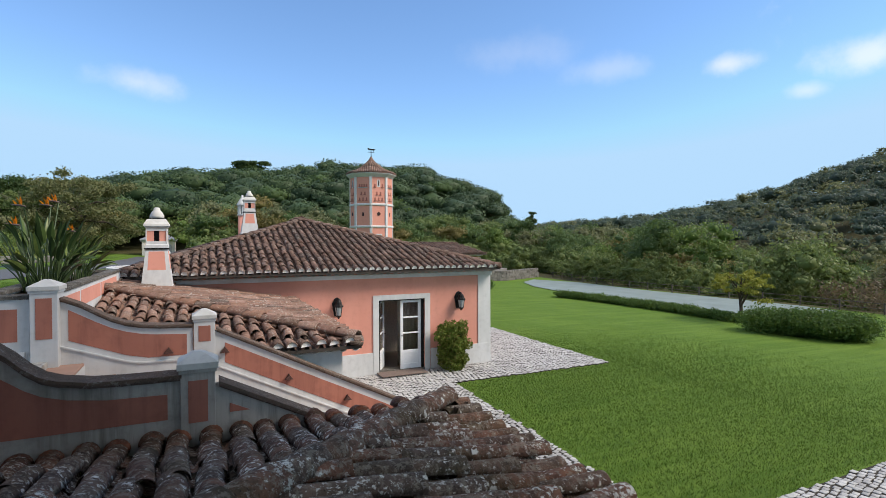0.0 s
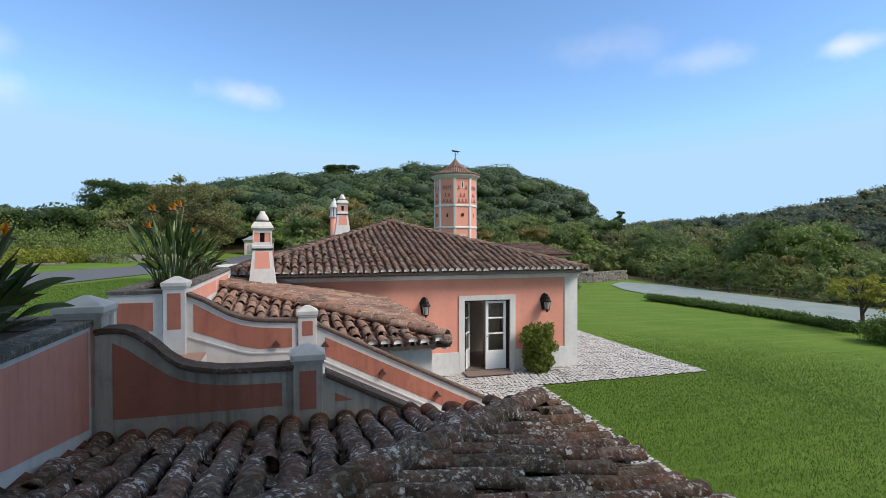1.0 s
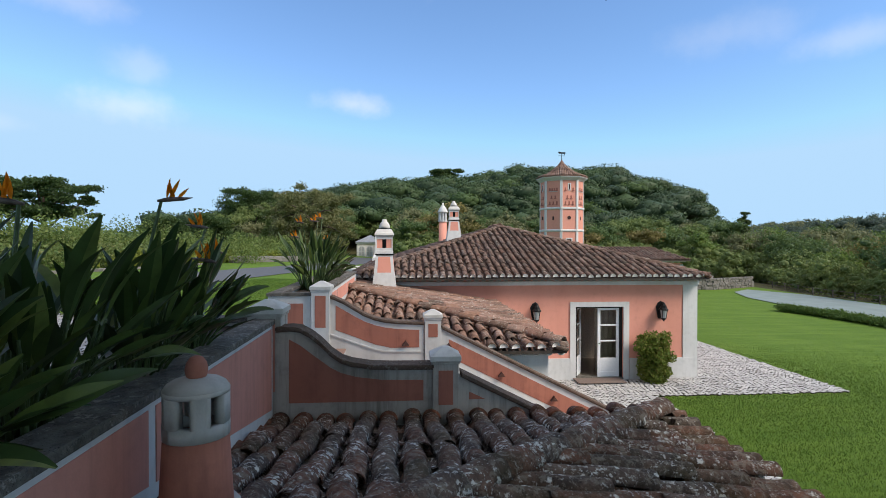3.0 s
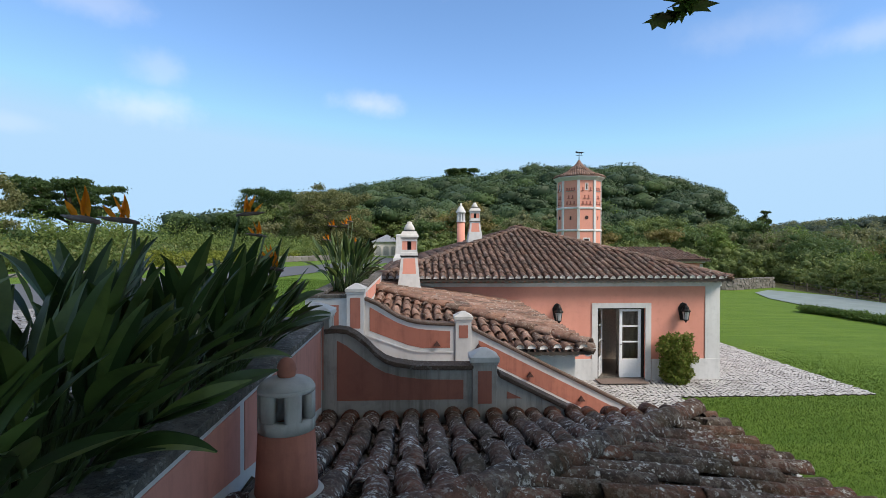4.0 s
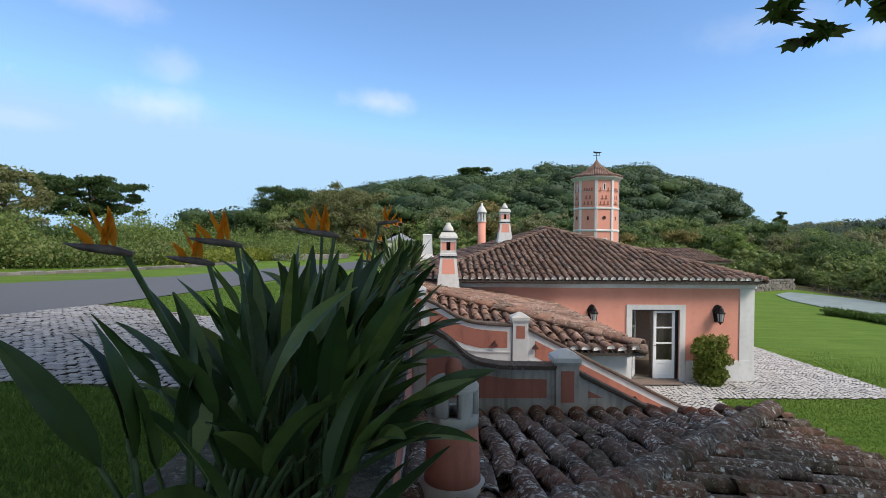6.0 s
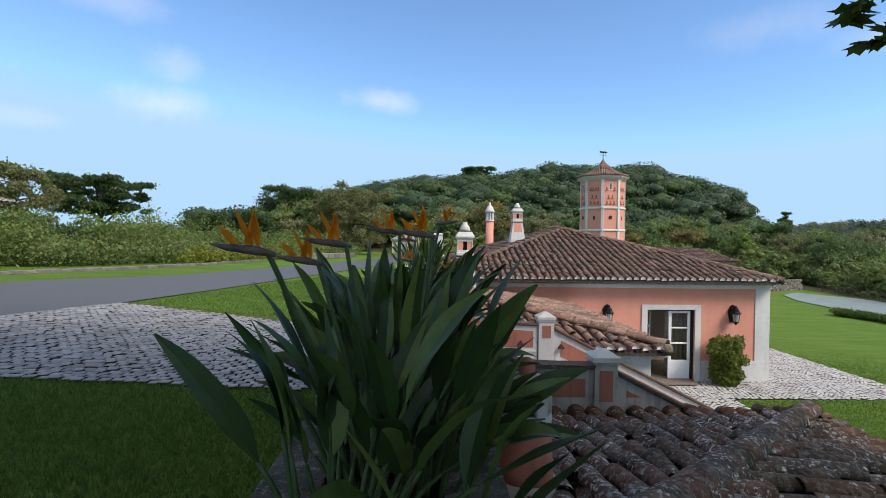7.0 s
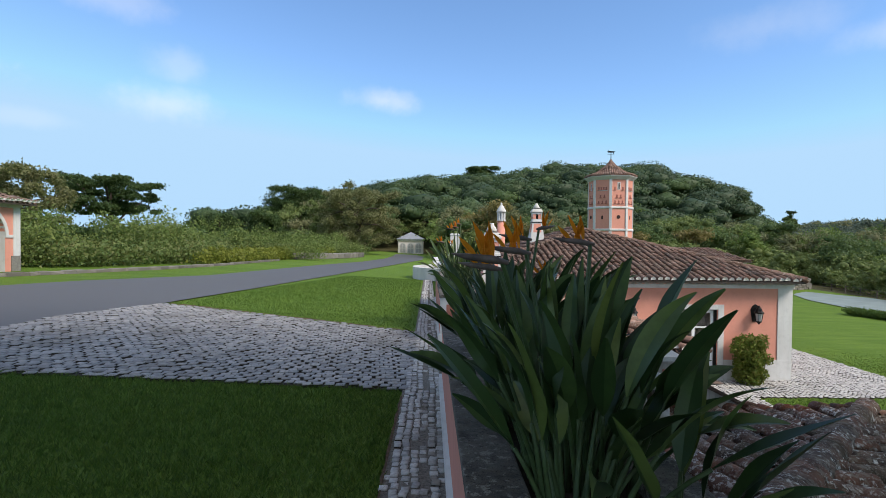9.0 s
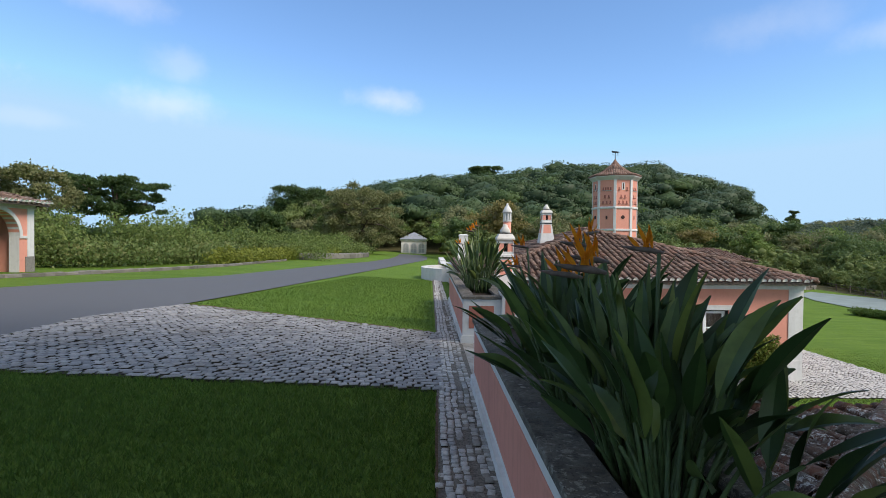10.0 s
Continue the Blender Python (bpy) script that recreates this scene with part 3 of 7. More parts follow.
def facet_tiles(corner, u, up, slope, width, limit, pitch=0.25, course=0.34, first=0.0, slim=1.0, loose=1.0):
    """Matrices of cover tiles and pan tiles on one roof face: corner at the eave, u along it, up the plan way uphill."""
    u, up = np.array(u, float), np.array(up, float)
    c = 1 / math.hypot(1, slope)
    y = np.array((up[0] * c, up[1] * c, slope * c))
    x = np.array((*u, 0.0))
    z = np.cross(x, y)
    side = x if z[2] > 0 else -x
    z = z if z[2] > 0 else -z
    covers, pans, eave = [], [], []
    for i in range(int(width / pitch) + 1):
        s = (i + 0.5) * pitch
        for j in range(200):
            d = (j * course + (first if j else 0.0)) * c
            lo, hi = limit(s)
            if d > hi - 0.02 or s > width:
                break
            if d < lo - 0.2:
                continue
            at = np.array((corner[0], corner[1], corner[2])) + x * s + y * d / c + z * (0.055 * slim + rng.normal() * 0.008 * loose)
            m = frame_matrix(side, y, z, at + x * rng.normal() * 0.011)
            k = min(1.0, ((hi - d) / c + 0.10) / 0.44)
            m = tilt(m, -0.035 + rng.normal() * 0.018, rng.normal() * 0.05 * loose, rng.normal() * 0.035 * loose)
            m[:3, 1] *= k * (1.22 if j == 0 and first else 1.0)
            m[:3, 0] *= slim
            m[:3, 2] *= slim
            (eave if j == 0 else covers).append(m)
            at = np.array(corner) + x * (s - pitch / 2) + y * d / c + z * 0.075 * slim
            y_ = y * k
            pans.append(frame_matrix(-side * slim, y_, -z * slim, at))
    return covers, pans, eave


def lay_tiles(roof, covers, pans, mat, near, count=300, pan_mat=None):
    """The tiles nearest to a stretch of the plan are single parts, the rest one joined mesh."""
    covers = sorted(covers, key=lambda m: (m[0, 3] - near[0]) ** 2 + (m[1, 3] - near[1]) ** 2)
    me = tile_mesh(mat)
    for m in covers[:count]:
        ob = new("tile", me)
        ob.parent = roof
        ob.matrix_basis = Matrix(m.tolist())
    for name, ms, mt in (("tile_field", covers[count:], mat), ("pan_tiles", pans, pan_mat or mat)):
        if ms:
            v, f = spread_mesh(TILE_V, TILE_F, ms)
            ob = new(name, np_mesh(name, v, f, mt, True))
            ob.parent = roof
            tagged(ob, kind="stuff")


def hip_tiles(roof, a, b, mat, lift=0.085):
    a, b = np.array(a, float), np.array(b, float)
    d = b - a
    n = int(np.linalg.norm(d) / 0.36)
    y = d / np.linalg.norm(d)
    x = np.cross(y, (0, 0, 1))
    x /= np.linalg.norm(x)
    z = np.cross(x, y)
    for i in range(n + 1):
        m = tilt(frame_matrix(x, y, z, a + y * i * 0.36 + z * lift), -0.03 + rng.normal() * 0.015, rng.normal() * 0.04, rng.normal() * 0.025)
        ob = new("ridge_tile", tile_mesh(mat, True))
        ob.parent = roof
        ob.matrix_basis = Matrix(m.tolist())


def end_plugs(roof, mats, mat, name="tile_mortar", r=0.103, back=-0.022, tall=0.96):
    """Mortar closing the mouths of eave tiles, one joined strip."""
    a = np.radians(np.linspace(0, 180, 7))
    v = np.array([(r * math.cos(t), back, r * tall * math.sin(t)) for t in a] + [(r * math.cos(t), back + 0.1, r * 0.8 * math.sin(t)) for t in a])
    f = []
    for i in range(6):
        f.append((i, i + 1, 8 + i, 7 + i))
    f += [(0, 1, 2, 3), (3, 4, 5, 6)]
    v = np.concatenate([v, [(0, back, 0.0), (0, back, 0.004)]])
    f += [(0, 3, 15, 14), (3, 6, 14, 15)]
    vv, ff = spread_mesh(v, np.array(f), mats)
    ob = new(name, np_mesh(name, vv, ff, mat))
    ob.parent = roof
    tagged(ob, kind="stuff")


# ---- garden walls and stair ----
PY_A, PY_B = -9.95, -6.9     # faces of the two stair parapets towards the south
T_WALL = 0.14
SWOOP_A = [(-7.95, 3.165), (-7.90, 3.172), (-7.82, 3.176), (-7.73, 3.164), (-7.636, 3.112), (-7.54, 3.035), (-7.446, 2.938), (-7.35, 2.869), (-7.253, 2.835), (-7.06, 2.803), (-6.86, 2.795), (-6.46, 2.792)]
SWOOP_B = [(-7.95, 3.19), (-7.82, 3.155), (-7.65, 3.08), (-7.49, 2.98), (-7.33, 2.885), (-7.17, 2.822), (-7.01, 2.786), (-6.8, 2.765), (-6.42, 2.748)]


def coping(name, line, y0, y1, parent, mat=M_COPING):
    """Two courses of thin tile along a wall's curved top."""
    for k, (lo, hi, out) in enumerate(((0.0, 0.022, 0.018), (0.022, 0.05, 0.038))):
        bm = bmesh.new()
        prism(bm, [(x, z + lo) for x, z in line] + [(x, z + hi) for x, z in reversed(line)], "y", y0 - out, y1 + out)
        part(name, bm, mat, parent)


def pier(parent, x0, x1, y0, y1, z0, z1, panel_mat, white, panel_z):
    cap0 = z1 - 0.12
    x0, x1, y0, y1 = x0 + 0.03, x1 - 0.03, y0 + 0.03, y1 - 0.03
    part("pier", boxed(x0, y0, z0, x1, y1, cap0, bevel=0.006), white, parent)
    part("pier_neck", boxed(x0 - 0.012, y0 - 0.012, cap0 - 0.03, x1 + 0.012, y1 + 0.012, cap0, bevel=0.004), white, parent)
    bm = bmesh.new()
    o = 0.024
    cx, cy = (x0 + x1) / 2, (y0 + y1) / 2
    lay = [((x0 - o, y0 - o, x1 + o, y1 + o), cap0), ((x0 - o, y0 - o, x1 + o, y1 + o), cap0 + 0.05), ((cx - 0.03, cy - 0.03, cx + 0.03, cy + 0.03), z1 + 0.005)]
    rings = [[bm.verts.new((x, y, z)) for x, y in ((r[0], r[1]), (r[2], r[1]), (r[2], r[3]), (r[0], r[3]))] for r, z in lay]
    for p, q in zip(rings, rings[1:]):
        for k in range(4):
            bm.faces.new((p[k], p[(k + 1) % 4], q[(k + 1) % 4], q[k]))
    bm.faces.new(rings[0][::-1])
    bm.faces.new(rings[-1])
    bmesh.ops.bevel(bm, geom=bm.edges[:], offset=0.003, segments=1, affect="EDGES")
    part("cap", bm, M_CAP, parent, "blue-white painted pyramid cap")
    part("panel", boxed(x0 + 0.055, y0 - 0.005, panel_z, x1 - 0.055, y0 + 0.01, cap0 - 0.09), panel_mat, parent)


def parapet(name, yf, end_x, label, white, panel, dado):
    p = thing(name, label, "garden wall", "stair parapets", (0, 0, 0))
    y0, y1 = yf, yf + T_WALL
    swoop = SWOOP_B if dado else SWOOP_A
    x_r, z_r, s = (-6.13, 2.675, -0.50) if dado else (-6.19, 2.712, -0.50)
    z_end = z_r + s * (end_x - x_r)
    part("wall_curve", prism(bmesh.new(), swoop + [(swoop[-1][0], -0.1), (-7.95, -0.1)], "y", y0, y1), white, p)
    part("wall_slope", prism(bmesh.new(), [(x_r - 0.1, -0.1), (x_r - 0.1, z_r), (x_r, z_r), (end_x, z_end), (end_x, -0.1)], "y", y0, y1), white, p)
    coping("coping", swoop, y0, y1, p)
    coping("coping", [(x_r, z_r), ((x_r + end_x) / 2, (z_r + z_end) / 2), (end_x, z_end)], y0, y1, p)
    pier(p, *((-6.435, -6.12) if dado else (-6.50, -6.19)), y0 - 0.06, y1 + 0.09, -0.1, 2.975 if dado else 2.995, panel, white, 2.56 if dado else 2.455)
    # painted field under the curve, with its own outline
    if dado:
        fld = [(-7.77, 3.06), (-7.65, 2.99), (-7.49, 2.895), (-7.33, 2.81), (-7.17, 2.75), (-7.01, 2.712), (-6.85, 2.692), (-6.49, 2.668),
               (-6.49, 2.40), (-6.93, 2.40), (-7.17, 2.455), (-7.77, 2.685)]
        line = [(-7.95, 2.67), (-7.84, 2.626), (-7.17, 2.388), (-7.02, 2.355), (-6.44, 2.345)]
        f = [(-6.03, 2.52), (end_x - 0.25, 2.52 + s * (end_x - 0.25 + 6.03)), (end_x - 0.25, 2.25 + s * (end_x - 0.25 + 6.03)), (-6.03, 2.25)]
        part("panel", prism(bmesh.new(), f, "y", y0 - 0.005, y0 + 0.01), panel, p, "terracotta painted field")
        # raised dado line following the stair
        part("dado_line", prism(bmesh.new(), line + [(x, z - 0.02) for x, z in reversed(line)], "y", y0 - 0.018, y0 + 0.01), white, p)
        b0 = z_r - 0.45
        part("dado_line", prism(bmesh.new(), [(x_r, b0), (end_x, b0 + s * (end_x - x_r)), (end_x, b0 - 0.02 + s * (end_x - x_r)), (x_r, b0 - 0.02)], "y", y0 - 0.018, y0 + 0.01), white, p)
    else:
        fld = [(-7.83, 3.10), (-7.73, 3.043), (-7.59, 2.935), (-7.446, 2.827), (-7.35, 2.775), (-7.2, 2.732), (-6.958, 2.70), (-6.56, 2.692), (-6.56, 2.495), (-7.83, 2.495)]
        part("panel", prism(bmesh.new(), [(-6.115, 2.57), (-5.96, 2.495), (-6.115, 2.495)], "y", y0 - 0.005, y0 + 0.01), panel, p, "small terracotta triangle")
    part("panel", prism(bmesh.new(), fld, "y", y0 - 0.005, y0 + 0.01), panel, p, "terracotta painted field")
    return p


parapet("stair_parapet", PY_A, -3.0, "weathered stair wall with swept coping, capped pier and terracotta panel", M_AGED, M_TERRA, False)
parapet_b = parapet("stair_parapet", PY_B, -2.3, "white stair wall with swept coping, terracotta bands and capped pier", M_WHITE, M_TERRA, True)


def spout(x, z):
    bm = bmesh.new()
    prism(bm, [(x - 0.055, z - 0.03), (x + 0.055, z - 0.03), (x, z + 0.045)], "y", PY_B - 0.075, PY_B + 0.02)
    part("drain_spout", bm, M_SPOUT, parapet_b, "dark clay drain spout")


for sx, sz in ((-6.70, 2.47), (-6.03, 2.42), (-5.2, 1.96), (-4.36, 1.56)):
    spout(sx, sz)

stair = thing("garden_stair", "outdoor stair with terracotta treads going down between two walls", "stairs")
for k in range(14):
    x0, z1 = -7.95 + 0.33 * k, 2.40 - 0.17 * k
    part("step", boxed(x0, PY_A + T_WALL + 0.003, z1 - 0.5, x0 + 0.34, PY_B - 0.003, z1 - 0.03), M_WHITE, stair)
    part("tread", boxed(x0 - 0.02, PY_A + T_WALL + 0.004, z1 - 0.03, x0 + 0.335, PY_B - 0.004, z1, bevel=0.006), M_TREAD, stair, "worn terracotta tread")

part("landing", boxed(-8.95, PY_A + T_WALL + 0.21, 2.1, -7.952, PY_B - 0.06, 2.475), M_AGED, stair)

# planter walls
XR = -7.985   # east face of the planters


def planter(name, XL, y0, y1, z_top, z_base, label):
    p = thing(name, label, "planter", "raised planters")
    w = 0.15
    part("wall", boxed(XL, y0, z_base - 0.3, XL + w, y1, z_top - 0.05), M_WHITE, p)
    part("wall", boxed(XR - w, y0, -0.1, XR, y1, z_top - 0.05), M_WHITE, p)
    part("wall", boxed(XL + w + 0.002, y1 - w, -0.1, XR - w - 0.002, y1, z_top - 0.05), M_WHITE, p)
    part("wall", boxed(XL + w + 0.002, y0, -0.1, XR - w - 0.002, y0 + w, z_top - 0.05), M_WHITE, p)
    for a, b, c, d in ((XL - 0.02, y0 - 0.02, XL + w + 0.05, y1 + 0.02), (XR - w - 0.05, y0 - 0.02, XR + 0.02, y1 + 0.02),
                       (XL + w + 0.052, y1 - w - 0.05, XR - w - 0.052, y1 + 0.02), (XL + w + 0.052, y0 - 0.02, XR - w - 0.052, y0 + w + 0.05)):
        part("coping", boxed(a, b, z_top - 0.05, c, d, z_top, bevel=0.008), M_STONECAP, p, "dark weathered stone coping")
    part("soil", boxed(XL + w, y0 + w, z_top - 0.5, XR - w, y1 - w, z_top - 0.09), M_SOIL, p, "dark planting soil")
    part("panel", boxed(XL - 0.005, y0 + 0.1, z_base + 0.16, XL + 0.01, y1 - 0.12, z_top - 0.14), M_ROSE, p, "faded rose painted field")
    part("base_band", boxed(XL - 0.035, y0, z_base - 0.1, XL + 0.01, y1, z_base + 0.10), M_WHITE, p)
    return p


planter_1 = planter("planter", -8.805, -24.0, -9.60, 3.29, 2.53, "long raised planter, faded rose sides, dark stone coping, full of strelitzia")
# rose fields above the sloping foot of the wall, where the roof meets it
for ya, yb in ((-13.6, -12.37), (-12.29, -9.995)):
    f = [(ya, 3.205), (yb, 3.205), (yb, 2.445 + 0.165 * (-9.98 - yb)), (ya, 2.445 + 0.165 * (-9.98 - ya))]
    part("panel", prism(bmesh.new(), f, "x", XR - 0.01, XR + 0.005), M_ROSE, planter_1, "faded rose painted field")
part("panel", boxed(XR - 0.01, -23.8, 3.03, XR + 0.005, -13.7, 3.205), M_ROSE, planter_1, "faded rose painted field")
pier(planter_1, -8.25, -7.88, -9.96, -9.60, -0.1, 3.46, M_ROSE, M_AGED, 2.6)
planter_2 = planter("planter", -8.77, -6.95, -0.6, 3.26, 2.44, "raised planter with terracotta end panel and dark stone coping")
part("panel", boxed(-8.67, -6.955, 2.72, -8.25, -6.94, 3.10), M_TERRA, planter_2, "terracotta painted field")
part("base_band", boxed(-8.80, -6.98, 2.2, -8.18, -6.945, 2.60), M_WHITE, planter_2)
for a, b in ((-6.6, -5.0), (-4.9, -3.2), (-3.1, -1.2)):
    part("panel", boxed(XR - 0.01, a, 2.9, XR + 0.005, b, 3.14), M_PINK, planter_2, "salmon painted field")
pier(planter_2, -8.15, -7.82, -7.045, -6.65, -0.1, 3.43, M_TERRA, M_WHITE, 2.74)


# ---- buildings ----
def hip_bed(name, pts_faces, mat, parent):
    bm = bmesh.new()
    for poly in pts_faces:
        bm.faces.new([bm.verts.new(p) for p in poly])
    r = bmesh.ops.extrude_face_region(bm, geom=bm.faces[:])
    for v in r["geom"]:
        if isinstance(v, bmesh.types.BMVert):
            v.co.z -= 0.05
    bmesh.ops.recalc_face_normals(bm, faces=bm.faces[:])
    return part(name, bm, mat, parent)


# south outbuilding, its lichened roof below the camera
S_EX, S_NY, S_ZE, S_SL = -4.12, -9.985, 2.27, 0.165
out_s = thing("outbuilding", "low outbuilding with dark lichen-covered barrel tile roof beside the stair", "outbuilding", "stair outbuildings")
part("wall", boxed(-7.97, -23.9, -0.1, -4.42, -10.02, 2.18), M_WHITE, out_s)
W_S = S_EX - XR
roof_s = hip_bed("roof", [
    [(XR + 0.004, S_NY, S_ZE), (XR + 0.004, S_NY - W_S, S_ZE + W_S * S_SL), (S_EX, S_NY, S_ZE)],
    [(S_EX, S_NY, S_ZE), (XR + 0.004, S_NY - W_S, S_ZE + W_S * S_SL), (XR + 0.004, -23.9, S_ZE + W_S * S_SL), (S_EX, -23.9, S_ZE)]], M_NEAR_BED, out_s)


def tip_tiles(roof, mats, mat, lift, out, up=0.015):
    done = []
    for m in mats:
        m = m.copy()
        m[:3, 3] += -m[:3, 1] / np.linalg.norm(m[:3, 1]) * out + m[:3, 2] * up
        m = tilt(m, -lift, 0, 0)
        done.append(m)
        ob = new("eave_tile", tile_mesh(mat))
        ob.parent = roof
        ob.matrix_basis = Matrix(m.tolist())
    return done


SLIM = 0.84
cov_n, pan_n, eave_n = facet_tiles((S_EX, S_NY, S_ZE), (-1, 0), (0, -1), S_SL, W_S, lambda s: (0, s), 0.2045, 0.36, 0.13, SLIM, 1.7)
cov_e, pan_e, eave_e = facet_tiles((S_EX, S_NY, S_ZE), (0, -1), (-1, 0), S_SL, 13.5, lambda s: (0, min(s, W_S)), 0.2045, 0.36, 0.07, SLIM, 1.7)
# the field lies a hand's breadth above the projecting eave course, whose tiles show past the step
for m in cov_e:
    m[2, 3] += 0.035
near_cov = cov_n + cov_e
lay_tiles(roof_s, near_cov, pan_n + pan_e, M_NEAR_TILE, (-6.3, -11.5), 300)
tip_tiles(roof_s, [m for m in eave_e if m[1, 3] > -17], M_NEAR_TILE, 0.06, 0.11, -0.01)
tip_tiles(roof_s, eave_n, M_NEAR_TILE, 0.02, 0.02, 0.0)
# short red clay caps over the ends of the north eave, their wide mouths turned uphill
cap_v, cap_f = tile_arrays(0.088, 0.090, 0.15, 0.02, 8)
cap_fan = [(9 + i, 10 + i, len(cap_v), len(cap_v) + 1) for i in range(8)]
CAPS = np_mesh("eave_cap", np.concatenate([cap_v, [(0.0, 0.152, 0.0), (0.002, 0.152, 0.0)]]), np.concatenate([cap_f, cap_fan]), M_TIP_TILE)
for m in eave_n:
    m = m.copy()
    y = m[:3, 1] / np.linalg.norm(m[:3, 1])
    m[:3, :3] /= np.linalg.norm(m[:3, :3], axis=0)
    m[:3, 3] += -y * 0.10 + m[:3, 2] * (0.010 + 0.006 * rng.normal())
    ob = new("eave_cap", CAPS)
    ob.parent = roof_s
    ob.matrix_basis = Matrix(tilt(m, 0.0 + 0.05 * rng.normal(), 0.05 * rng.normal(), 0.05 * rng.normal()).tolist())
hip_tiles(roof_s, (S_EX - 0.12, S_NY - 0.12, S_ZE + 0.05), (XR, S_NY - W_S, S_ZE + W_S * S_SL + 0.02), M_NEAR_TILE, 0.08)
# broken red clay flashing bedded along the foot of the planter wall
for k in range(12):
    y = S_NY - 0.10 - 0.30 * k
    z = S_ZE + S_SL * (S_NY - y) + 0.075
    part("flashing", prism(bmesh.new(), [(XR + 0.006, z - 0.10), (XR + 0.10 + 0.02 * rng.random(), z - 0.09), (XR + 0.085 + 0.02 * rng.random(), z - 0.02), (XR + 0.006, z + 0.035 + 0.01 * rng.random())],
                           "y", y - 0.31 + 0.02 * rng.random(), y), M_TIP_TILE if k < 4 else M_NEAR_BED, roof_s)

# north outbuilding against the house
N_EX, N_SY, N_ZE, N_SL = -4.05, -6.62, 2.26, 0.165
out_n = thing("outbuilding", "low outbuilding with bleached barrel tile roof against the pink house", "outbuilding", "stair outbuildings")
part("wall", boxed(-7.98, -6.40, -0.1, -4.30, -0.005, 2.20), M_WHITE, out_n)
W_N = N_EX - XR
top_n = N_ZE + W_N * N_SL
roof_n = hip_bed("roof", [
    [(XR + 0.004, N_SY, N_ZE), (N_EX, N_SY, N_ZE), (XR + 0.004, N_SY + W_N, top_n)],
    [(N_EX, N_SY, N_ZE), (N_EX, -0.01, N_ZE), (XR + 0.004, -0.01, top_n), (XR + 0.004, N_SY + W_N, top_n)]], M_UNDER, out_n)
cov_n, pan_n, eave_n = facet_tiles((XR + 0.02, N_SY, N_ZE), (1, 0), (0, 1), N_SL, W_N, lambda s: (0, W_N - s), 0.212, 0.36, slim=0.87, loose=1.5)
cov_e, pan_e, eave_e = facet_tiles((N_EX, N_SY, N_ZE), (0, 1), (-1, 0), N_SL, 6.5, lambda s: (0, min(s, W_N)), 0.212, 0.36, slim=0.87, loose=1.5)
lay_tiles(roof_n, cov_n + cov_e, pan_n + pan_e, M_LOW_TILE, (-5.5, -6), 300)
tips_n = tip_tiles(roof_n, eave_n, M_LOW_TILE, 0.12, 0.03)
tip_tiles(roof_n, eave_e, M_LOW_TILE, 0.12, 0.03)
end_plugs(roof_n, tips_n, M_MORTAR, r=0.096, back=0.012)
# scalloped lower course of the eave, bedded in lime
sc = [frame_matrix((-1, 0, 0), (0, 1, 0), (0, 0, -1), (N_EX - 0.212 * (i + 0.3), N_SY + 0.10, N_ZE - 0.02)) for i in range(18)]
sc += [frame_matrix((0, -1, 0), (-1, 0, 0), (0, 0, -1), (N_EX - 0.10, N_SY + 0.212 * (i + 1.5), N_ZE - 0.02)) for i in range(28)]
v, f = spread_mesh(TILE_V * 0.86, TILE_F, sc)
ob = new("eave_course", np_mesh("eave_course", v, f, M_MORTAR, True))
ob.parent = roof_n
tagged(ob, kind="stuff")
hip_tiles(roof_n, (N_EX - 0.05, N_SY + 0.05, N_ZE + 0.03), (XR, N_SY + W_N, top_n), M_LOW_TILE)

# pink house
house = thing("house", "single-storey salmon pink house, white trim, hipped barrel tile roof", "house")
HX0, HX1, HY1, HZ = -7.6, 2.09, 11.5, 2.98
D0, D1, DZ = -1.625, -0.175, 2.15
wall_t = 0.35
bm = bmesh.new()
box(bm, HX0, 0, -0.1, D0 - 0.003, wall_t, HZ)
box(bm, D1 + 0.003, 0, -0.1, HX1, wall_t, HZ)
box(bm, D0 - 0.003, 0, DZ, D1 + 0.003, wall_t, HZ)
part("wall", bm, M_PINK, house, "salmon plastered front wall")
# east wall with an unseen opening, added to let sun into the room
bm = bmesh.new()
for a in ((wall_t, -0.1, 0.7, HZ), (0.7, -0.1, 2.2, 0.85), (0.7, 2.1, 2.2, HZ), (2.2, -0.1, HY1, HZ)):
    box(bm, HX1 - wall_t, a[0], a[1], HX1, a[2], a[3])
part("wall", bm, M_PINK, house)
part("wall", boxed(HX0, wall_t, -0.1, HX0 + wall_t, HY1, HZ), M_PINK, house)
part("wall", boxed(HX0 + wall_t, HY1 - wall_t, -0.1, HX1 - wall_t, HY1, HZ), M_PINK, house)
part("floor", boxed(HX0 + wall_t, wall_t, -0.1, HX1 - wall_t, HY1 - wall_t, 0.03), M_FLOOR, house)
part("room_wall", boxed(-4.4, 2.7, 0.03, 1.7, 2.85, 2.9), M_ROOM, house)
part("room_wall", boxed(-3.4, 0.36, 0.03, -3.25, 2.7, 2.9), M_ROOM, house)
part("room_ceiling", boxed(HX0 + wall_t, wall_t, 2.9, HX1 - wall_t, HY1 - wall_t, 2.96), M_ROOM, house)
part("cornice", boxed(HX0, -0.06, 2.80, HX1 + 0.06, 0, 2.92, bevel=0.01), M_WHITE, house)
part("corner_trim", boxed(1.665, -0.025, 0.62, HX1 + 0.025, 0, 2.80), M_WHITE, house)
part("corner_trim", boxed(HX1, -0.0, 0.62, HX1 + 0.025, 0.4, 2.80), M_WHITE, house)
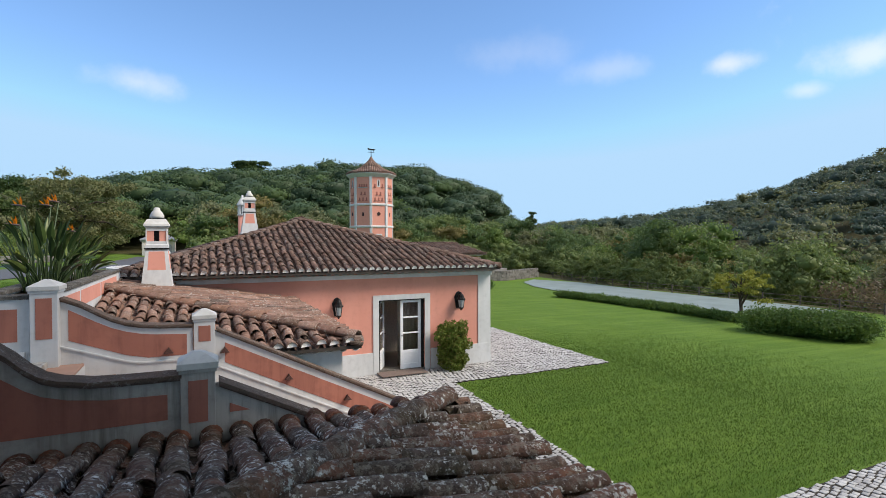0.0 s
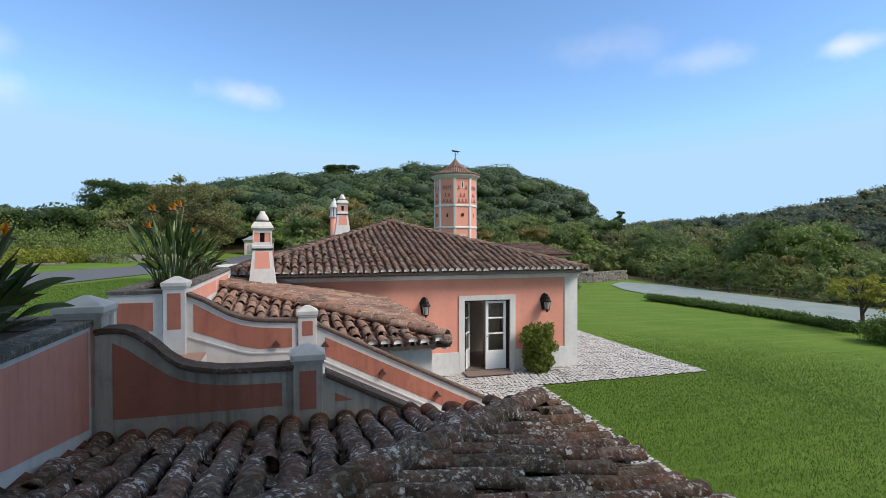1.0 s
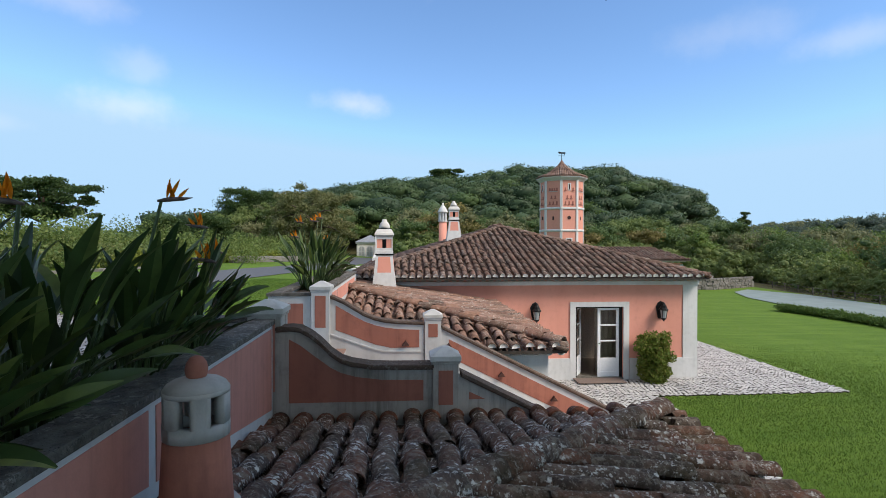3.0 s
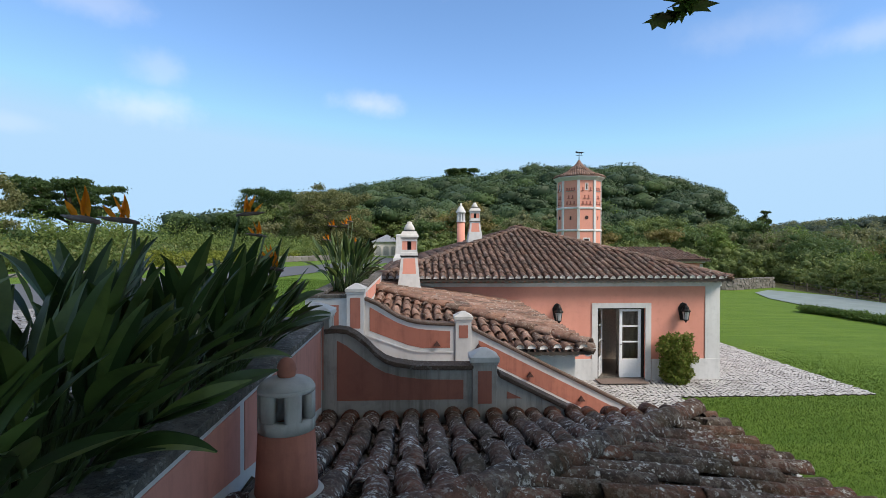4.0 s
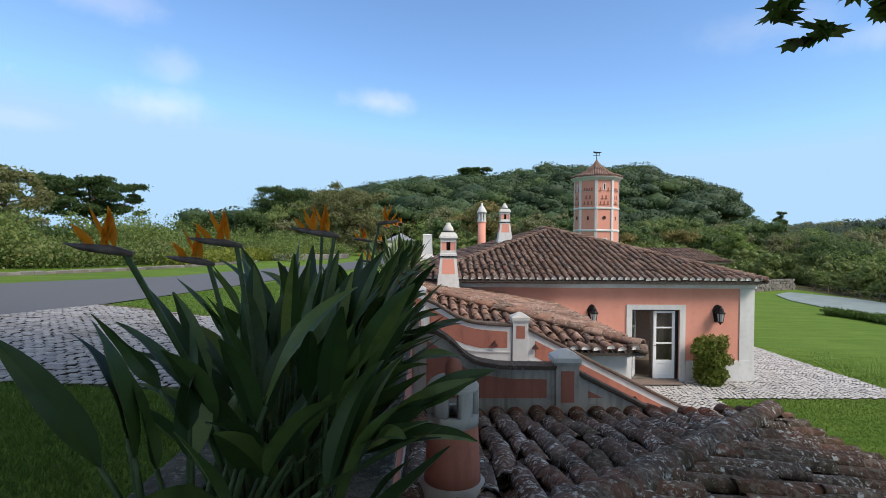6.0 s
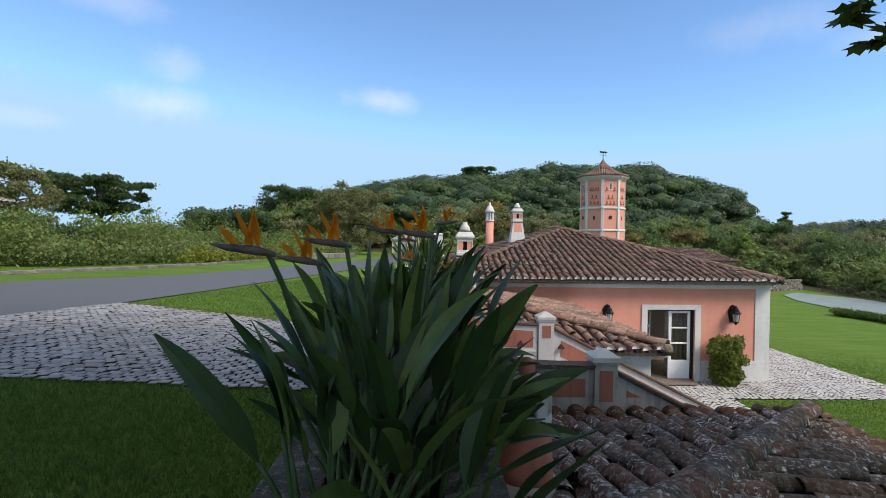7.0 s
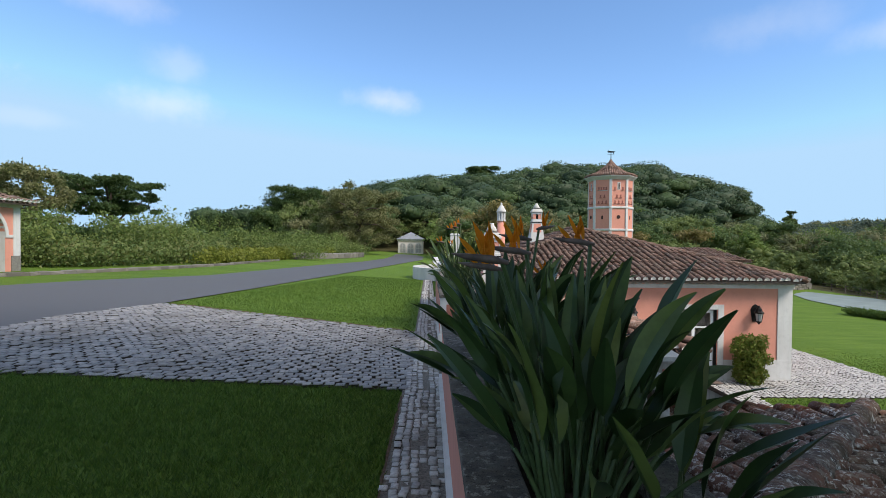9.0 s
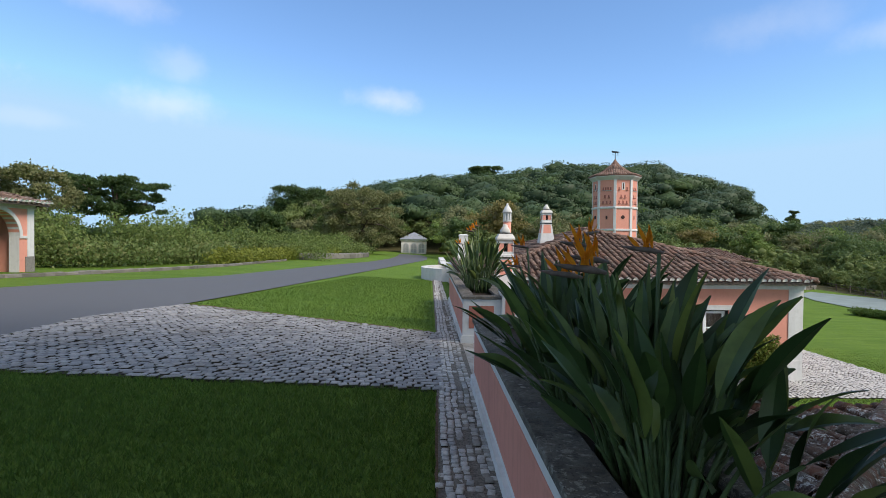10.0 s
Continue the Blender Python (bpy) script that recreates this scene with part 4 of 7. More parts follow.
part("plinth", boxed(-4.3, -0.03, -0.1, -1.80, 0, 0.64, bevel=0.006), M_WHITE, house)
part("plinth", boxed(0.02, -0.03, -0.1, HX1 + 0.03, 0, 0.62, bevel=0.006), M_WHITE, house)
part("plinth", boxed(HX1, 0.002, -0.1, HX1 + 0.03, HY1, 0.62), M_WHITE, house)
for a in ((-1.80, -0.035, -0.05, D0, 0, 2.30), (D1, -0.035, -0.05, 0.0, 0, 2.30), (D0, -0.035, DZ, D1, 0, 2.30)):
    part("door_surround", boxed(*a, bevel=0.005), M_WHITE, house)
E0 = 0.42
EZ = 3.03
APX, APY, APZ = -2.92, 5.1, 4.62
hs = (APZ - EZ) / (APY + E0)
half = APY + E0
ex0, ex1 = -8.27, 2.25
half_w, half_e = APX - ex0, ex1 - APX
RY = 7.0
ny = RY + (APY + E0)
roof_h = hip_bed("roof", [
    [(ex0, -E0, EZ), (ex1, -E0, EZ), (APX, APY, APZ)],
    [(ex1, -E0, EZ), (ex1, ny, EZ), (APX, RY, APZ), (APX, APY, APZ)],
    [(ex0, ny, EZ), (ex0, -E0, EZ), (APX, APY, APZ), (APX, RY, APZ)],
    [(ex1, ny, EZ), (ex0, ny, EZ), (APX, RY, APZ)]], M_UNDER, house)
c1, p1, e1 = facet_tiles((ex0, -E0, EZ), (1, 0), (0, 1), hs, ex1 - ex0, lambda s: (0, min(s * half / half_w, (ex1 - ex0 - s) * half / half_e)), 0.214, 0.36, slim=0.87)
c2, p2, e2 = facet_tiles((ex0, ny, EZ), (0, -1), (1, 0), hs * half / half_w, ny + E0, lambda s: (0, min(s * half_w / half, (ny + E0 - s) * half_w / half, half_w)), 0.214, 0.36, slim=0.87)
c3, p3, e3 = facet_tiles((ex1, -E0, EZ), (0, 1), (-1, 0), hs * half / half_e, ny + E0, lambda s: (0, min(s * half_e / half, (ny + E0 - s) * half_e / half, half_e)), 0.214, 0.36, slim=0.87)
lay_tiles(roof_h, c1 + e1 + c2 + e2 + c3 + e3, p1 + p2 + p3, M_HOUSE_TILE, (-2.7, -1.0), 300)
end_plugs(roof_h, e1 + e3, M_MORTAR, r=0.090, tall=1.12)
for a in ((ex0, -E0, EZ), (ex1, -E0, EZ)):
    hip_tiles(roof_h, a, (APX, APY, APZ), M_HOUSE_TILE, 0.045)
hip_tiles(roof_h, (APX, APY, APZ), (APX, RY, APZ), M_HOUSE_TILE)
# scalloped lower eave course: short pans set in mortar under the roof edge
sc = [frame_matrix((-1, 0, 0), (0, 1, 0), (0, 0, -1), (ex0 + 0.214 * (i + 1), -E0 + 0.1, EZ - 0.015)) for i in range(int((ex1 - ex0) / 0.214) - 1)]
sc += [frame_matrix((0, -1, 0), (-1, 0, 0), (0, 0, -1), (ex1 - 0.1, -E0 + 0.214 * (i + 1), EZ - 0.015)) for i in range(46)]
v, f = spread_mesh(TILE_V * 0.87, TILE_F, sc)
ob = new("eave_course", np_mesh("eave_course", v, f, M_CEMENT, True))
ob.parent = roof_h
tagged(ob, kind="stuff")


# ---- chimneys ----
def square_rings(bm, prof, at, turn=0.0):
    rings = []
    for h, z in prof:
        rings.append([bm.verts.new((at[0] + h * sx * math.cos(turn) - h * sy * math.sin(turn), at[1] + h * sx * math.sin(turn) + h * sy * math.cos(turn), at[2] + z))
                      for sx, sy in ((-1, -1), (1, -1), (1, 1), (-1, 1))])
    for p, q in zip(rings, rings[1:]):
        for k in range(4):
            bm.faces.new((p[k], p[(k + 1) % 4], q[(k + 1) % 4], q[k]))
    bm.faces.new(rings[0][::-1])
    bm.faces.new(rings[-1])
    return bm


def tapered_panel(bm, at, side, h0, z0, h1, z1, w0, w1, out=0.006):
    """A thin painted field on one leaning face."""
    rot = Matrix.Rotation(side * math.pi / 2, 3, "Z")
    def co(x, y, z):
        return rot @ Vector((x, y, 0)) + Vector((at[0], at[1], at[2] + z))
    a = [co(-w0, -h0 - out, z0), co(w0, -h0 - out, z0), co(w1, -h1 - out, z1), co(-w1, -h1 - out, z1)]
    b = [co(-w0, -h0 + 0.01, z0), co(w0, -h0 + 0.01, z0), co(w1, -h1 + 0.01, z1), co(-w1, -h1 + 0.01, z1)]
    va, vb = [bm.verts.new(p) for p in a], [bm.verts.new(p) for p in b]
    f = [bm.faces.new(va), bm.faces.new(vb[::-1])]
    for k in range(4):
        f.append(bm.faces.new((va[(k + 1) % 4], va[k], vb[k], vb[(k + 1) % 4])))
    bmesh.ops.recalc_face_normals(bm, faces=f)


def tall_chimney(at, s, label, body=0.34, neck=0.235, h=1.0):
    """Tapered white-edged shaft, slotted lantern and domed cap, s its scale."""
    c = thing("chimney", label, "chimney", "roof chimneys")
    H = h * s
    b, k = body * s, neck * s
    part("shaft", square_rings(bmesh.new(), [(b, -0.3), (b, 0.10 * s), (b * 0.97, 0.12 * s), (k, H)], at), M_WHITE, c)
    for side in range(4):
        bm = bmesh.new()
        t0, t1 = 0.16, 0.95
        lerp = lambda t: b * 0.97 + (k - b * 0.97) * t
        tapered_panel(bm, at, side, lerp(t0), H * t0, lerp(t1), H * t1, lerp(t0) * 0.70, lerp(t1) * 0.70)
        part("panel", bm, M_PINK, c, "salmon painted field")
    z = H
    part("band", square_rings(bmesh.new(), [(k * 1.12, z), (k * 1.12, z + 0.035 * s)], at), M_IRON, c)
    part("neck", square_rings(bmesh.new(), [(k * 1.05, z + 0.035 * s), (k * 1.05, z + 0.11 * s), (k * 0.98, z + 0.12 * s)], at), M_WHITE, c)
    z += 0.12 * s
    L = 0.40 * s
    w = k * 0.98
    for sx, sy in ((-1, -1), (1, -1), (1, 1), (-1, 1)):
        x_, y_ = at[0] + sx * w * 0.95, at[1] + sy * w * 0.95
        part("lantern_edge", boxed(x_ - 0.05 * w, y_ - 0.05 * w, at[2] + z, x_ + 0.05 * w, y_ + 0.05 * w, at[2] + z + L), M_WHITE, c)
        part("lantern_post", boxed(at[0] + min(sx * 0.26, sx * 0.9) * w, at[1] + min(sy * 0.26, sy * 0.9) * w, at[2] + z, at[0] + max(sx * 0.26, sx * 0.9) * w, at[1] + max(sy * 0.26, sy * 0.9) * w, at[2] + z + L), M_PINK, c)
    for side in range(4):
        for z0, z1 in ((z, z + 0.08 * s), (z + L - 0.07 * s, z + L)):
            bm = bmesh.new()
            tapered_panel(bm, at, side, w * 0.92, z0, w * 0.92, z1, w * 0.9, w * 0.9)
            part("lantern_rail", bm, M_WHITE, c)
    part("flue", square_rings(bmesh.new(), [(w * 0.5, z), (w * 0.5, z + L)], at), M_IRON, c, "dark flue inside the lantern")
    z += L
    part("band", square_rings(bmesh.new(), [(w * 1.02, z), (w * 1.12, z + 0.03 * s), (w * 1.12, z + 0.05 * s)], at), M_WHITE, c)
    part("cap", square_rings(bmesh.new(), [(w * 1.2, z + 0.05 * s), (w * 1.16, z + 0.10 * s), (w * 0.86, z + 0.22 * s)], at), M_CAP, c, "blue-white sloping cap")
    part("band", lathe(bmesh.new(), [(w * 0.80, z + 0.22 * s), (w * 0.80, z + 0.245 * s)], 16, at), M_IRON, c)
    part("dome", lathe(bmesh.new(), [(w * 0.72, z + 0.245 * s), (w * 0.68, z + 0.31 * s), (w * 0.54, z + 0.385 * s), (w * 0.38, z + 0.43 * s), (w * 0.33, z + 0.44 * s), (w * 0.31, z + 0.50 * s), (w * 0.18, z + 0.51 * s)], 16, at), M_CAP, c, "blue-white dome", True)
    return c


tall_chimney((-7.21, -0.9, 2.78), 0.93, "white-edged salmon chimney with slotted lantern and dome, on low roof")
tall_chimney((-4.74, 4.96, 4.12), 0.74, "short white-edged salmon chimney on the hipped house roof", 0.39, 0.25, 1.05)

c3 = thing("chimney", "slender round pink chimney with white pierced cap behind the house", "chimney", "roof chimneys")
at3 = (-3.77, 22.1, 0)
part("shaft", lathe(bmesh.new(), [(0.30, 1.5), (0.28, 5.6)], 20, at3), M_PINK, c3, "", True)
part("collar", lathe(bmesh.new(), [(0.34, 5.6), (0.34, 5.68)], 20, at3), M_WHITE, c3)
for k in range(8):
    a = k * math.pi / 4
    part("cap_post", lathe(bmesh.new(), [(0.06, 5.68), (0.06, 6.25)], 6, (at3[0] + 0.24 * math.cos(a), at3[1] + 0.24 * math.sin(a), 0)), M_WHITE, c3)
part("cap", lathe(bmesh.new(), [(0.36, 6.25), (0.36, 6.32), (0.2, 6.62), (0.07, 6.8), (0.06, 6.95)], 20, at3), M_WHITE, c3, "white conical cap", True)

c4 = thing("chimney", "plain white rendered chimney with a spread foot behind the roof", "chimney", "roof chimneys")
part("shaft", square_rings(bmesh.new(), [(0.36, 2.9), (0.34, 3.36), (0.25, 3.55), (0.21, 4.40)], (-7.74, 9.6, 0)), M_WHITE, c4)
part("cap", square_rings(bmesh.new(), [(0.21, 4.40), (0.23, 4.42), (0.23, 4.46), (0.16, 4.50)], (-7.74, 9.6, 0)), M_WHITE, c4)

# small round chimney pot on the near roof
pot_at = (-7.694, -12.54, 0.01)
pot = thing("chimney", "small round terracotta chimney, pale pierced dome, egg finial, tiled roof", "chimney", "roof chimneys")
part("foot", square_rings(bmesh.new(), [(0.24, 2.50), (0.235, 2.74), (0.20, 2.77)], pot_at), M_TERRA, pot)
part("collar", lathe(bmesh.new(), [(0.205, 2.74), (0.20, 2.79), (0.172, 2.825), (0.160, 2.83)], 32, pot_at), M_CEMENT, pot, "pale cement collar", True)
part("drum", lathe(bmesh.new(), [(0.158, 2.80), (0.152, 2.88), (0.138, 3.145)], 32, pot_at), M_TERRA, pot, "terracotta painted drum", True)


def pierced_dome():
    bm = bmesh.new()
    seg, r, z0, z1 = 40, 0.141, 3.135, 3.36
    def wall(a0, a1, za, zb):
        n = max(1, round((a1 - a0) / (2 * math.pi / seg)))
        for i in range(n):
            p, q = a0 + (a1 - a0) * i / n, a0 + (a1 - a0) * (i + 1) / n
            vs = []
            for rad in (r, r - 0.05):
                for a, z in ((p, za), (q, za), (q, zb), (p, zb)):
                    vs.append(bm.verts.new((pot_at[0] + rad * math.cos(a), pot_at[1] + rad * math.sin(a), pot_at[2] + z)))
            for f in ((0, 1, 2, 3), (7, 6, 5, 4), (0, 3, 7, 4), (1, 5, 6, 2), (3, 2, 6, 7), (0, 4, 5, 1)):
                bm.faces.new([vs[k] for k in f])
    wall(0, 2 * math.pi, z0, z0 + 0.06)
    wall(0, 2 * math.pi, z0 + 0.19, z1 - 0.015)
    for k in range(6):
        a = k * math.pi / 3 + 0.471
        wall(a + 0.22, a + math.pi / 3 - 0.22, z0 + 0.06, z0 + 0.19)
    bmesh.ops.remove_doubles(bm, verts=bm.verts[:], dist=0.0008)
    return bm


part("lantern", pierced_dome(), M_CEMENT, pot, "pale cement lantern with slots", True)
part("dome", lathe(bmesh.new(), [(0.141, 3.335), (0.138, 3.35), (0.126, 3.368), (0.10, 3.384), (0.06, 3.394), (0.035, 3.396)], 32, pot_at), M_CEMENT, pot, "pale cement dome", True)
part("finial", lathe(bmesh.new(), [(0.034, 3.385), (0.044, 3.402), (0.049, 3.43), (0.043, 3.46), (0.027, 3.483), (0.01, 3.49)], 20, pot_at), M_TERRA, pot, "terracotta egg finial", True)


# ---- house fittings ----
def door_leaf(hinge, width, angle, name="door_leaf"):
    """Glazed leaf: solid panel below, three panes above; hinge at the origin, opening inwards."""
    d = new(name)
    d.parent = house
    d.matrix_basis = pose(hinge[0], hinge[1], hinge[2], 0, 0, angle)
    s, h, t = 0.085, 2.08, 0.045
    for a in ((0, 0, s, h), (width - s, 0, width, h), (s, h - s, width - s, h), (s, 0, width - s, 0.16), (s, 0.47, width - s, 0.57), (s, 1.06, width - s, 1.10), (s, 1.53, width - s, 1.57)):
        part("frame", boxed(a[0], 0, a[1], a[2], t, a[3], bevel=0.004), M_DOOR, d)
    part("panel", boxed(s, 0.012, 0.16, width - s, t - 0.012, 0.47), M_DOOR, d)
    for z0, z1 in ((0.57, 1.06), (1.10, 1.53), (1.57, h - s)):
        p = part("pane", boxed(s, 0.018, z0, width - s, 0.024, z1), M_GLASS, d)
        p.visible_shadow = False
    part("handle", boxed(width - 0.05, -0.05, 1.0, width - 0.03, 0, 1.02), M_IRON, d)
    return d


door_leaf((D1 - 0.08, 0.10, 0.04), 0.66, 180, "door_leaf").scale = (1, -1, 1)
door_leaf((D0 + 0.06, 0.12, 0.04), 0.66, 59, "door_leaf")
for a in ((D0, 0.06, 0.0, D0 + 0.06, 0.18, DZ), (D1 - 0.07, 0.06, 0.0, D1, 0.18, DZ), (D0 + 0.06, 0.06, DZ - 0.04, D1 - 0.07, 0.18, DZ)):
    part("door_frame", boxed(*a), M_IRON, house, "dark painted door frame")
part("door_sill", boxed(D0, -0.05, 0.0, D1, 0.34, 0.05, bevel=0.006), M_STONECAP, house)
tagged(obj("door_mat", boxed(-1.72, -0.62, 0.045, -0.32, -0.06, 0.065, bevel=0.004), simple("mat_fibre", (0.17, 0.13, 0.11), 0.95, vary=0.3, scale=60, bumpy=0.5)),
                "flat brown fibre door mat on the setts", "door mat")
curtain = bmesh.new()
for i in range(24):
    x = -0.90 + i * 0.03
    y = 0.42 + 0.03 * math.sin(i * 1.3)
    curtain.verts.new((x, y, 0.06)), curtain.verts.new((x, y, 2.6))
curtain.verts.ensure_lookup_table()
for i in range(23):
    curtain.faces.new([curtain.verts[k] for k in (2 * i, 2 * i + 2, 2 * i + 3, 2 * i + 1)])
bmesh.ops.solidify(curtain, geom=curtain.faces[:], thickness=0.006)
tagged(obj("curtain", curtain, simple("curtain_cloth", (0.5, 0.46, 0.40), 0.9), None, True), "pale beige curtain hanging behind the open glazed door", "curtain")


def wall_lamp(x, z):
    w = thing("wall_lantern", "black iron wall lantern with frosted glass on the pink wall", "wall lamp", "door lanterns", (x, 0, z))
    bm = bmesh.new()
    prism(bm, [(-0.07, -0.2), (0.07, -0.2), (0.1, -0.05), (0.13, 0.12), (0.07, 0.24), (0, 0.28), (-0.07, 0.24), (-0.13, 0.12), (-0.1, -0.05)], "y", -0.03, 0)
    part("back_plate", bm, M_IRON, w)
    tb = tube(bmesh.new(), [(0, -0.02, 0.16), (0, -0.10, 0.22), (0, -0.17, 0.2), (0, -0.18, 0.15)], [0.014] * 4, 8)
    part("arm", tb, M_IRON, w)
    part("hood", lathe(bmesh.new(), [(0.125, 0.05), (0.13, 0.07), (0.085, 0.12), (0.075, 0.17), (0.035, 0.22), (0.012, 0.27)], 8, (0, -0.18, 0)), M_IRON, w)
    part("glass", lathe(bmesh.new(), [(0.065, -0.16), (0.095, 0.06)], 8, (0, -0.18, 0)), simple("lantern_glass", (0.32, 0.33, 0.33), 0.12, vary=0.1, bumpy=0), w, "grey lantern glass")
    part("foot", lathe(bmesh.new(), [(0.015, -0.25), (0.03, -0.22), (0.075, -0.18), (0.075, -0.16)], 8, (0, -0.18, 0)), M_IRON, w)
    for k in range(4):
        a = math.pi / 4 + k * math.pi / 2
        part("glazing_bar", tube(bmesh.new(), [(0.068 * math.cos(a), -0.18 + 0.068 * math.sin(a), -0.16), (0.1 * math.cos(a), -0.18 + 0.1 * math.sin(a), 0.06)], [0.008] * 2, 6), M_IRON, w)
    for piece in w.children:
        piece.data.transform(Matrix.Scale(1.1, 4))
    return w


lamp_1 = wall_lamp(-2.85, 2.0)
copy_thing(lamp_1, pose(0.97, 0, 2.01))


def leafy(name, lumps, count, size, mat, label, category, seed, kind="", flat=0.0, parent=None, dome=True, stray=0.2):
    v, f = leaves(np.random.default_rng(seed), lumps, count, size, flat, dome, 0.0, 0.85, 0.6, stray)
    ob = new(name, np_mesh(name, v, f, mat))
    ob.parent = parent
    return tagged(ob, label, category, kind=kind) if parent is None else ob


shrub = thing("shrub", "clipped round green shrub against the pink wall", "shrub", at=(0.50, -0.45, 0))
srng = np.random.default_rng(3)
lump = [(0.02, 0, z, q, 0.36, 0.26) for z, q in ((0.2, 0.36), (0.45, 0.42), (0.75, 0.46), (1.02, 0.48), (1.22, 0.40))]
lump += [(srng.uniform(-.4, .4), srng.uniform(-.3, .2), srng.uniform(0.15, 1.34), *srng.uniform(0.12, 0.24, 3)) for _ in range(34)]
leafy("crown", lump, 12000, 0.042, M_LEAF_SHRUB, "", "", 5, parent=shrub, dome=False, stray=0.06)
part("stem", tube(bmesh.new(), [(0, 0, 0), (0.02, 0, 0.5), (0, 0.02, 1.0)], [0.05, 0.04, 0.02]), M_BARK, shrub)


# ---- tower ----
tower = thing("tower", "octagonal pink dovecote tower, white ribs, tiled cone roof, weathervane", "tower")
TC = np.array((11.6, 43.3))
T_TURN = math.atan2(-15.5 - TC[1], -8.0 - TC[0])
TR = 2.42
part("shaft", lathe(bmesh.new(), [(TR, 0), (TR, 11.25)], 8, (TC[0], TC[1], 0), T_TURN), M_PINK, tower)
for k in range(8):
    a = T_TURN + k * math.pi / 4
    bm = boxed(TR - 0.22, -0.15, 0, TR + 0.05, 0.15, 11.25, bevel=0.02)
    bmesh.ops.transform(bm, matrix=pose(TC[0], TC[1], 0, 0, 0, math.degrees(a)), verts=bm.verts[:])
    part("rib", bm, M_WHITE, tower)
for z in (5.41, 7.87):
    part("string_course", lathe(bmesh.new(), [(TR + 0.06, z), (TR + 0.11, z + 0.05), (TR + 0.11, z + 0.2), (TR + 0.06, z + 0.25)], 8, (TC[0], TC[1], 0), T_TURN), M_WHITE, tower)
part("cornice", lathe(bmesh.new(), [(TR + 0.05, 11.05), (TR + 0.2, 11.2), (TR + 0.45, 11.40), (TR + 0.45, 11.50)], 8, (TC[0], TC[1], 0), T_TURN), M_WHITE, tower)
part("roof", lathe(bmesh.new(), [(TR + 0.5, 11.49), (TR + 0.42, 11.58), (1.45, 12.12), (0.75, 12.72), (0.32, 13.22), (0.08, 13.6)], 8, (TC[0], TC[1], 0), T_TURN), M_LOW_TILE, tower, "weathered tile cone roof")
tr = []
for k in range(8):
    a0 = T_TURN + k * math.pi / 4
    ra, rb = np.array((math.cos(a0), math.sin(a0))), np.array((math.cos(a0 + math.pi / 4), math.sin(a0 + math.pi / 4)))
    for j in range(9):
        t0 = j / 9
        rad, z = (TR + 0.48) * (1 - t0) + 0.15 * t0, 11.54 + 1.78 * t0 ** 1.55
        n = max(1, int(8 * (1 - t0)))
        for i in range(n):
            p = (ra * (1 - (i + 0.5) / n) + rb * (i + 0.5) / n) * rad
            y = np.array((-p[0], -p[1], np.linalg.norm(p) * 0.75))
            y /= np.linalg.norm(y)
            x = np.cross(y, (0, 0, 1))
            x /= np.linalg.norm(x)
            tr.append(frame_matrix(x, y, np.cross(x, y), (TC[0] + p[0], TC[1] + p[1], z)))
v, f = spread_mesh(TILE_V * np.array((1.2, 1, 1)), TILE_F, tr)
ob = new("tile_field", np_mesh("tile_field", v, f, M_LOW_TILE, True))
ob.parent = tower
tagged(ob, kind="stuff")
M_HOLE = simple("dark_opening", (0.05, 0.03, 0.028), 0.95)
M_NICHE = plaster("red_niche_paint", (0.30, 0.115, 0.09), (0.22, 0.09, 0.07), 0.4)
for k in range(8):
    a = T_TURN + (k + 0.5) * math.pi / 4
    ap = TR * math.cos(math.pi / 8)
    place = pose(TC[0], TC[1], 0, 0, 0, math.degrees(a))
    def on_face(name, u0, z0, u1, z1, mat, out=0.02):
        bm = boxed(ap - 0.05, u0, z0, ap + out, u1, z1)
        bmesh.ops.transform(bm, matrix=place, verts=bm.verts[:])
        part(name, bm, mat, tower)
    for z, us in ((8.45, (-0.42, 0, 0.42)), (9.1, (-0.22, 0.22)), (9.95, (-0.42, -0.14, 0.14, 0.42) if k % 2 else (-0.45, 0.45))):
        for u in us:
            on_face("nest_hole", u - 0.075, z + 0.02, u + 0.075, z + 0.3, M_NICHE)
            on_face("nest_ledge", u - 0.12, z - 0.06, u + 0.12, z, M_NICHE, 0.1)
    if k % 2:
        on_face("ledge", -0.55, 9.84, 0.55, 9.92, M_WHITE, 0.06)
        on_face("slit", -0.1, 6.7, 0.1, 7.1, M_HOLE)
    else:
        on_face("window_surround", -0.17, 9.95, 0.17, 10.75, M_WHITE, 0.03)
        on_face("window_slit", -0.07, 10.03, 0.07, 10.67, M_HOLE, 0.04)
        bm = lathe(bmesh.new(), [(0.2, 0), (0.2, 0.05)], 16)
        bmesh.ops.transform(bm, matrix=place @ pose(ap, 0, 6.95, 0, 90, 0), verts=bm.verts[:])
        part("round_window", bm, M_HOLE, tower)
        on_face("window_surround", -0.38, 3.6, 0.38, 4.72, M_WHITE, 0.03)
        on_face("window", -0.26, 3.7, 0.26, 4.60, M_HOLE, 0.04)
vane = bmesh.new()
tube(vane, [(TC[0], TC[1], 13.55), (TC[0], TC[1], 14.5)], [0.05, 0.03], 6)
tube(vane, [(TC[0] - 0.4, TC[1], 14.12), (TC[0] + 0.4, TC[1], 14.12)], [0.022, 0.022], 6)
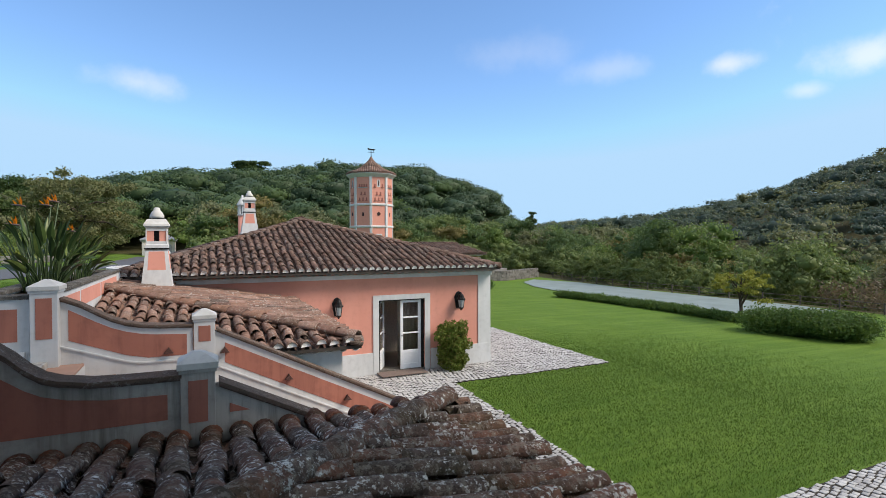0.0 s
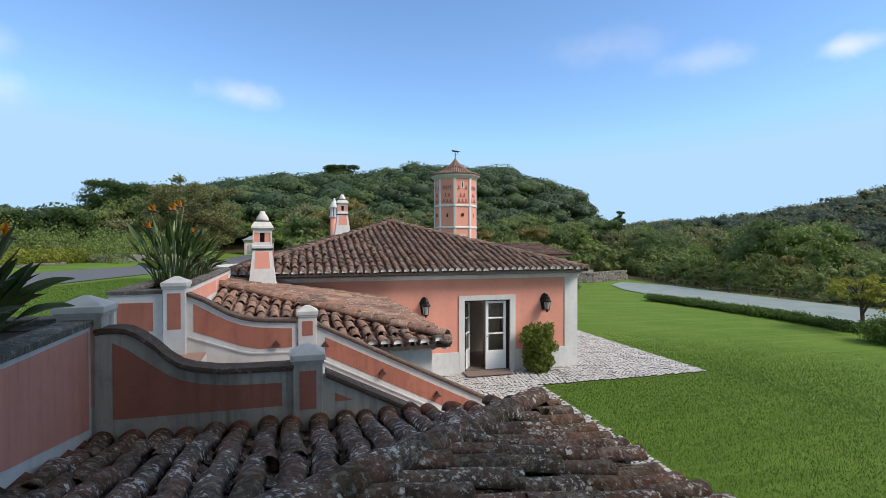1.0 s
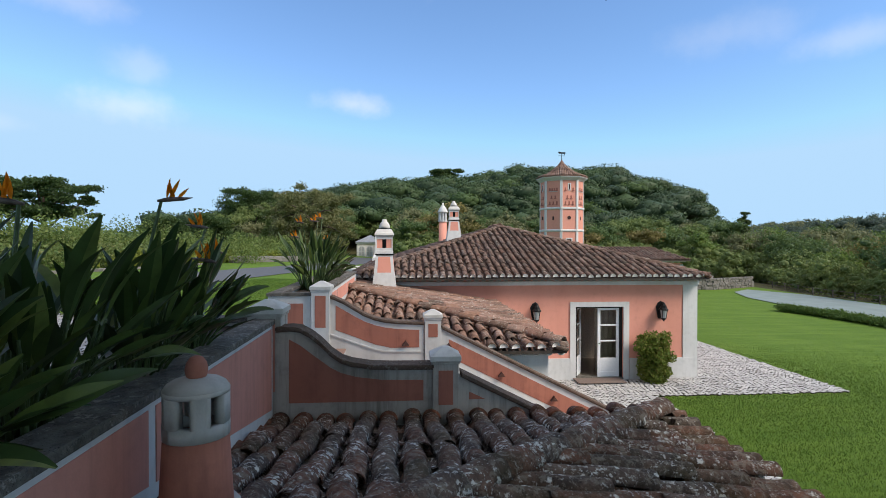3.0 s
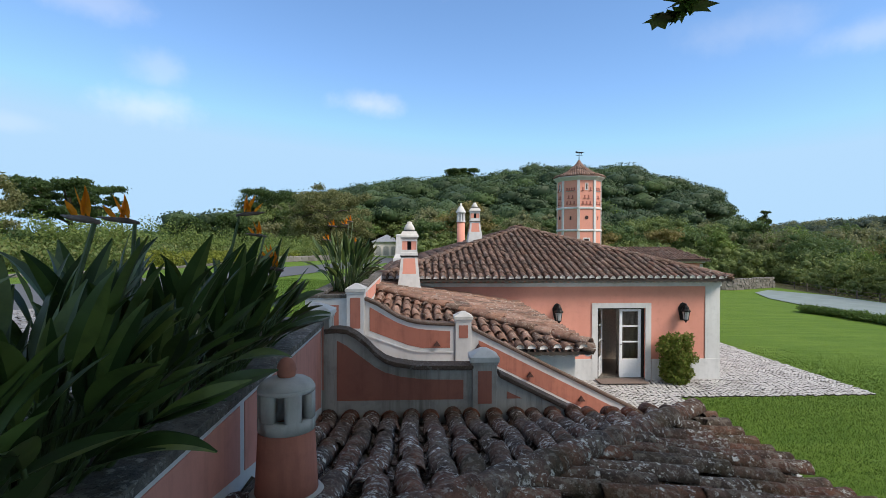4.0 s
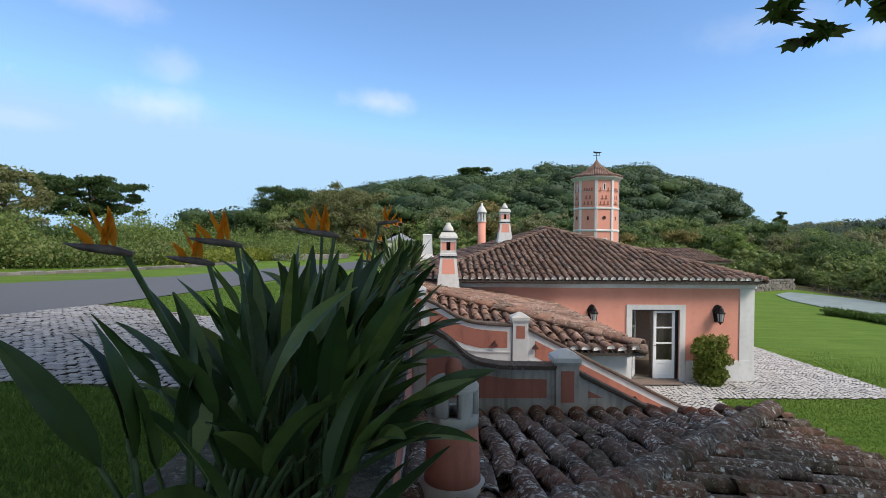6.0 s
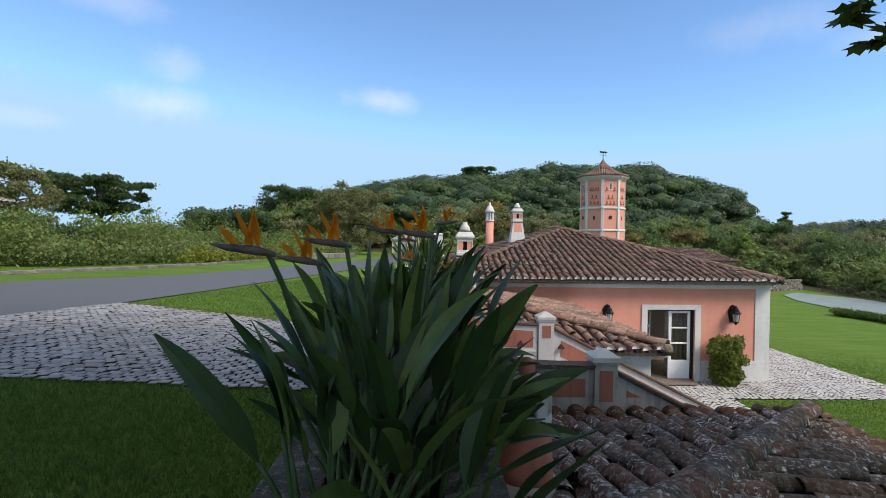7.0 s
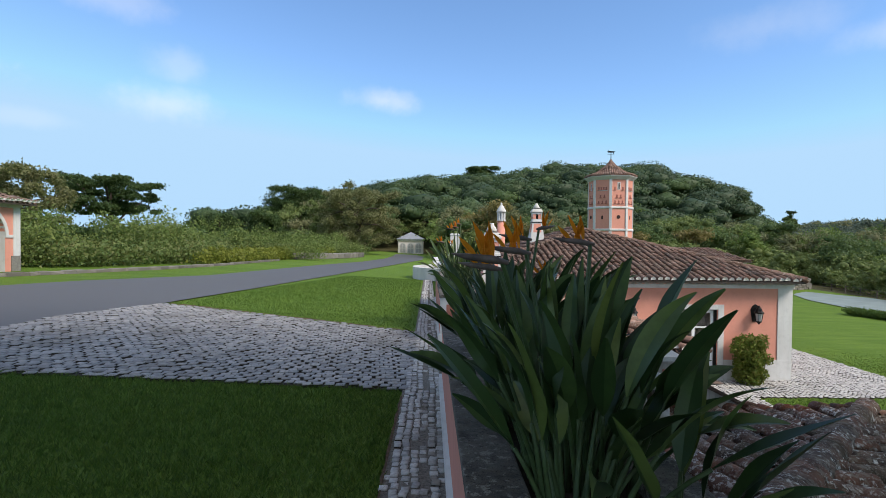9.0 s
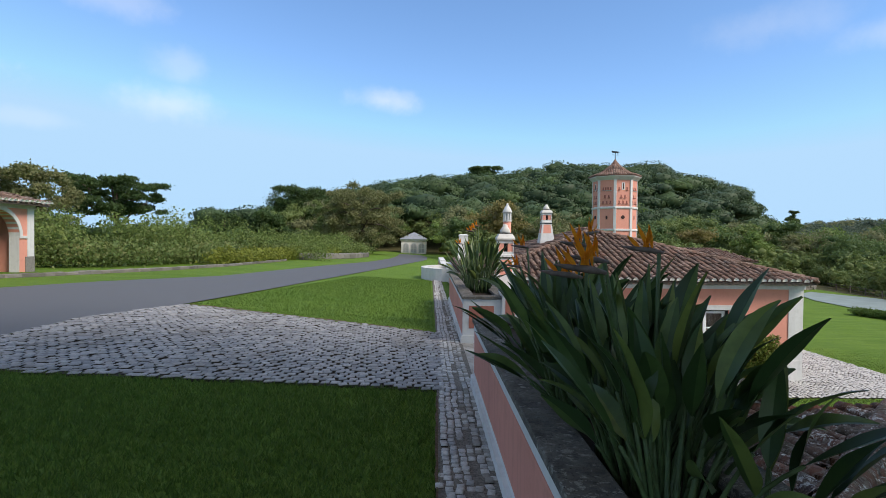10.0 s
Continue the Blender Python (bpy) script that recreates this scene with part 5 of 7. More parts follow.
prism(vane, [(TC[0] - 0.42, 14.48), (TC[0] - 0.3, 14.36), (TC[0] + 0.25, 14.36), (TC[0] + 0.3, 14.2), (TC[0] + 0.36, 14.4), (TC[0] + 0.6, 14.44), (TC[0] + 0.3, 14.52), (TC[0] - 0.25, 14.55), (TC[0] - 0.35, 14.62)], "y", TC[1] - 0.02, TC[1] + 0.02)
part("weathervane", vane, M_IRON, tower, "dark iron weathervane")

# back wing of the house, with its own tiled roof
wing = thing("house_wing", "pink house wing with white cornice and brown tiled hip roof", "house")
WY = 21.0
wx1 = 13.5
part("wall", boxed(2.0, WY, -0.1, wx1, WY + 7, 2.65), M_PINK, wing)
part("cornice", boxed(1.9, WY - 0.15, 2.72, wx1 + 0.15, WY + 7.15, 2.85, bevel=0.02), M_WHITE, wing)
part("corner_trim", boxed(wx1 - 0.2, WY - 0.03, 0, wx1 + 0.03, WY, 2.6), M_WHITE, wing)
hip_bed("roof", [[(1.7, WY - 0.4, 2.86), (wx1 + 0.4, WY - 0.4, 2.86), (wx1 - 1.0, WY + 2.6, 3.72), (1.7, WY + 2.6, 3.72)],
                 [(wx1 + 0.4, WY - 0.4, 2.86), (wx1 + 0.4, WY + 7.4, 2.86), (wx1 - 1.0, WY + 2.6, 3.72)],
                 [(wx1 + 0.4, WY + 7.4, 2.86), (1.7, WY + 7.4, 2.86), (1.7, WY + 2.6, 3.72), (wx1 - 1.0, WY + 2.6, 3.72)]], M_UNDER, wing)
c1, p1, e1 = facet_tiles((1.7, WY - 0.4, 2.86), (1, 0), (0, 1), 0.85 / 3.0, wx1 - 1.3, lambda s: (0, min(3.0, (wx1 - 1.3 - s) * 2.1)), course=0.36)
v, f = spread_mesh(TILE_V, TILE_F, c1 + e1 + p1)
ob = new("tile_field", np_mesh("tile_field", v, f, M_HOUSE_TILE, True))
ob.parent = wing
tagged(ob, kind="stuff")
# link from the house to the slender chimney
link = thing("house_link", "low pink link building carrying the slender chimney", "house")
part("wall", boxed(-7.4, 14.0, -0.1, 2.0, 26.0, 2.7), M_PINK, link)
hip_bed("roof", [[(-7.6, 13.8, 2.8), (2.2, 13.8, 2.8), (-2.7, 17, 3.9)], [(2.2, 13.8, 2.8), (2.2, 26.2, 2.8), (-2.7, 26.2, 3.9), (-2.7, 17, 3.9)],
                 [(-7.6, 26.2, 2.8), (-7.6, 13.8, 2.8), (-2.7, 17, 3.9), (-2.7, 26.2, 3.9)]], M_HOUSE_TILE, link)

# gate pavilion at the end of the drive
gaz = thing("pavilion", "small white pavilion, arched windows, grey pyramid roof, beside the drive", "pavilion")
GXC, GYC, GZ = -12.6, 84.0, float(ground_z(-12.6, 84.0))
part("wall", boxed(GXC - 2.4, GYC, GZ, GXC + 2.4, GYC + 4.8, GZ + 2.55), plaster("pale_rose_wash", (0.78, 0.71, 0.69), (0.68, 0.60, 0.58), 0.5), gaz)
for u in (-2.4, 2.15):
    part("pilaster", boxed(GXC + u, GYC - 0.06, GZ, GXC + u + 0.25, GYC, GZ + 2.5), M_WHITE, gaz)
part("cornice", boxed(GXC - 2.6, GYC - 0.2, GZ + 2.5, GXC + 2.6, GYC + 5.0, GZ + 2.75, bevel=0.02), M_WHITE, gaz)
part("roof", square_rings(bmesh.new(), [(2.75, GZ + 2.75), (2.7, GZ + 2.85), (0.05, GZ + 4.2)], (GXC, GYC + 2.4, 0)), simple("slate", (0.22, 0.24, 0.27), 0.7, vary=0.2, scale=3), gaz, "grey slate roof")
for u in (-1.5, 0, 1.5):
    w_ = 0.62
    surround = [(GXC + u - w_, GZ + 0.1), (GXC + u + w_, GZ + 0.1), (GXC + u + w_, GZ + 1.5)] + [(GXC + u + w_ * math.cos(t), GZ + 1.5 + w_ * math.sin(t)) for t in np.linspace(0.3, math.pi - 0.3, 7)] + [(GXC + u - w_, GZ + 1.5)]
    part("arch_surround", prism(bmesh.new(), surround, "y", GYC - 0.02, GYC + 0.02), M_WHITE, gaz)
    arch = [(GXC + u - 0.48, GZ + 0.25), (GXC + u + 0.48, GZ + 0.25), (GXC + u + 0.48, GZ + 1.5)] + [(GXC + u + 0.48 * math.cos(t), GZ + 1.5 + 0.48 * math.sin(t)) for t in np.linspace(0.3, math.pi - 0.3, 7)] + [(GXC + u - 0.48, GZ + 1.5)]
    w = part("window", prism(bmesh.new(), arch, "y", GYC - 0.03, GYC + 0.02), simple("pale_glass", (0.36, 0.36, 0.37), 0.3), gaz)
    part("frame", boxed(GXC + u - 0.03, GYC - 0.06, GZ + 0.25, GXC + u + 0.03, GYC - 0.03, GZ + 1.95), M_WHITE, w)
    part("frame", boxed(GXC + u - 0.48, GYC - 0.06, GZ + 1.0, GXC + u + 0.48, GYC - 0.03, GZ + 1.06), M_WHITE, w)

# arched lodge at the western edge, its arcade facing the drive
lodge = thing("lodge", "pink arcaded lodge with white quoins and tiled eaves beside the drive", "lodge")
LX, LY, LZ = -24.9, 5.06, 2.95
spring, rad, acy = LZ + 1.20, 1.0, LY - 1.66
ay0, ay1 = acy - rad, acy + rad
pts = [(ay1, LZ - 0.3), (LY, LZ - 0.3), (LY, LZ + 2.42), (LY - 9, LZ + 2.42), (LY - 9, LZ - 0.3), (ay0, LZ - 0.3), (ay0, spring)]
pts += [(acy - rad * math.cos(t), spring + rad * math.sin(t)) for t in np.linspace(0.15, math.pi - 0.15, 14)] + [(ay1, spring)]
part("wall", prism(bmesh.new(), pts, "x", LX - 0.4, LX), M_PINK, lodge)
part("wall", boxed(LX - 5, LY - 0.4, LZ - 0.3, LX - 0.4, LY, LZ + 2.42), M_PINK, lodge)
part("back_wall", boxed(LX - 3.3, LY - 9, LZ - 0.3, LX - 3.0, LY - 0.4, LZ + 2.42), M_TERRA, lodge)
part("dado", boxed(LX - 3.0, LY - 9, LZ - 0.3, LX - 2.97, LY - 0.4, LZ + 0.6), M_WHITE, lodge)
part("reveal", boxed(LX - 0.39, ay1 - 0.012, LZ - 0.3, LX - 0.01, ay1 + 0.004, spring), M_WHITE, lodge)
part("quoin", boxed(LX, LY - 0.30, LZ + 0.45, LX + 0.03, LY + 0.03, LZ + 2.28), M_WHITE, lodge)
part("quoin_base", boxed(LX, LY - 0.40, LZ - 0.3, LX + 0.04, LY + 0.04, LZ + 0.45), simple("bare_base_stone", (0.20, 0.19, 0.17), 0.9, vary=0.4), lodge, "bare stone base")
part("cornice", boxed(LX, LY - 9, LZ + 2.28, LX + 0.06, LY + 0.06, LZ + 2.42), M_WHITE, lodge)
part("impost", boxed(LX, ay1 - 0.01, spring - 0.05, LX + 0.04, LY - 0.30, spring + 0.05), M_WHITE, lodge)
o = [(acy - (rad + 0.14) * math.cos(t), spring + (rad + 0.14) * math.sin(t)) for t in np.linspace(0.0, math.pi, 16)]
i_ = [(acy - rad * math.cos(t), spring + rad * math.sin(t)) for t in np.linspace(0.0, math.pi, 16)]
part("archivolt", prism(bmesh.new(), o + i_[::-1], "x", LX - 0.395, LX + 0.03), M_WHITE, lodge)
hip_bed("roof", [[(LX + 0.4, LY - 9, LZ + 2.45), (LX + 0.4, LY + 0.4, LZ + 2.45), (LX - 2.6, LY - 2.6, LZ + 3.4), (LX - 2.6, LY - 9, LZ + 3.4)],
                 [(LX + 0.4, LY + 0.4, LZ + 2.45), (LX - 5.6, LY + 0.4, LZ + 2.45), (LX - 2.6, LY - 2.6, LZ + 3.4)],
                 [(LX - 5.6, LY + 0.4, LZ + 2.45), (LX - 5.6, LY - 9, LZ + 2.45), (LX - 2.6, LY - 9, LZ + 3.4), (LX - 2.6, LY - 2.6, LZ + 3.4)]], M_UNDER, lodge)
c1, p1, e1 = facet_tiles((LX + 0.42, LY - 7, LZ + 2.47), (0, 1), (-1, 0), 0.95 / 3, 7.4, lambda s: (0, min(3.0, 7.4 - s)), course=0.36)
v, f = spread_mesh(TILE_V, TILE_F, c1 + e1 + p1)
ob = new("tile_field", np_mesh("tile_field", v, f, M_HOUSE_TILE, True))
ob.parent = lodge
tagged(ob, kind="stuff")
end_plugs(lodge, e1, M_MORTAR)


# ---- woods ----
def wood(name, spots, mat, label, seed, per=260, leaf=0.55, flat=0.0, low=0.5, fine=True, core=0.66, ruffle=0.8, domed=False):
    """A stand of far trees, one object: crowns of several lumps over the hill. spots: x, y, height, radius."""
    r = np.random.default_rng(seed)
    lumps, cnt = [], 0
    for x, y, h, rad in spots:
        z = float(ground_z(x, y))
        cnt += per
        if domed:
            # umbrella pine: one broad low dome with a few bulges along its rim
            q = r.uniform(0.40, 0.52)
            lumps.append((x, y, z + h * 0.70, rad * 0.86, rad * 0.86, rad * q))
            for _ in range(r.integers(3, 6)):
                a, k = r.uniform(0, 6.28), rad * r.uniform(0.3, 0.5)
                lumps.append((x + rad * 0.62 * math.cos(a), y + rad * 0.62 * math.sin(a), z + h * r.uniform(0.62, 0.74), k, k, k * 0.6))
            continue
        n = r.integers(8, 13) if fine else r.integers(5, 8)
        for _ in range(n):
            a, d = r.uniform(0, 6.28), rad * 0.72 * math.sqrt(r.random())
            k = rad * (r.uniform(0.24, 0.46) if fine else r.uniform(0.38, 0.62))
            lumps.append((x + d * math.cos(a), y + d * math.sin(a), z + h * r.uniform(low, 0.92) - k * 0.3, k, k, k * r.uniform(0.6, 0.9)))
    v, f = leaves(r, lumps, cnt, leaf, flat, low > 0.4, core, ruffle, 0.16 if domed else 0.42, 0.03 if domed else 0.16)
    ob = new(name, np_mesh(name, v, f, mat))
    return tagged(ob, label, "trees", kind="stuff")


def scatter(seed, n, region, gap):
    r = np.random.default_rng(seed)
    out = []
    tries = 0
    while len(out) < n and tries < n * 30:
        tries += 1
        p = region(r)
        if p and all((p[0] - q[0]) ** 2 + (p[1] - q[1]) ** 2 > gap * gap for q in out):
            out.append(p)
    return out


def hill_front(r):
    x, y = r.uniform(-60, 128), r.uniform(95, 178)
    if x + 7.4 > 113 * (y + 15) / 180:
        return None
    return (x, y, r.uniform(8.0, 11.4), r.uniform(4.2, 7.0))


def mixed(spots, kinds, seed, **how):
    """Deals the trees of one stand out among several kinds: material, label, share."""
    r = random.Random(seed)
    picks = r.choices(range(len(kinds)), [k[2] for k in kinds], k=len(spots))
    for i, (mat, label, share) in enumerate(kinds):
        wood("woods", [s for s, p in zip(spots, picks) if p == i], mat, label, seed * 10 + i, **how)


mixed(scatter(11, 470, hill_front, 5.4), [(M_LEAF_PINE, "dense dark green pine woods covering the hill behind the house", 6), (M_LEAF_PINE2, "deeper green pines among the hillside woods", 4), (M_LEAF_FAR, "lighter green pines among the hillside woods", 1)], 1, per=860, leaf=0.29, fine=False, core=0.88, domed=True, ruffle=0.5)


def foot(r):
    x, y = r.uniform(-34, 75), r.uniform(54, 104)
    if (abs(x - 11.6) < 6 and y < 60) or (-17.5 < x < -7.5 and y < 93) or (x < -7 and y < 66):
        return None
    return (x, y, r.uniform(6, 9.5), r.uniform(2.6, 4.2))


VALLEY = [(M_LEAF_MIX, "mixed green broadleaf trees at the foot of the hill", 3), (M_LEAF_OLIVE, "grey-olive trees at the foot of the hill", 3), (M_LEAF_OCHRE, "ochre autumn trees at the foot of the hill", 1.6), (M_LEAF_FRESH, "fresh green trees at the foot of the hill", 2.2), (M_LEAF_FAR, "dark green trees at the foot of the hill", 2)]
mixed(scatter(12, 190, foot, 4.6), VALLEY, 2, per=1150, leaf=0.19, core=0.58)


def right_near(r):
    x, y = r.uniform(32, 120), r.uniform(-30, 80)
    if x < 33 + max(0, (y - 20)) * 0.3:
        return None
    return (x, y, r.uniform(4.5, 7.5), r.uniform(2.6, 4.2))


near_spots = scatter(13, 235, right_near, 5.0)
BEYOND = [(m, lb.replace("at the foot of the hill", "in the valley beyond the court"), w) for m, lb, w in VALLEY]
mixed([p for p in near_spots if p[0] < 62], BEYOND, 3, per=1700, leaf=0.145, core=0.5)
mixed([p for p in near_spots if p[0] >= 62], BEYOND, 7, per=850, leaf=0.22, core=0.5)


def scrub(r):
    x, y = r.uniform(29.5, 60), r.uniform(-14, 62)
    if x < 30.5 + max(0, (y - 27)) * 0.35:
        return None
    return (x, y, r.uniform(2.4, 4.6), r.uniform(1.7, 2.8))


scrub_spots = scatter(17, 190, scrub, 2.6)
bare = [p for p in scrub_spots if p[1] < 5 and p[0] < 42]
wood("scrub", [p for p in scrub_spots if p not in bare], M_LEAF_MIX, "tangled green and ochre scrub behind the court fence", 7, 640, 0.14, low=0.2, core=0.5)
wood("scrub", [(x, y, h * 0.8, q) for x, y, h, q in bare], M_LEAF_TWIG, "bare brown twiggy scrub behind the court fence", 10, 1100, 0.10, low=0.2, core=0)


def foot_scrub(r):
    x, y = r.uniform(-6, 60), r.uniform(47, 62)
    if abs(x - 11.6) < 4 and y < 48:
        return None
    return (x, y, r.uniform(2.4, 5), r.uniform(1.8, 3.0))


wood("scrub", scatter(18, 110, foot_scrub, 2.8), M_LEAF_MIX, "dense green scrub below the hillside woods", 8, 560, 0.17, low=0.2)


def right_far(r):
    x, y = r.uniform(110, 420), r.uniform(-120, 380)
    return (x, y, r.uniform(9, 13), r.uniform(5, 8))


far_spots = scatter(14, 1300, right_far, 7.4)
mixed([p for k, p in enumerate(far_spots) if k % 5 < 2], [(M_LEAF_HAZE_PINE, "far dark hillside pines, blue-green of distance haze painted in", 1)], 4, per=360, leaf=0.40, fine=False, core=0.66, domed=True, ruffle=0.5)
mixed([p for k, p in enumerate(far_spots) if k % 5 > 1], [(M_LEAF_HAZE, "far wooded hillside of oaks, greyed with painted-in distance haze", 5), (M_LEAF_OLIVE, "far olive trees on the wooded hillside", 2)], 6, per=330, leaf=0.44, core=0.5)


def left_far(r):
    x, y = r.uniform(-190, -30), r.uniform(95, 170)
    return (x, y, r.uniform(3.5, 5.5), r.uniform(3, 5))


wood("woods", scatter(15, 150, left_far, 6.5), M_LEAF_FAR, "distant line of low trees beyond the western lawn", 5, 260, 0.5)


def left_mid(r):
    x, y = r.uniform(-66, -21), r.uniform(24, 92)
    if x > -40 + max(0, y - 24) * 0.28 or x < -72 + y * 0.3:
        return None
    return (x, y, r.uniform(2.4, 4.3), r.uniform(2.2, 3.6))


mixed(scatter(19, 95, left_mid, 4.2), [(M_LEAF_FAR, "dark green trees behind the shrubs beyond the drive", 3), (M_LEAF_OLIVE, "grey-olive trees behind the shrubs beyond the drive", 2), (M_LEAF_DARK, "dark evergreens behind the shrubs beyond the drive", 2)], 9, per=800, leaf=0.2, low=0.15)


# ---- trees, hedges ----
def tree(name, base, h, lumps, count, leaf, mat, label, seed, trunk_r=0.2, limbs=6, group=""):
    t = thing(name, label, "tree", group, (base[0], base[1], base[2]))
    r = np.random.default_rng(seed)
    bm = bmesh.new()
    top = h * 0.55
    tube(bm, [(0, 0, -0.1), (0.03 * h, 0.01 * h, top * 0.4), (-0.01 * h, 0.02 * h, top), (0.02 * h, 0, h * 0.8)], [trunk_r, trunk_r * 0.8, trunk_r * 0.55, trunk_r * 0.2], 8)
    for k in range(limbs):
        l = lumps[k % len(lumps)]
        s = top * r.uniform(0.5, 1.0)
        mid = (l[0] * 0.5 + r.normal() * 0.1, l[1] * 0.5, (s + l[2]) / 2 + 0.05 * h)
        tube(bm, [(0, 0, s), mid, (l[0] * 0.9, l[1] * 0.9, l[2])], [trunk_r * 0.45, trunk_r * 0.28, trunk_r * 0.1], 6)
    part("trunk", bm, M_BARK, t)
    leafy("crown", lumps, int(count * 1.7), leaf * 1.15, mat, "", "", seed, parent=t, stray=0.3)
    return t


def crown_lumps(seed, h0, h1, rad, n, k, squash=0.8):
    r = np.random.default_rng(seed)
    out = []
    for _ in range(n):
        a, d = r.uniform(0, 6.28), rad * math.sqrt(r.random())
        q = rad * k * r.uniform(0.7, 1.3)
        out.append((d * math.cos(a), d * math.sin(a), r.uniform(h0, h1), q, q, q * squash))
    return out


def hedge(name, line, w, h, count, leaf, mat, label, seed):
    r = np.random.default_rng(seed)
    lumps = []
    for (x0, y0), (x1, y1) in zip(line, line[1:]):
        n = max(2, int(math.hypot(x1 - x0, y1 - y0) / (w * 0.2)))
        for i in range(n):
            t = (i + r.random()) / n
            x, y = x0 + (x1 - x0) * t + r.normal() * w * 0.12, y0 + (y1 - y0) * t + r.normal() * w * 0.12
            z = float(ground_z(x, y))
            q = r.uniform(0.32, 0.55)
            lumps.append((x, y, z + h * r.uniform(0.35, 0.56), w * q, w * q, h * r.uniform(0.36, 0.52)))
    return leafy(name, lumps, count, leaf, mat, label, "hedge", seed, dome=False)


hedge("hedge", [(18.3, 2.9), (18.6, 8), (18.3, 13), (17.7, 16.6)], 1.0, 0.52, 30000, 0.058, M_LEAF_HEDGE, "low clipped green hedge between lawn and court", 21)
hedge("hedge", [(16.8, 0.9), (17.1, -0.9), (17.8, -2.7)], 1.9, 1.12, 42000, 0.052, M_LEAF_HEDGE, "broad dark evergreen hedge beside the lawn", 22)
hedge("hedge", [(15.6, 24), (16.8, 28.5)], 1.4, 0.8, 3000, 0.12, M_LEAF_HEDGE, "low green hedge by the stone terrace", 23)
tree("tree", (18.7, 3.1, float(ground_z(18.7, 3.1))), 2.75, crown_lumps(31, 1.45, 2.5, 1.3, 34, 0.17, 0.5) + [(1.15, -0.5, 1.0, 0.32, 0.3, 0.12)], 2100, 0.06, M_LEAF_YELLOW, "small yellow-green tree with crooked trunk beside the hedge", 31, 0.11, 14)


def placed_tree(x, y, top, lumps, count, leaf, mat, label, seed, trunk, limbs=7):
    z = float(ground_z(x, y))
    return tree("tree", (x, y, z), top - z, lumps(top - z), count, leaf, mat, label, seed, trunk, limbs)


placed_tree(-43, 26, 9.9, lambda h: crown_lumps(61, h * 0.15, h * 0.92, 5.2, 150, 0.11), 19000, 0.12, M_LEAF_RUST, "broad olive-brown tree behind the shrubs", 61, 0.3)
placed_tree(-45, 44, 11.2, lambda h: crown_lumps(62, h * 0.50, h * 0.95, 5.2, 120, 0.12, 0.5), 15000, 0.13, M_LEAF_DARK, "tall dark open-crowned pine beyond the lawn", 62, 0.35, 14)
placed_tree(-36, 52, 7.4, lambda h: crown_lumps(63, h * 0.25, h * 0.9, 2.0, 36, 0.27), 6000, 0.13, M_LEAF_DARK, "small dark evergreen tree beyond the lawn", 63, 0.2)
placed_tree(-31, 56, 8.0, lambda h: crown_lumps(64, h * 0.25, h * 0.9, 2.6, 40, 0.24), 7000, 0.13, M_LEAF_DARK, "dark evergreen tree beyond the lawn", 64, 0.2)
placed_tree(-34.3, 84, 14.8, lambda h: crown_lumps(65, h * 0.42, h * 0.9, 5.4, 120, 0.19, 0.6), 15000, 0.15, M_LEAF_DARK, "dome-crowned dark pine on the rise", 65, 0.4)
placed_tree(-19, 58, 12.8, lambda h: crown_lumps(66, h * 0.12, h * 0.85, 5.5, 150, 0.12), 21000, 0.12, M_LEAF_RUST, "large ochre half-bare tree by the drive", 66, 0.35, 16)
placed_tree(-24, 64, 10.6, lambda h: crown_lumps(67, h * 0.2, h * 0.9, 3.8, 100, 0.13), 11000, 0.14, M_LEAF_MIX, "olive green tree by the drive", 67, 0.3)
placed_tree(107.5, 150, 16.5, lambda h: crown_lumps(69, h * 0.25, h * 0.94, 1.7, 44, 0.42, 0.7), 5000, 0.22, M_LEAF_DARK, "lone dark conifer standing above the valley woods", 69, 0.3)
placed_tree(7.5, 148, 28.0, lambda h: crown_lumps(70, h * 0.72, h * 0.90, 4.6, 40, 0.26, 0.42), 7000, 0.26, M_LEAF_DARK, "umbrella pine with flat dark crown on the hill crest", 70, 0.35, 12)
placed_tree(-4.5, 88, 5.8, lambda h: crown_lumps(68, h * 0.2, h * 0.85, 2.4, 36, 0.25), 6000, 0.13, M_LEAF_LIME, "bright green small tree behind the pavilion", 68, 0.2)
hedge("shrubbery", [(-50, 8), (-32, 8.5), (-26, 9), (-23.8, 13), (-23.2, 19), (-22.8, 30), (-20.5, 40), (-18.5, 52)], 3.6, 1.45, 60000, 0.085, M_LEAF_BUSH, "loose tall shrubs behind the low stone wall", 24)
srng = np.random.default_rng(29)
bush = []
for x, y in [(-24.5 + srng.normal() * 1.4, 11 + k * 0.62) for k in range(60)] + [(-26 - k * 0.6, 9.5 + srng.normal()) for k in range(30)]:
    x += 0.11 * max(0, y - 14) * (1 if y < 60 else 0)
    q, hh = srng.uniform(0.8, 1.7), srng.uniform(1.5, 3.6) * (1.0 if y < 22 else 0.7)
    z = float(ground_z(x, y))
    for j in range(6):
        bush.append((x + srng.normal() * q * 0.5, y + srng.normal() * q * 0.5, z + hh * srng.uniform(0.2, 0.9), q * srng.uniform(0.3, 0.6), q * srng.uniform(0.3, 0.6), q * srng.uniform(0.3, 0.65)))
leafy("shrubbery", bush, 60000, 0.085, M_LEAF_BUSH2, "tall loose olive-green shrubs of uneven height beside the drive", "shrubs", 27, dome=False)
hedge("shrubbery", [(-21.0, 13), (-20.8, 18), (-20.6, 23), (-20.2, 28), (-19, 36)], 2.0, 1.0, 16000, 0.09, M_LEAF_LIME, "bright lime-green ground shrubs by the stone wall", 25)


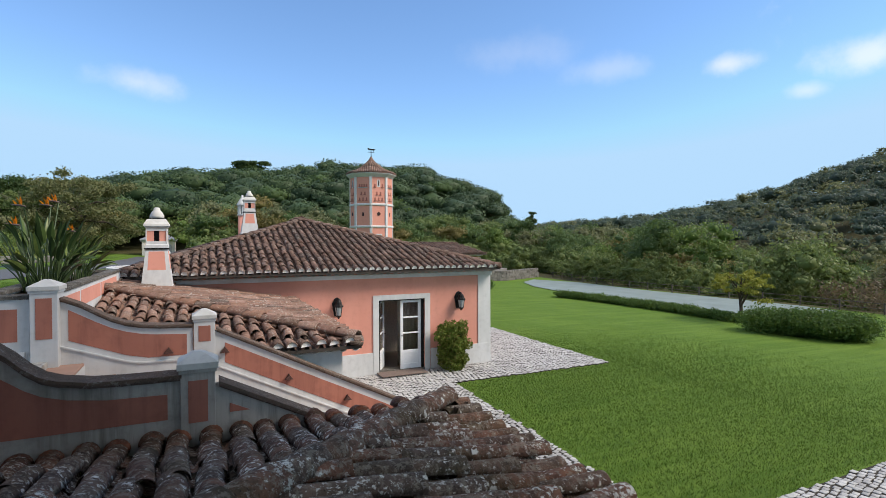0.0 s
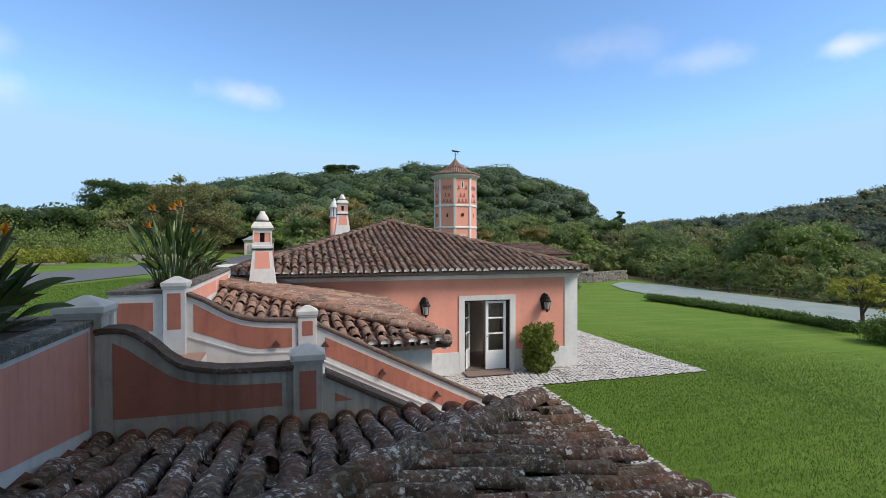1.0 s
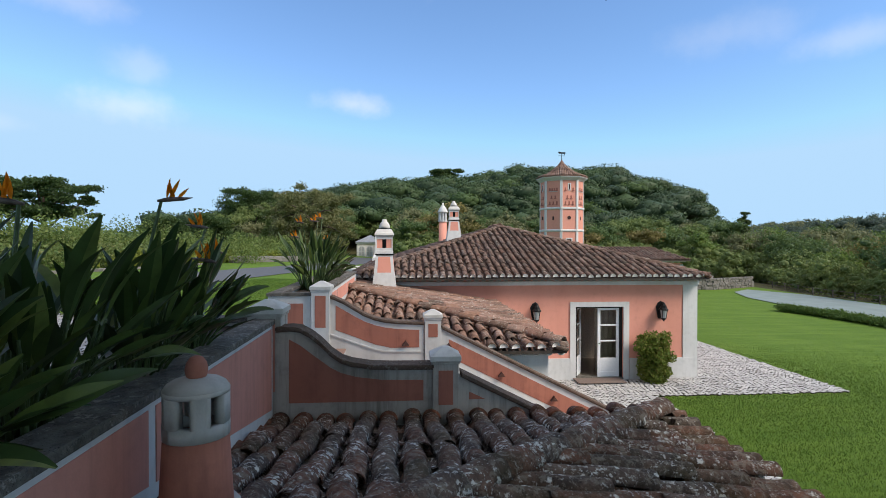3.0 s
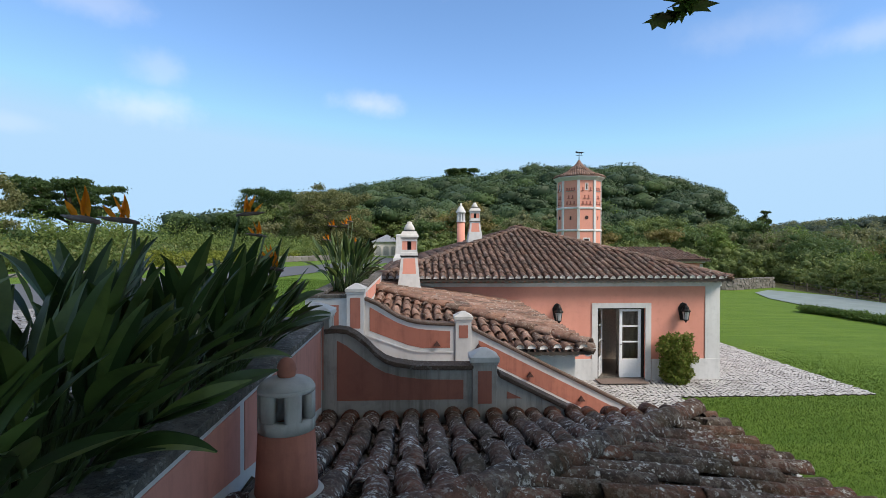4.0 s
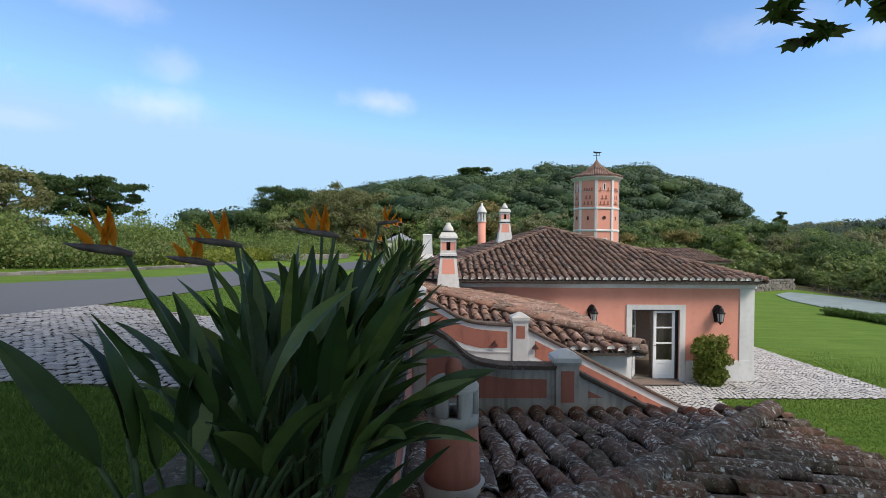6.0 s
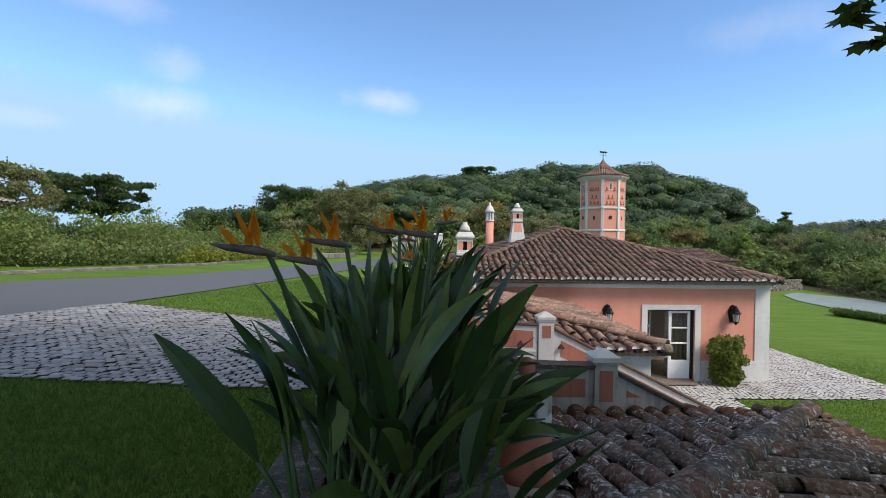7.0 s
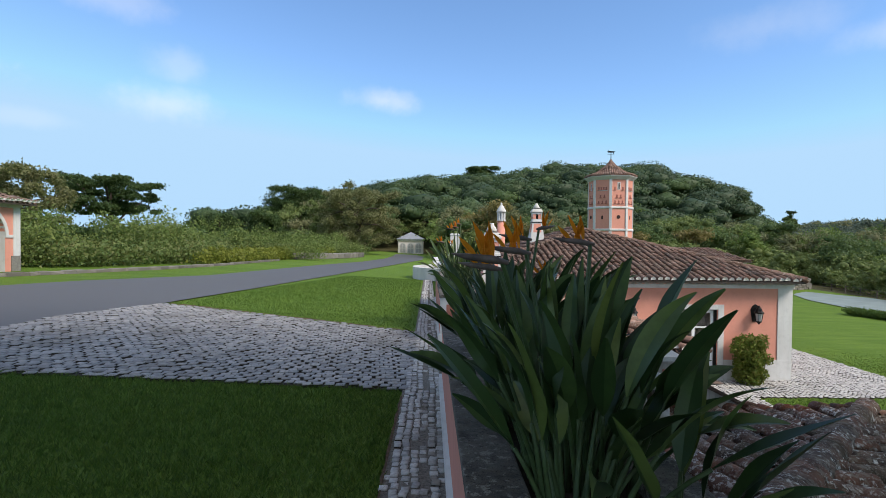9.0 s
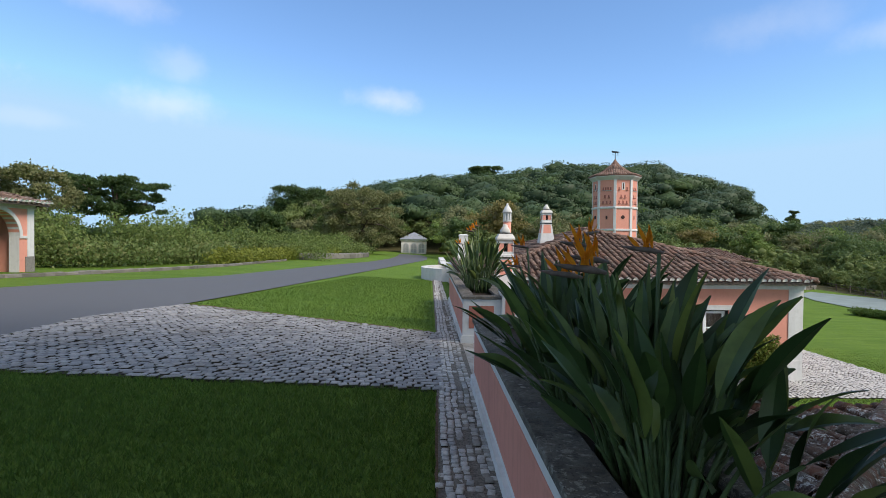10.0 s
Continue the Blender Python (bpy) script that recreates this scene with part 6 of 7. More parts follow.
# ---- strelitzia ----
M_STREL, sn, sl, sb = material("strelitzia_leaf", 0.42, spec=0.28)
sc1 = ramp(sn, sl, random_value(sn, sl), [(0, (0.022, 0.045, 0.014)), (0.5, (0.044, 0.080, 0.022)), (0.85, (0.09, 0.135, 0.034)), (1, (0.15, 0.18, 0.042))])
sv = noise_node(sn, sl, 14, 5, 0.6, coord="World")
sl.new(mix(sn, sl, fit_range(sn, sl, sv, 0.45, 0.75, 0, 0.5), sc1, (0.02, 0.035, 0.012)), sb.inputs["Base Color"])
bump(sn, sl, sb, sv, 0.2, 0.004)
M_ORANGE = foliage("orange_petal", [(0.85, 0.33, 0.02), (0.92, 0.42, 0.03), (0.80, 0.27, 0.02)], 0.45, 0.5, 9.0, through_leaf=(0.95, 0.45, 0.03))
M_SPATHE = simple("grey_red_spathe", (0.12, 0.085, 0.075), 0.5, vary=0.5, scale=18)
M_STALK = simple("strelitzia_stalk", (0.055, 0.085, 0.03), 0.5, vary=0.3, scale=25)


def strel_leaf(bm_leaf, bm_stalk, base, azim, lean, stalk, blade, width, droop, twist, wave):
    """A stalk and a folded paddle blade, turned about its rib, that bends over at its end."""
    out = Vector((math.cos(azim), math.sin(azim), 0))
    side = Vector((-math.sin(azim), math.cos(azim), 0))
    p, pts = Vector(base), [Vector(base)]
    el = math.pi / 2 - lean * 0.45
    for k in range(5):
        p = p + (out * math.cos(el) + Vector((0, 0, 1)) * math.sin(el)) * stalk / 5
        pts.append(p.copy())
        el -= lean * 0.11
    tube(bm_stalk, pts, [0.014, 0.012, 0.010, 0.009, 0.008, 0.007], 6)
    n = 11
    rows = []
    for k in range(n + 1):
        t = k / n
        w = width * (math.sin(math.pi / 2 * t / 0.36) ** 0.75 if t < 0.36 else math.cos(math.pi / 2 * (t - 0.36) / 0.64) ** 0.8) if 0 < k < n else 0.004
        d = out * math.cos(el) + Vector((0, 0, 1)) * math.sin(el)
        turned = Matrix.Rotation(twist * min(1, 0.3 + 1.2 * t), 3, d)
        sd = turned @ side
        up = turned @ side.cross(d)
        if side.cross(d).z < 0:
            up = -up
        fold, rip = 0.30, 0.10 * math.sin(9 * t + wave)
        rows.append([bm_leaf.verts.new(p - sd * w + up * w * (fold + rip)), bm_leaf.verts.new(p - sd * w * 0.5 + up * w * fold * 0.42), bm_leaf.verts.new(p),
                     bm_leaf.verts.new(p + sd * w * 0.5 + up * w * fold * 0.42), bm_leaf.verts.new(p + sd * w + up * w * (fold - rip))])
        p = p + d * blade / n
        el -= droop / n * (0.4 + 1.2 * t)
    for a, b in zip(rows, rows[1:]):
        for k in range(4):
            bm_leaf.faces.new((a[k], a[k + 1], b[k + 1], b[k])).smooth = True
        bm_leaf.edges.get((a[2], b[2])).smooth = False


def strel_flower(parent, base, azim, height, lean, beak):
    out = Vector((math.cos(azim), math.sin(azim), 0))
    top = Vector(base) + out * lean + Vector((0, 0, height))
    mid = (Vector(base) + top) / 2 - out * lean * 0.2
    fl = part("flower_stalk", tube(bmesh.new(), [base, mid, top], [0.012, 0.010, 0.009], 6), M_STALK, parent)
    b = Vector((math.cos(beak), math.sin(beak), 0))
    tip = top + b * 0.17 + Vector((0, 0, 0.03))
    part("spathe", tube(bmesh.new(), [top - b * 0.02, top + b * 0.04 + Vector((0, 0, 0.012)), top + b * 0.12 + Vector((0, 0, 0.02)), tip], [0.008, 0.015, 0.011, 0.002], 8), M_SPATHE, fl, "grey-red beak", True)
    for k, (a, ln) in enumerate(((0.15, 0.12), (0.45, 0.13), (-0.15, 0.11), (-0.5, 0.085), (0.75, 0.09))):
        bm = bmesh.new()
        root = top + b * (0.03 + 0.014 * k) + Vector((0, 0, 0.02))
        d = (Vector((0, 0, 1)) * math.cos(a) + b * math.sin(a)).normalized()
        s = d.cross(b.cross(Vector((0, 0, 1)))).normalized()
        sd = b.cross(Vector((0, 0, 1))) * (0.5 if k % 2 else -0.5) + s * 0.8
        ring = [(0, 0.004), (0.3, 0.013), (0.65, 0.011), (1, 0.001)]
        L = [bm.verts.new(root + d * ln * t - sd * w) for t, w in ring]
        C = [bm.verts.new(root + d * ln * t + s * 0.006 * (1 if 0 < t < 1 else 0)) for t, w in ring]
        R = [bm.verts.new(root + d * ln * t + sd * w) for t, w in ring]
        for i in range(3):
            bm.faces.new((L[i], C[i], C[i + 1], L[i + 1]))
            bm.faces.new((C[i], R[i], R[i + 1], C[i + 1]))
        bmesh.ops.solidify(bm, geom=bm.faces[:], thickness=0.002)
        part("petal", bm, M_ORANGE, fl, "orange petal")


def strelitzia(at, n, spread, tall, seed, flowers, blade=0.43, east=0.6, label="clump of strelitzia, broad dark leaves, orange flowers, in the planter"):
    s = thing("strelitzia", label, "plant", "strelitzia clumps", at)
    r = random.Random(seed)
    for k in range(n):
        inner = k / n
        a = r.uniform(0, 2 * math.pi)
        if math.cos(a) < -0.2 and r.random() < east:
            a = math.pi - a
        d = spread * 0.5 * math.sqrt(r.random())
        base = (min(0.20, max(-0.17, d * math.cos(a + 0.5))), d * math.sin(a + 0.5), 0)
        lean = r.uniform(0.1, 0.6) if inner > 0.4 else r.uniform(0.45, 1.15)
        lean += 0.06 * max(0.0, math.cos(a))
        stalk = tall * (r.uniform(0.48, 0.78) if inner > 0.45 else r.uniform(0.30, 0.62))
        bl, bs = bmesh.new(), bmesh.new()
        strel_leaf(bl, bs, base, a, lean, stalk, blade * r.uniform(0.72, 1.2), blade * r.uniform(0.085, 0.145), r.choice((r.uniform(0.0, 0.4), r.uniform(0.3, 1.0))), r.gauss(0, 0.6), r.uniform(0, 6))
        bmesh.ops.recalc_face_normals(bl, faces=bl.faces[:])
        st = part("stalk", bs, M_STALK, s, "", True)
        part("leaf", bl, M_STREL, st)
    for (fx, fy, fz, beak) in flowers:
        b0 = (fx * 0.35, fy * 0.35, 0)
        strel_flower(s, b0, math.atan2(fy, fx), fz, math.hypot(fx, fy) * 0.65, beak)
    return s


PZ = 3.19
strelitzia((-8.37, -13.48, PZ), 84, 0.5, 0.70, 41, [(-0.35, -0.36, 0.90, 3.2), (-0.30, 0.10, 0.85, 3.05), (-0.19, 0.08, 0.92, 3.3), (0.14, 0.28, 0.96, 2.8)], 0.38, 0.38)
strelitzia((-8.18, -14.0, PZ), 8, 0.2, 0.34, 48, [], 0.42, 0.8)
strelitzia((-8.46, -13.92, PZ), 20, 0.3, 0.62, 49, [], 0.38, 0.25)
strelitzia((-8.42, -12.7, PZ), 64, 0.6, 0.72, 42, [(0.02, 0.1, 0.98, 3.2)], 0.40, 0.4)
strelitzia((-8.38, -11.95, PZ), 46, 0.5, 0.70, 50, [(0.21, 0.15, 1.06, 0.6)], 0.42, 0.5)
strelitzia((-8.40, -11.2, PZ), 52, 0.5, 0.66, 43, [(0.03, 1.0, 0.73, 3.0), (0.03, 0.64, 0.94, 3.0), (0.40, -0.25, 0.69, 2.8)], 0.38, 0.4)
strelitzia((-8.38, -5.3, 3.17), 75, 0.6, 1.0, 44, [(-0.12, -0.3, 1.2, 2.8), (0.07, 0.7, 1.33, 3.2), (0.0, 0.55, 1.26, 3.0), (-0.3, 0.2, 0.95, 3.1)], 0.36, 0.3)
strelitzia((-8.38, -3.2, 3.17), 45, 0.5, 0.75, 45, [(0, 0.1, 0.9, 2.8)], 0.34, 0.3)


# ---- overhanging tree behind the camera ----
M_MAPLE = foliage("plane_tree_leaves", [(0.05, 0.10, 0.012), (0.075, 0.14, 0.02), (0.11, 0.16, 0.025)], 0.5, 0.3)
plane = thing("tree", "large plane tree overhanging the outbuilding with lobed green leaves", "tree", at=(-2.2, -18.2, 0))
bm = bmesh.new()
tube(bm, [(0, 0, -0.1), (0.05, 0.05, 2.5), (-0.1, 0.1, 5.0), (-0.4, 0.3, 8.0)], [0.38, 0.32, 0.25, 0.12], 12)
for tip in ((-5.5, 1.5, 9.4), (-3.4, 5.3, 6.7), (-7.6, 1.2, 9.8), (-0.2, -2.0, 9.6), (-3.0, -1.6, 9.7)):
    tube(bm, [(-0.05, 0.08, 4.4), (tip[0] * 0.4, tip[1] * 0.4, 4.4 + (tip[2] - 4.4) * 0.62), (tip[0] * 0.75, tip[1] * 0.75, tip[2] - 0.1), tip], [0.17, 0.11, 0.06, 0.015], 8)
part("trunk", bm, M_BARK, plane, "mottled brown trunk and limbs", True)


def lobed_leaf(s):
    """Plane leaf outline: five pointed lobes."""
    out = []
    for a, r in ((-90, 0.16), (-62, 0.45), (-38, 0.36), (-8, 0.78), (8, 0.48), (38, 0.62), (52, 0.92), (66, 0.6), (90, 1.0), (114, 0.6), (128, 0.92), (142, 0.62), (172, 0.48), (188, 0.78), (218, 0.36), (242, 0.45)):
        out.append((s * r * math.cos(math.radians(a)) * 0.95, s * r * math.sin(math.radians(a)), 0.0))
    return out


LOBED = np.array([(0, 0, 0.012)] + lobed_leaf(0.115))
LOBED_F = np.array([(0, i, i % 16 + 1) for i in range(1, 17)])


def lobed_cloud(lumps, n, seed, down=0.5):
    r = np.random.default_rng(seed)
    ms = []
    for _ in range(n):
        l = lumps[r.integers(len(lumps))]
        d = r.normal(size=3)
        d /= np.linalg.norm(d)
        p = np.array(l[:3]) + d * np.array(l[3:]) * (0.5 + 0.5 * r.random())
        z = r.normal(size=3) * 0.55 + np.array((0, 0, 1.0))
        z /= np.linalg.norm(z)
        y = np.cross(z, r.normal(size=3)) + np.array((0, 0, -down))
        y -= z * (y @ z)
        y /= np.linalg.norm(y)
        k = r.uniform(0.65, 1.2)
        ms.append(frame_matrix(np.cross(y, z) * k, y * k, z * k, p))
    return spread_mesh(LOBED, LOBED_F, ms)


# unseen crown clumps, placed so their shade falls on near lawn, walls and roof
big = [(x_ + 2.2, y_ + 18.2, z_, 1.9, 1.7, 1.1) for x_, y_, z_ in ((0.2, -14.6, 9.6), (0.8, -17.2, 9.8), (2.4, -16.8, 10.0), (-6.6, -14.3, 9.8), (-9.8, -14.6, 9.9), (-11.8, -17.4, 10.0), (-12.2, -16.2, 9.9), (-13.2, -13.6, 9.8), (-8.0, -12.4, 9.8), (-14.4, -16.0, 9.9), (-12.6, -19.0, 9.8), (-9.0, -19.6, 10.2), (-3.6, -15.0, 9.6), (-6.0, -15.0, 10.2), (-8.4, -15.6, 9.8),
                                                                (-4.6, -17.4, 9.4), (-7.3, -17.8, 9.8), (-2.4, -17.6, 10.0), (-10.0, -17.0, 9.9), (-2.0, -20.0, 9.6), (-5.2, -20.0, 9.8), (-3.2, -18.6, 11.0), (-1.5, -13.2, 10.0), (-2.5, -12.2, 10.4))]
v, f = leaves(np.random.default_rng(71), big, 60000, 0.13, dome=False)
ob = new("crown", np_mesh("crown", v, f, M_MAPLE))
ob.parent = plane
# low twig with hanging leaves over the roof
low = [(-3.36, 5.75, 5.34, 0.10, 0.12, 0.06), (-3.59, 5.7, 5.45, 0.08, 0.1, 0.05), (-3.08, 5.5, 5.42, 0.08, 0.1, 0.05), (-2.9, 5.4, 5.5, 0.15, 0.12, 0.07), (-2.7, 5.4, 5.6, 0.2, 0.15, 0.1), (-3.3, 5.6, 5.62, 0.3, 0.2, 0.1), (-3.0, 5.5, 5.75, 0.35, 0.25, 0.14), (-3.3, 5.5, 5.95, 0.4, 0.3, 0.2)]
low = [(l[0] - 0.08, *l[1:]) for l in low]
v, f = lobed_cloud(low, 120, 72, 1.2)
ob = new("low_leaves", np_mesh("low_leaves", v, f, M_MAPLE))
ob.parent = plane
tagged(ob, kind="stuff")
tw = bmesh.new()
tube(tw, [(-3.4, 5.3, 6.7), (-3.35, 5.5, 6.2), (-3.36, 5.7, 5.55)], [0.02, 0.012, 0.005], 6)
tube(tw, [(-3.35, 5.5, 6.2), (-3.2, 5.5, 5.95), (-3.05, 5.5, 5.6)], [0.012, 0.01, 0.005], 6)
part("twig", tw, M_BARK, plane)


# ---- setts and grass ----
def inside(px, py, poly):
    c = np.zeros(len(px), bool)
    for (x0, y0), (x1, y1) in zip(poly, poly[1:] + poly[:1]):
        if y0 == y1:
            continue
        hit = ((py > min(y0, y1)) & (py <= max(y0, y1))) & (px < x0 + (py - y0) * (x1 - x0) / (y1 - y0))
        c ^= hit
    return c


SETT_V = np.array([(x * a, y * a, z) for a, z in ((0.49, -0.03), (0.48, 0.0), (0.455, 0.007), (0.37, 0.011)) for x, y in ((-1, -0.94), (0.96, -1), (1, 0.95), (-0.95, 1))])
SETT_F = np.array([(k + i, k + (i + 1) % 4, k + 4 + (i + 1) % 4, k + 4 + i) for k in (0, 4, 8) for i in range(4)] + [(12, 13, 14, 15)])


def soil_shade_flanks(me, n):
    """The buried flanks of n setts carry the joint's earth and its painted-in shade."""
    me.materials.append(M_JOINT)
    me.polygons.foreach_set("material_index", np.tile(np.array([1] * 4 + [0] * 9, np.int32), n))
    return me


def setts(bed, poly, w, h, turn, mat, near, seed, count=300, wave=0.04, avoid=None, proud=0.0):
    """Rows of stone setts, each a little off; the nearest are single parts of the bed."""
    r = np.random.default_rng(seed)
    xs, ys = [p[0] for p in poly], [p[1] for p in poly]
    cx, cy = (min(xs) + max(xs)) / 2, (min(ys) + max(ys)) / 2
    R = math.hypot(max(xs) - min(xs), max(ys) - min(ys)) / 2 + 0.5
    u, v_ = np.meshgrid(np.arange(-R, R, w), np.arange(-R, R, h))
    u = u + (np.arange(u.shape[0])[:, None] % 2) * w / 2 + r.normal(size=u.shape) * w * 0.10
    v_ = v_ + r.normal(size=u.shape) * h * 0.07 + wave * np.sin(u * 2.1 + 0.6 * np.sin(v_ * 0.9)) + wave * 0.5 * np.sin(u * 5.3 + v_)
    c, s = math.cos(turn), math.sin(turn)
    x, y = (cx + u * c - v_ * s).ravel(), (cy + u * s + v_ * c).ravel()
    ok = inside(x, y, poly)
    if avoid is not None:
        ok &= ~avoid(x, y)
    x, y = x[ok], y[ok]
    order = np.argsort((x - near[0]) ** 2 + (y - near[1]) ** 2)
    x, y = x[order], y[order]
    n = len(x)
    z = ground_z(x, y) + 0.03 + proud + r.normal(size=n) * 0.004
    a = turn + r.normal(size=n) * 0.10
    kw, kh = w * r.uniform(0.84, 0.98, n), h * r.uniform(0.84, 0.97, n)
    m = np.zeros((n, 4, 4))
    tx, ty = r.normal(size=n) * 0.018, r.normal(size=n) * 0.018
    m[:, 0, 0], m[:, 1, 0], m[:, 2, 0] = np.cos(a) * kw, np.sin(a) * kw, tx * kw
    m[:, 0, 1], m[:, 1, 1], m[:, 2, 1] = -np.sin(a) * kh, np.cos(a) * kh, ty * kh
    m[:, 2, 2], m[:, 3, 3] = 1, 1
    m[:, 0, 3], m[:, 1, 3], m[:, 2, 3] = x, y, z
    me = soil_shade_flanks(np_mesh("sett", SETT_V, SETT_F, mat), 1)
    for k in range(min(count, n)):
        ob = new("sett", me)
        ob.parent = bed
        ob.matrix_basis = Matrix(m[k].tolist())
    if n > count:
        vv, ff = spread_mesh(SETT_V, SETT_F, m[count:])
        ob = new("sett_field", soil_shade_flanks(np_mesh("sett_field", vv, ff, mat), n - count))
        ob.parent = bed
        tagged(ob, kind="stuff")


setts(sett_bed, SETTS, 0.124, 0.108, 0.10, M_COBBLE, (-10.5, -9.3), 51)
# two rows of setts along the grass, a washed-out middle, two rows under the wall
for xa, xb, sd in ((-9.21, -9.005, 52), (-8.985, -8.825, 59)):
    CH = [(xa - 0.10, -16), (xb - 0.07, -16), (xb, -10), (xb + 0.02, -7), (xb + 0.03, 16), (xa + 0.04, 16), (xa + 0.04, -7), (xa, -10)]
    setts(channel_bed, CH, 0.082, 0.068, math.pi / 2 + 0.004, M_COBBLE_W if sd == 52 else M_COBBLE_D, (-9.1, -11.6), sd, 220, 0.008,
          (lambda x, y: (x < -8.95) & (np.sin(y * 3.1) + np.sin(y * 7.7) > 0.5)) if sd == 59 else None, -0.004)
setts(yard_bed, YARD, 0.122, 0.096, 0.5, M_COBBLE_W, (0.5, -1.5), 53, 300, 0.10, lambda x, y: (y > 0.0) & (x < 2.1))
setts(south_bed, [(-0.44, -13), (-0.43, -10.2), (1.6, -9.6), (4.45, -9.58), (14, -9.3), (14, -12)], 0.14, 0.11, 0.2, M_COBBLE_W, (3, -9.6), 54, 200)


def blades(name, poly, n, height, width, seed, label, fade=lambda x, y: 1.0):
    """Grass standing up from the lawn: one slim blade each."""
    r = np.random.default_rng(seed)
    xs, ys = [p[0] for p in poly], [p[1] for p in poly]
    x, y = r.uniform(min(xs), max(xs), n), r.uniform(min(ys), max(ys), n)
    ok = inside(x, y, poly) & (r.random(n) < fade(x, y))
    x, y = x[ok], y[ok]
    n = len(x)
    z = ground_z(x, y)
    a = r.uniform(0, 6.283, n)
    h = height * r.uniform(0.5, 1.2, n)
    w = width * r.uniform(0.6, 1.3, n)
    lx, ly = r.normal(size=n) * 0.5 * h, r.normal(size=n) * 0.5 * h
    p = np.stack([x, y, z - 0.005], 1)
    sd = np.stack([np.cos(a) * w, np.sin(a) * w, 0 * w], 1)
    top = p + np.stack([lx, ly, h], 1)
    v = np.stack([p - sd, p + sd, top], 1).reshape(-1, 3)
    f = np.arange(n * 3).reshape(-1, 3)
    ob = new(name, np_mesh(name, v, f, M_BLADE))
    return tagged(ob, label, "grass", kind="stuff")


blades("grass", [(-15.5, -15.5), (-9.28, -15.5), (-9.25, -9.82), (-11.5, -9.89), (-13.9, -9.97), (-15.5, -10.1)], 120000, 0.055, 0.006, 55, "short mown grass beside the drainage strip")
blades("grass", [(-9.24, -6.0), (-9.32, 9), (-12.8, 9), (-14.2, 0), (-14.7, -4.0), (-11.2, -5.25)], 60000, 0.05, 0.006, 56, "short mown grass between drive and planter")
blades("grass", [(-0.36, -10.1), (-0.16, -5.9), (0.0, -1.82), (5.52, -1.85), (5.6, 6), (14, 6), (14, -9.2), (4.45, -9.5), (1.6, -9.54)], 230000, 0.05, 0.008, 57, "short mown grass of the lower lawn",
       lambda x, y: (1 - smooth(5, 14, x)) * (1 - smooth(-3, 6, y)))


# ---- low walls, terrace, fence ----
def rough_wall(name, line, h, w, label, seed, stone=0.35):
    """Dry stone wall: every stone a block of its own."""
    r = random.Random(seed)
    t = thing(name, label, "stone wall")
    shapes = []
    for k in range(4):
        bm = boxed(-0.5, -0.5, -0.5, 0.5, 0.5, 0.5)
        bmesh.ops.bevel(bm, geom=bm.edges[:], offset=0.12, segments=1, affect="EDGES")
        for v in bm.verts:
            v.co += Vector((r.uniform(-.07, .07), r.uniform(-.07, .07), r.uniform(-.07, .07)))
        me = bpy.data.meshes.new("stone")
        bm.to_mesh(me)
        bm.free()
        me.materials.append(M_RUBBLE)
        shapes.append(me)
    for (x0, y0), (x1, y1) in zip(line, line[1:]):
        L = math.hypot(x1 - x0, y1 - y0)
        a = math.atan2(y1 - y0, x1 - x0)
        rows = max(1, round(h / (stone * 0.55)))
        for j in range(rows):
            s = 0.0
            while s < L:
                q = stone * r.uniform(0.7, 1.6)
                x, y = x0 + (x1 - x0) * (s + q / 2) / L, y0 + (y1 - y0) * (s + q / 2) / L
                ob = new("stone", r.choice(shapes))
                ob.parent = t
                hh = h / rows
                ob.matrix_basis = pose(x, y, float(ground_z(x, y)) + hh * (j + 0.45), 0, 0, math.degrees(a)) @ Matrix.Diagonal((q * 1.02, w * r.uniform(0.85, 1.1), hh * r.uniform(0.95, 1.15), 1))
                s += q
    return t


M_RUBBLE = cobble_material("rubble_stone", [(0.17, 0.158, 0.14), (0.24, 0.22, 0.20), (0.12, 0.112, 0.10), (0.20, 0.19, 0.17)])
rough_wall("stone_wall", [(-23.9, -1.0), (-22.5, 1.85), (-20.6, 7.0), (-19.8, 12), (-19.6, 21)], 0.13, 0.3, "low dry stone edging wall along the shrubs", 81, 0.4)
rough_wall("stone_wall", [(-19.4, 25), (-17.2, 34), (-16.5, 42)], 0.5, 0.5, "low dry stone retaining wall beside the drive", 82, 0.9)


rough_wall("stone_wall", [(-24.7, 29), (-22.7, 44), (-19.1, 46)], 0.4, 0.45, "low dry stone terrace wall among lime-green plants", 83, 0.9)


def rail_fence(pts, h, label):
    fn = thing("fence", label, "fence")
    for (x0, y0), (x1, y1) in zip(pts, pts[1:]):
        n = max(1, round(math.hypot(x1 - x0, y1 - y0) / 2.2))
        for k in range(n):
            xa, ya, xb, yb = x0 + (x1 - x0) * k / n, y0 + (y1 - y0) * k / n, x0 + (x1 - x0) * (k + 1) / n, y0 + (y1 - y0) * (k + 1) / n
            za, zb = float(ground_z(xa, ya)), float(ground_z(xb, yb))
            part("post", boxed(xa - 0.035, ya - 0.035, za - 0.2, xa + 0.035, ya + 0.035, za + h), M_FENCE, fn)
            for q in (0.45, 0.9):
                part("rail", tube(bmesh.new(), [(xa, ya, za + h * q), (xb, yb, zb + h * q)], [0.02, 0.02], 6), M_FENCE, fn)
    return fn


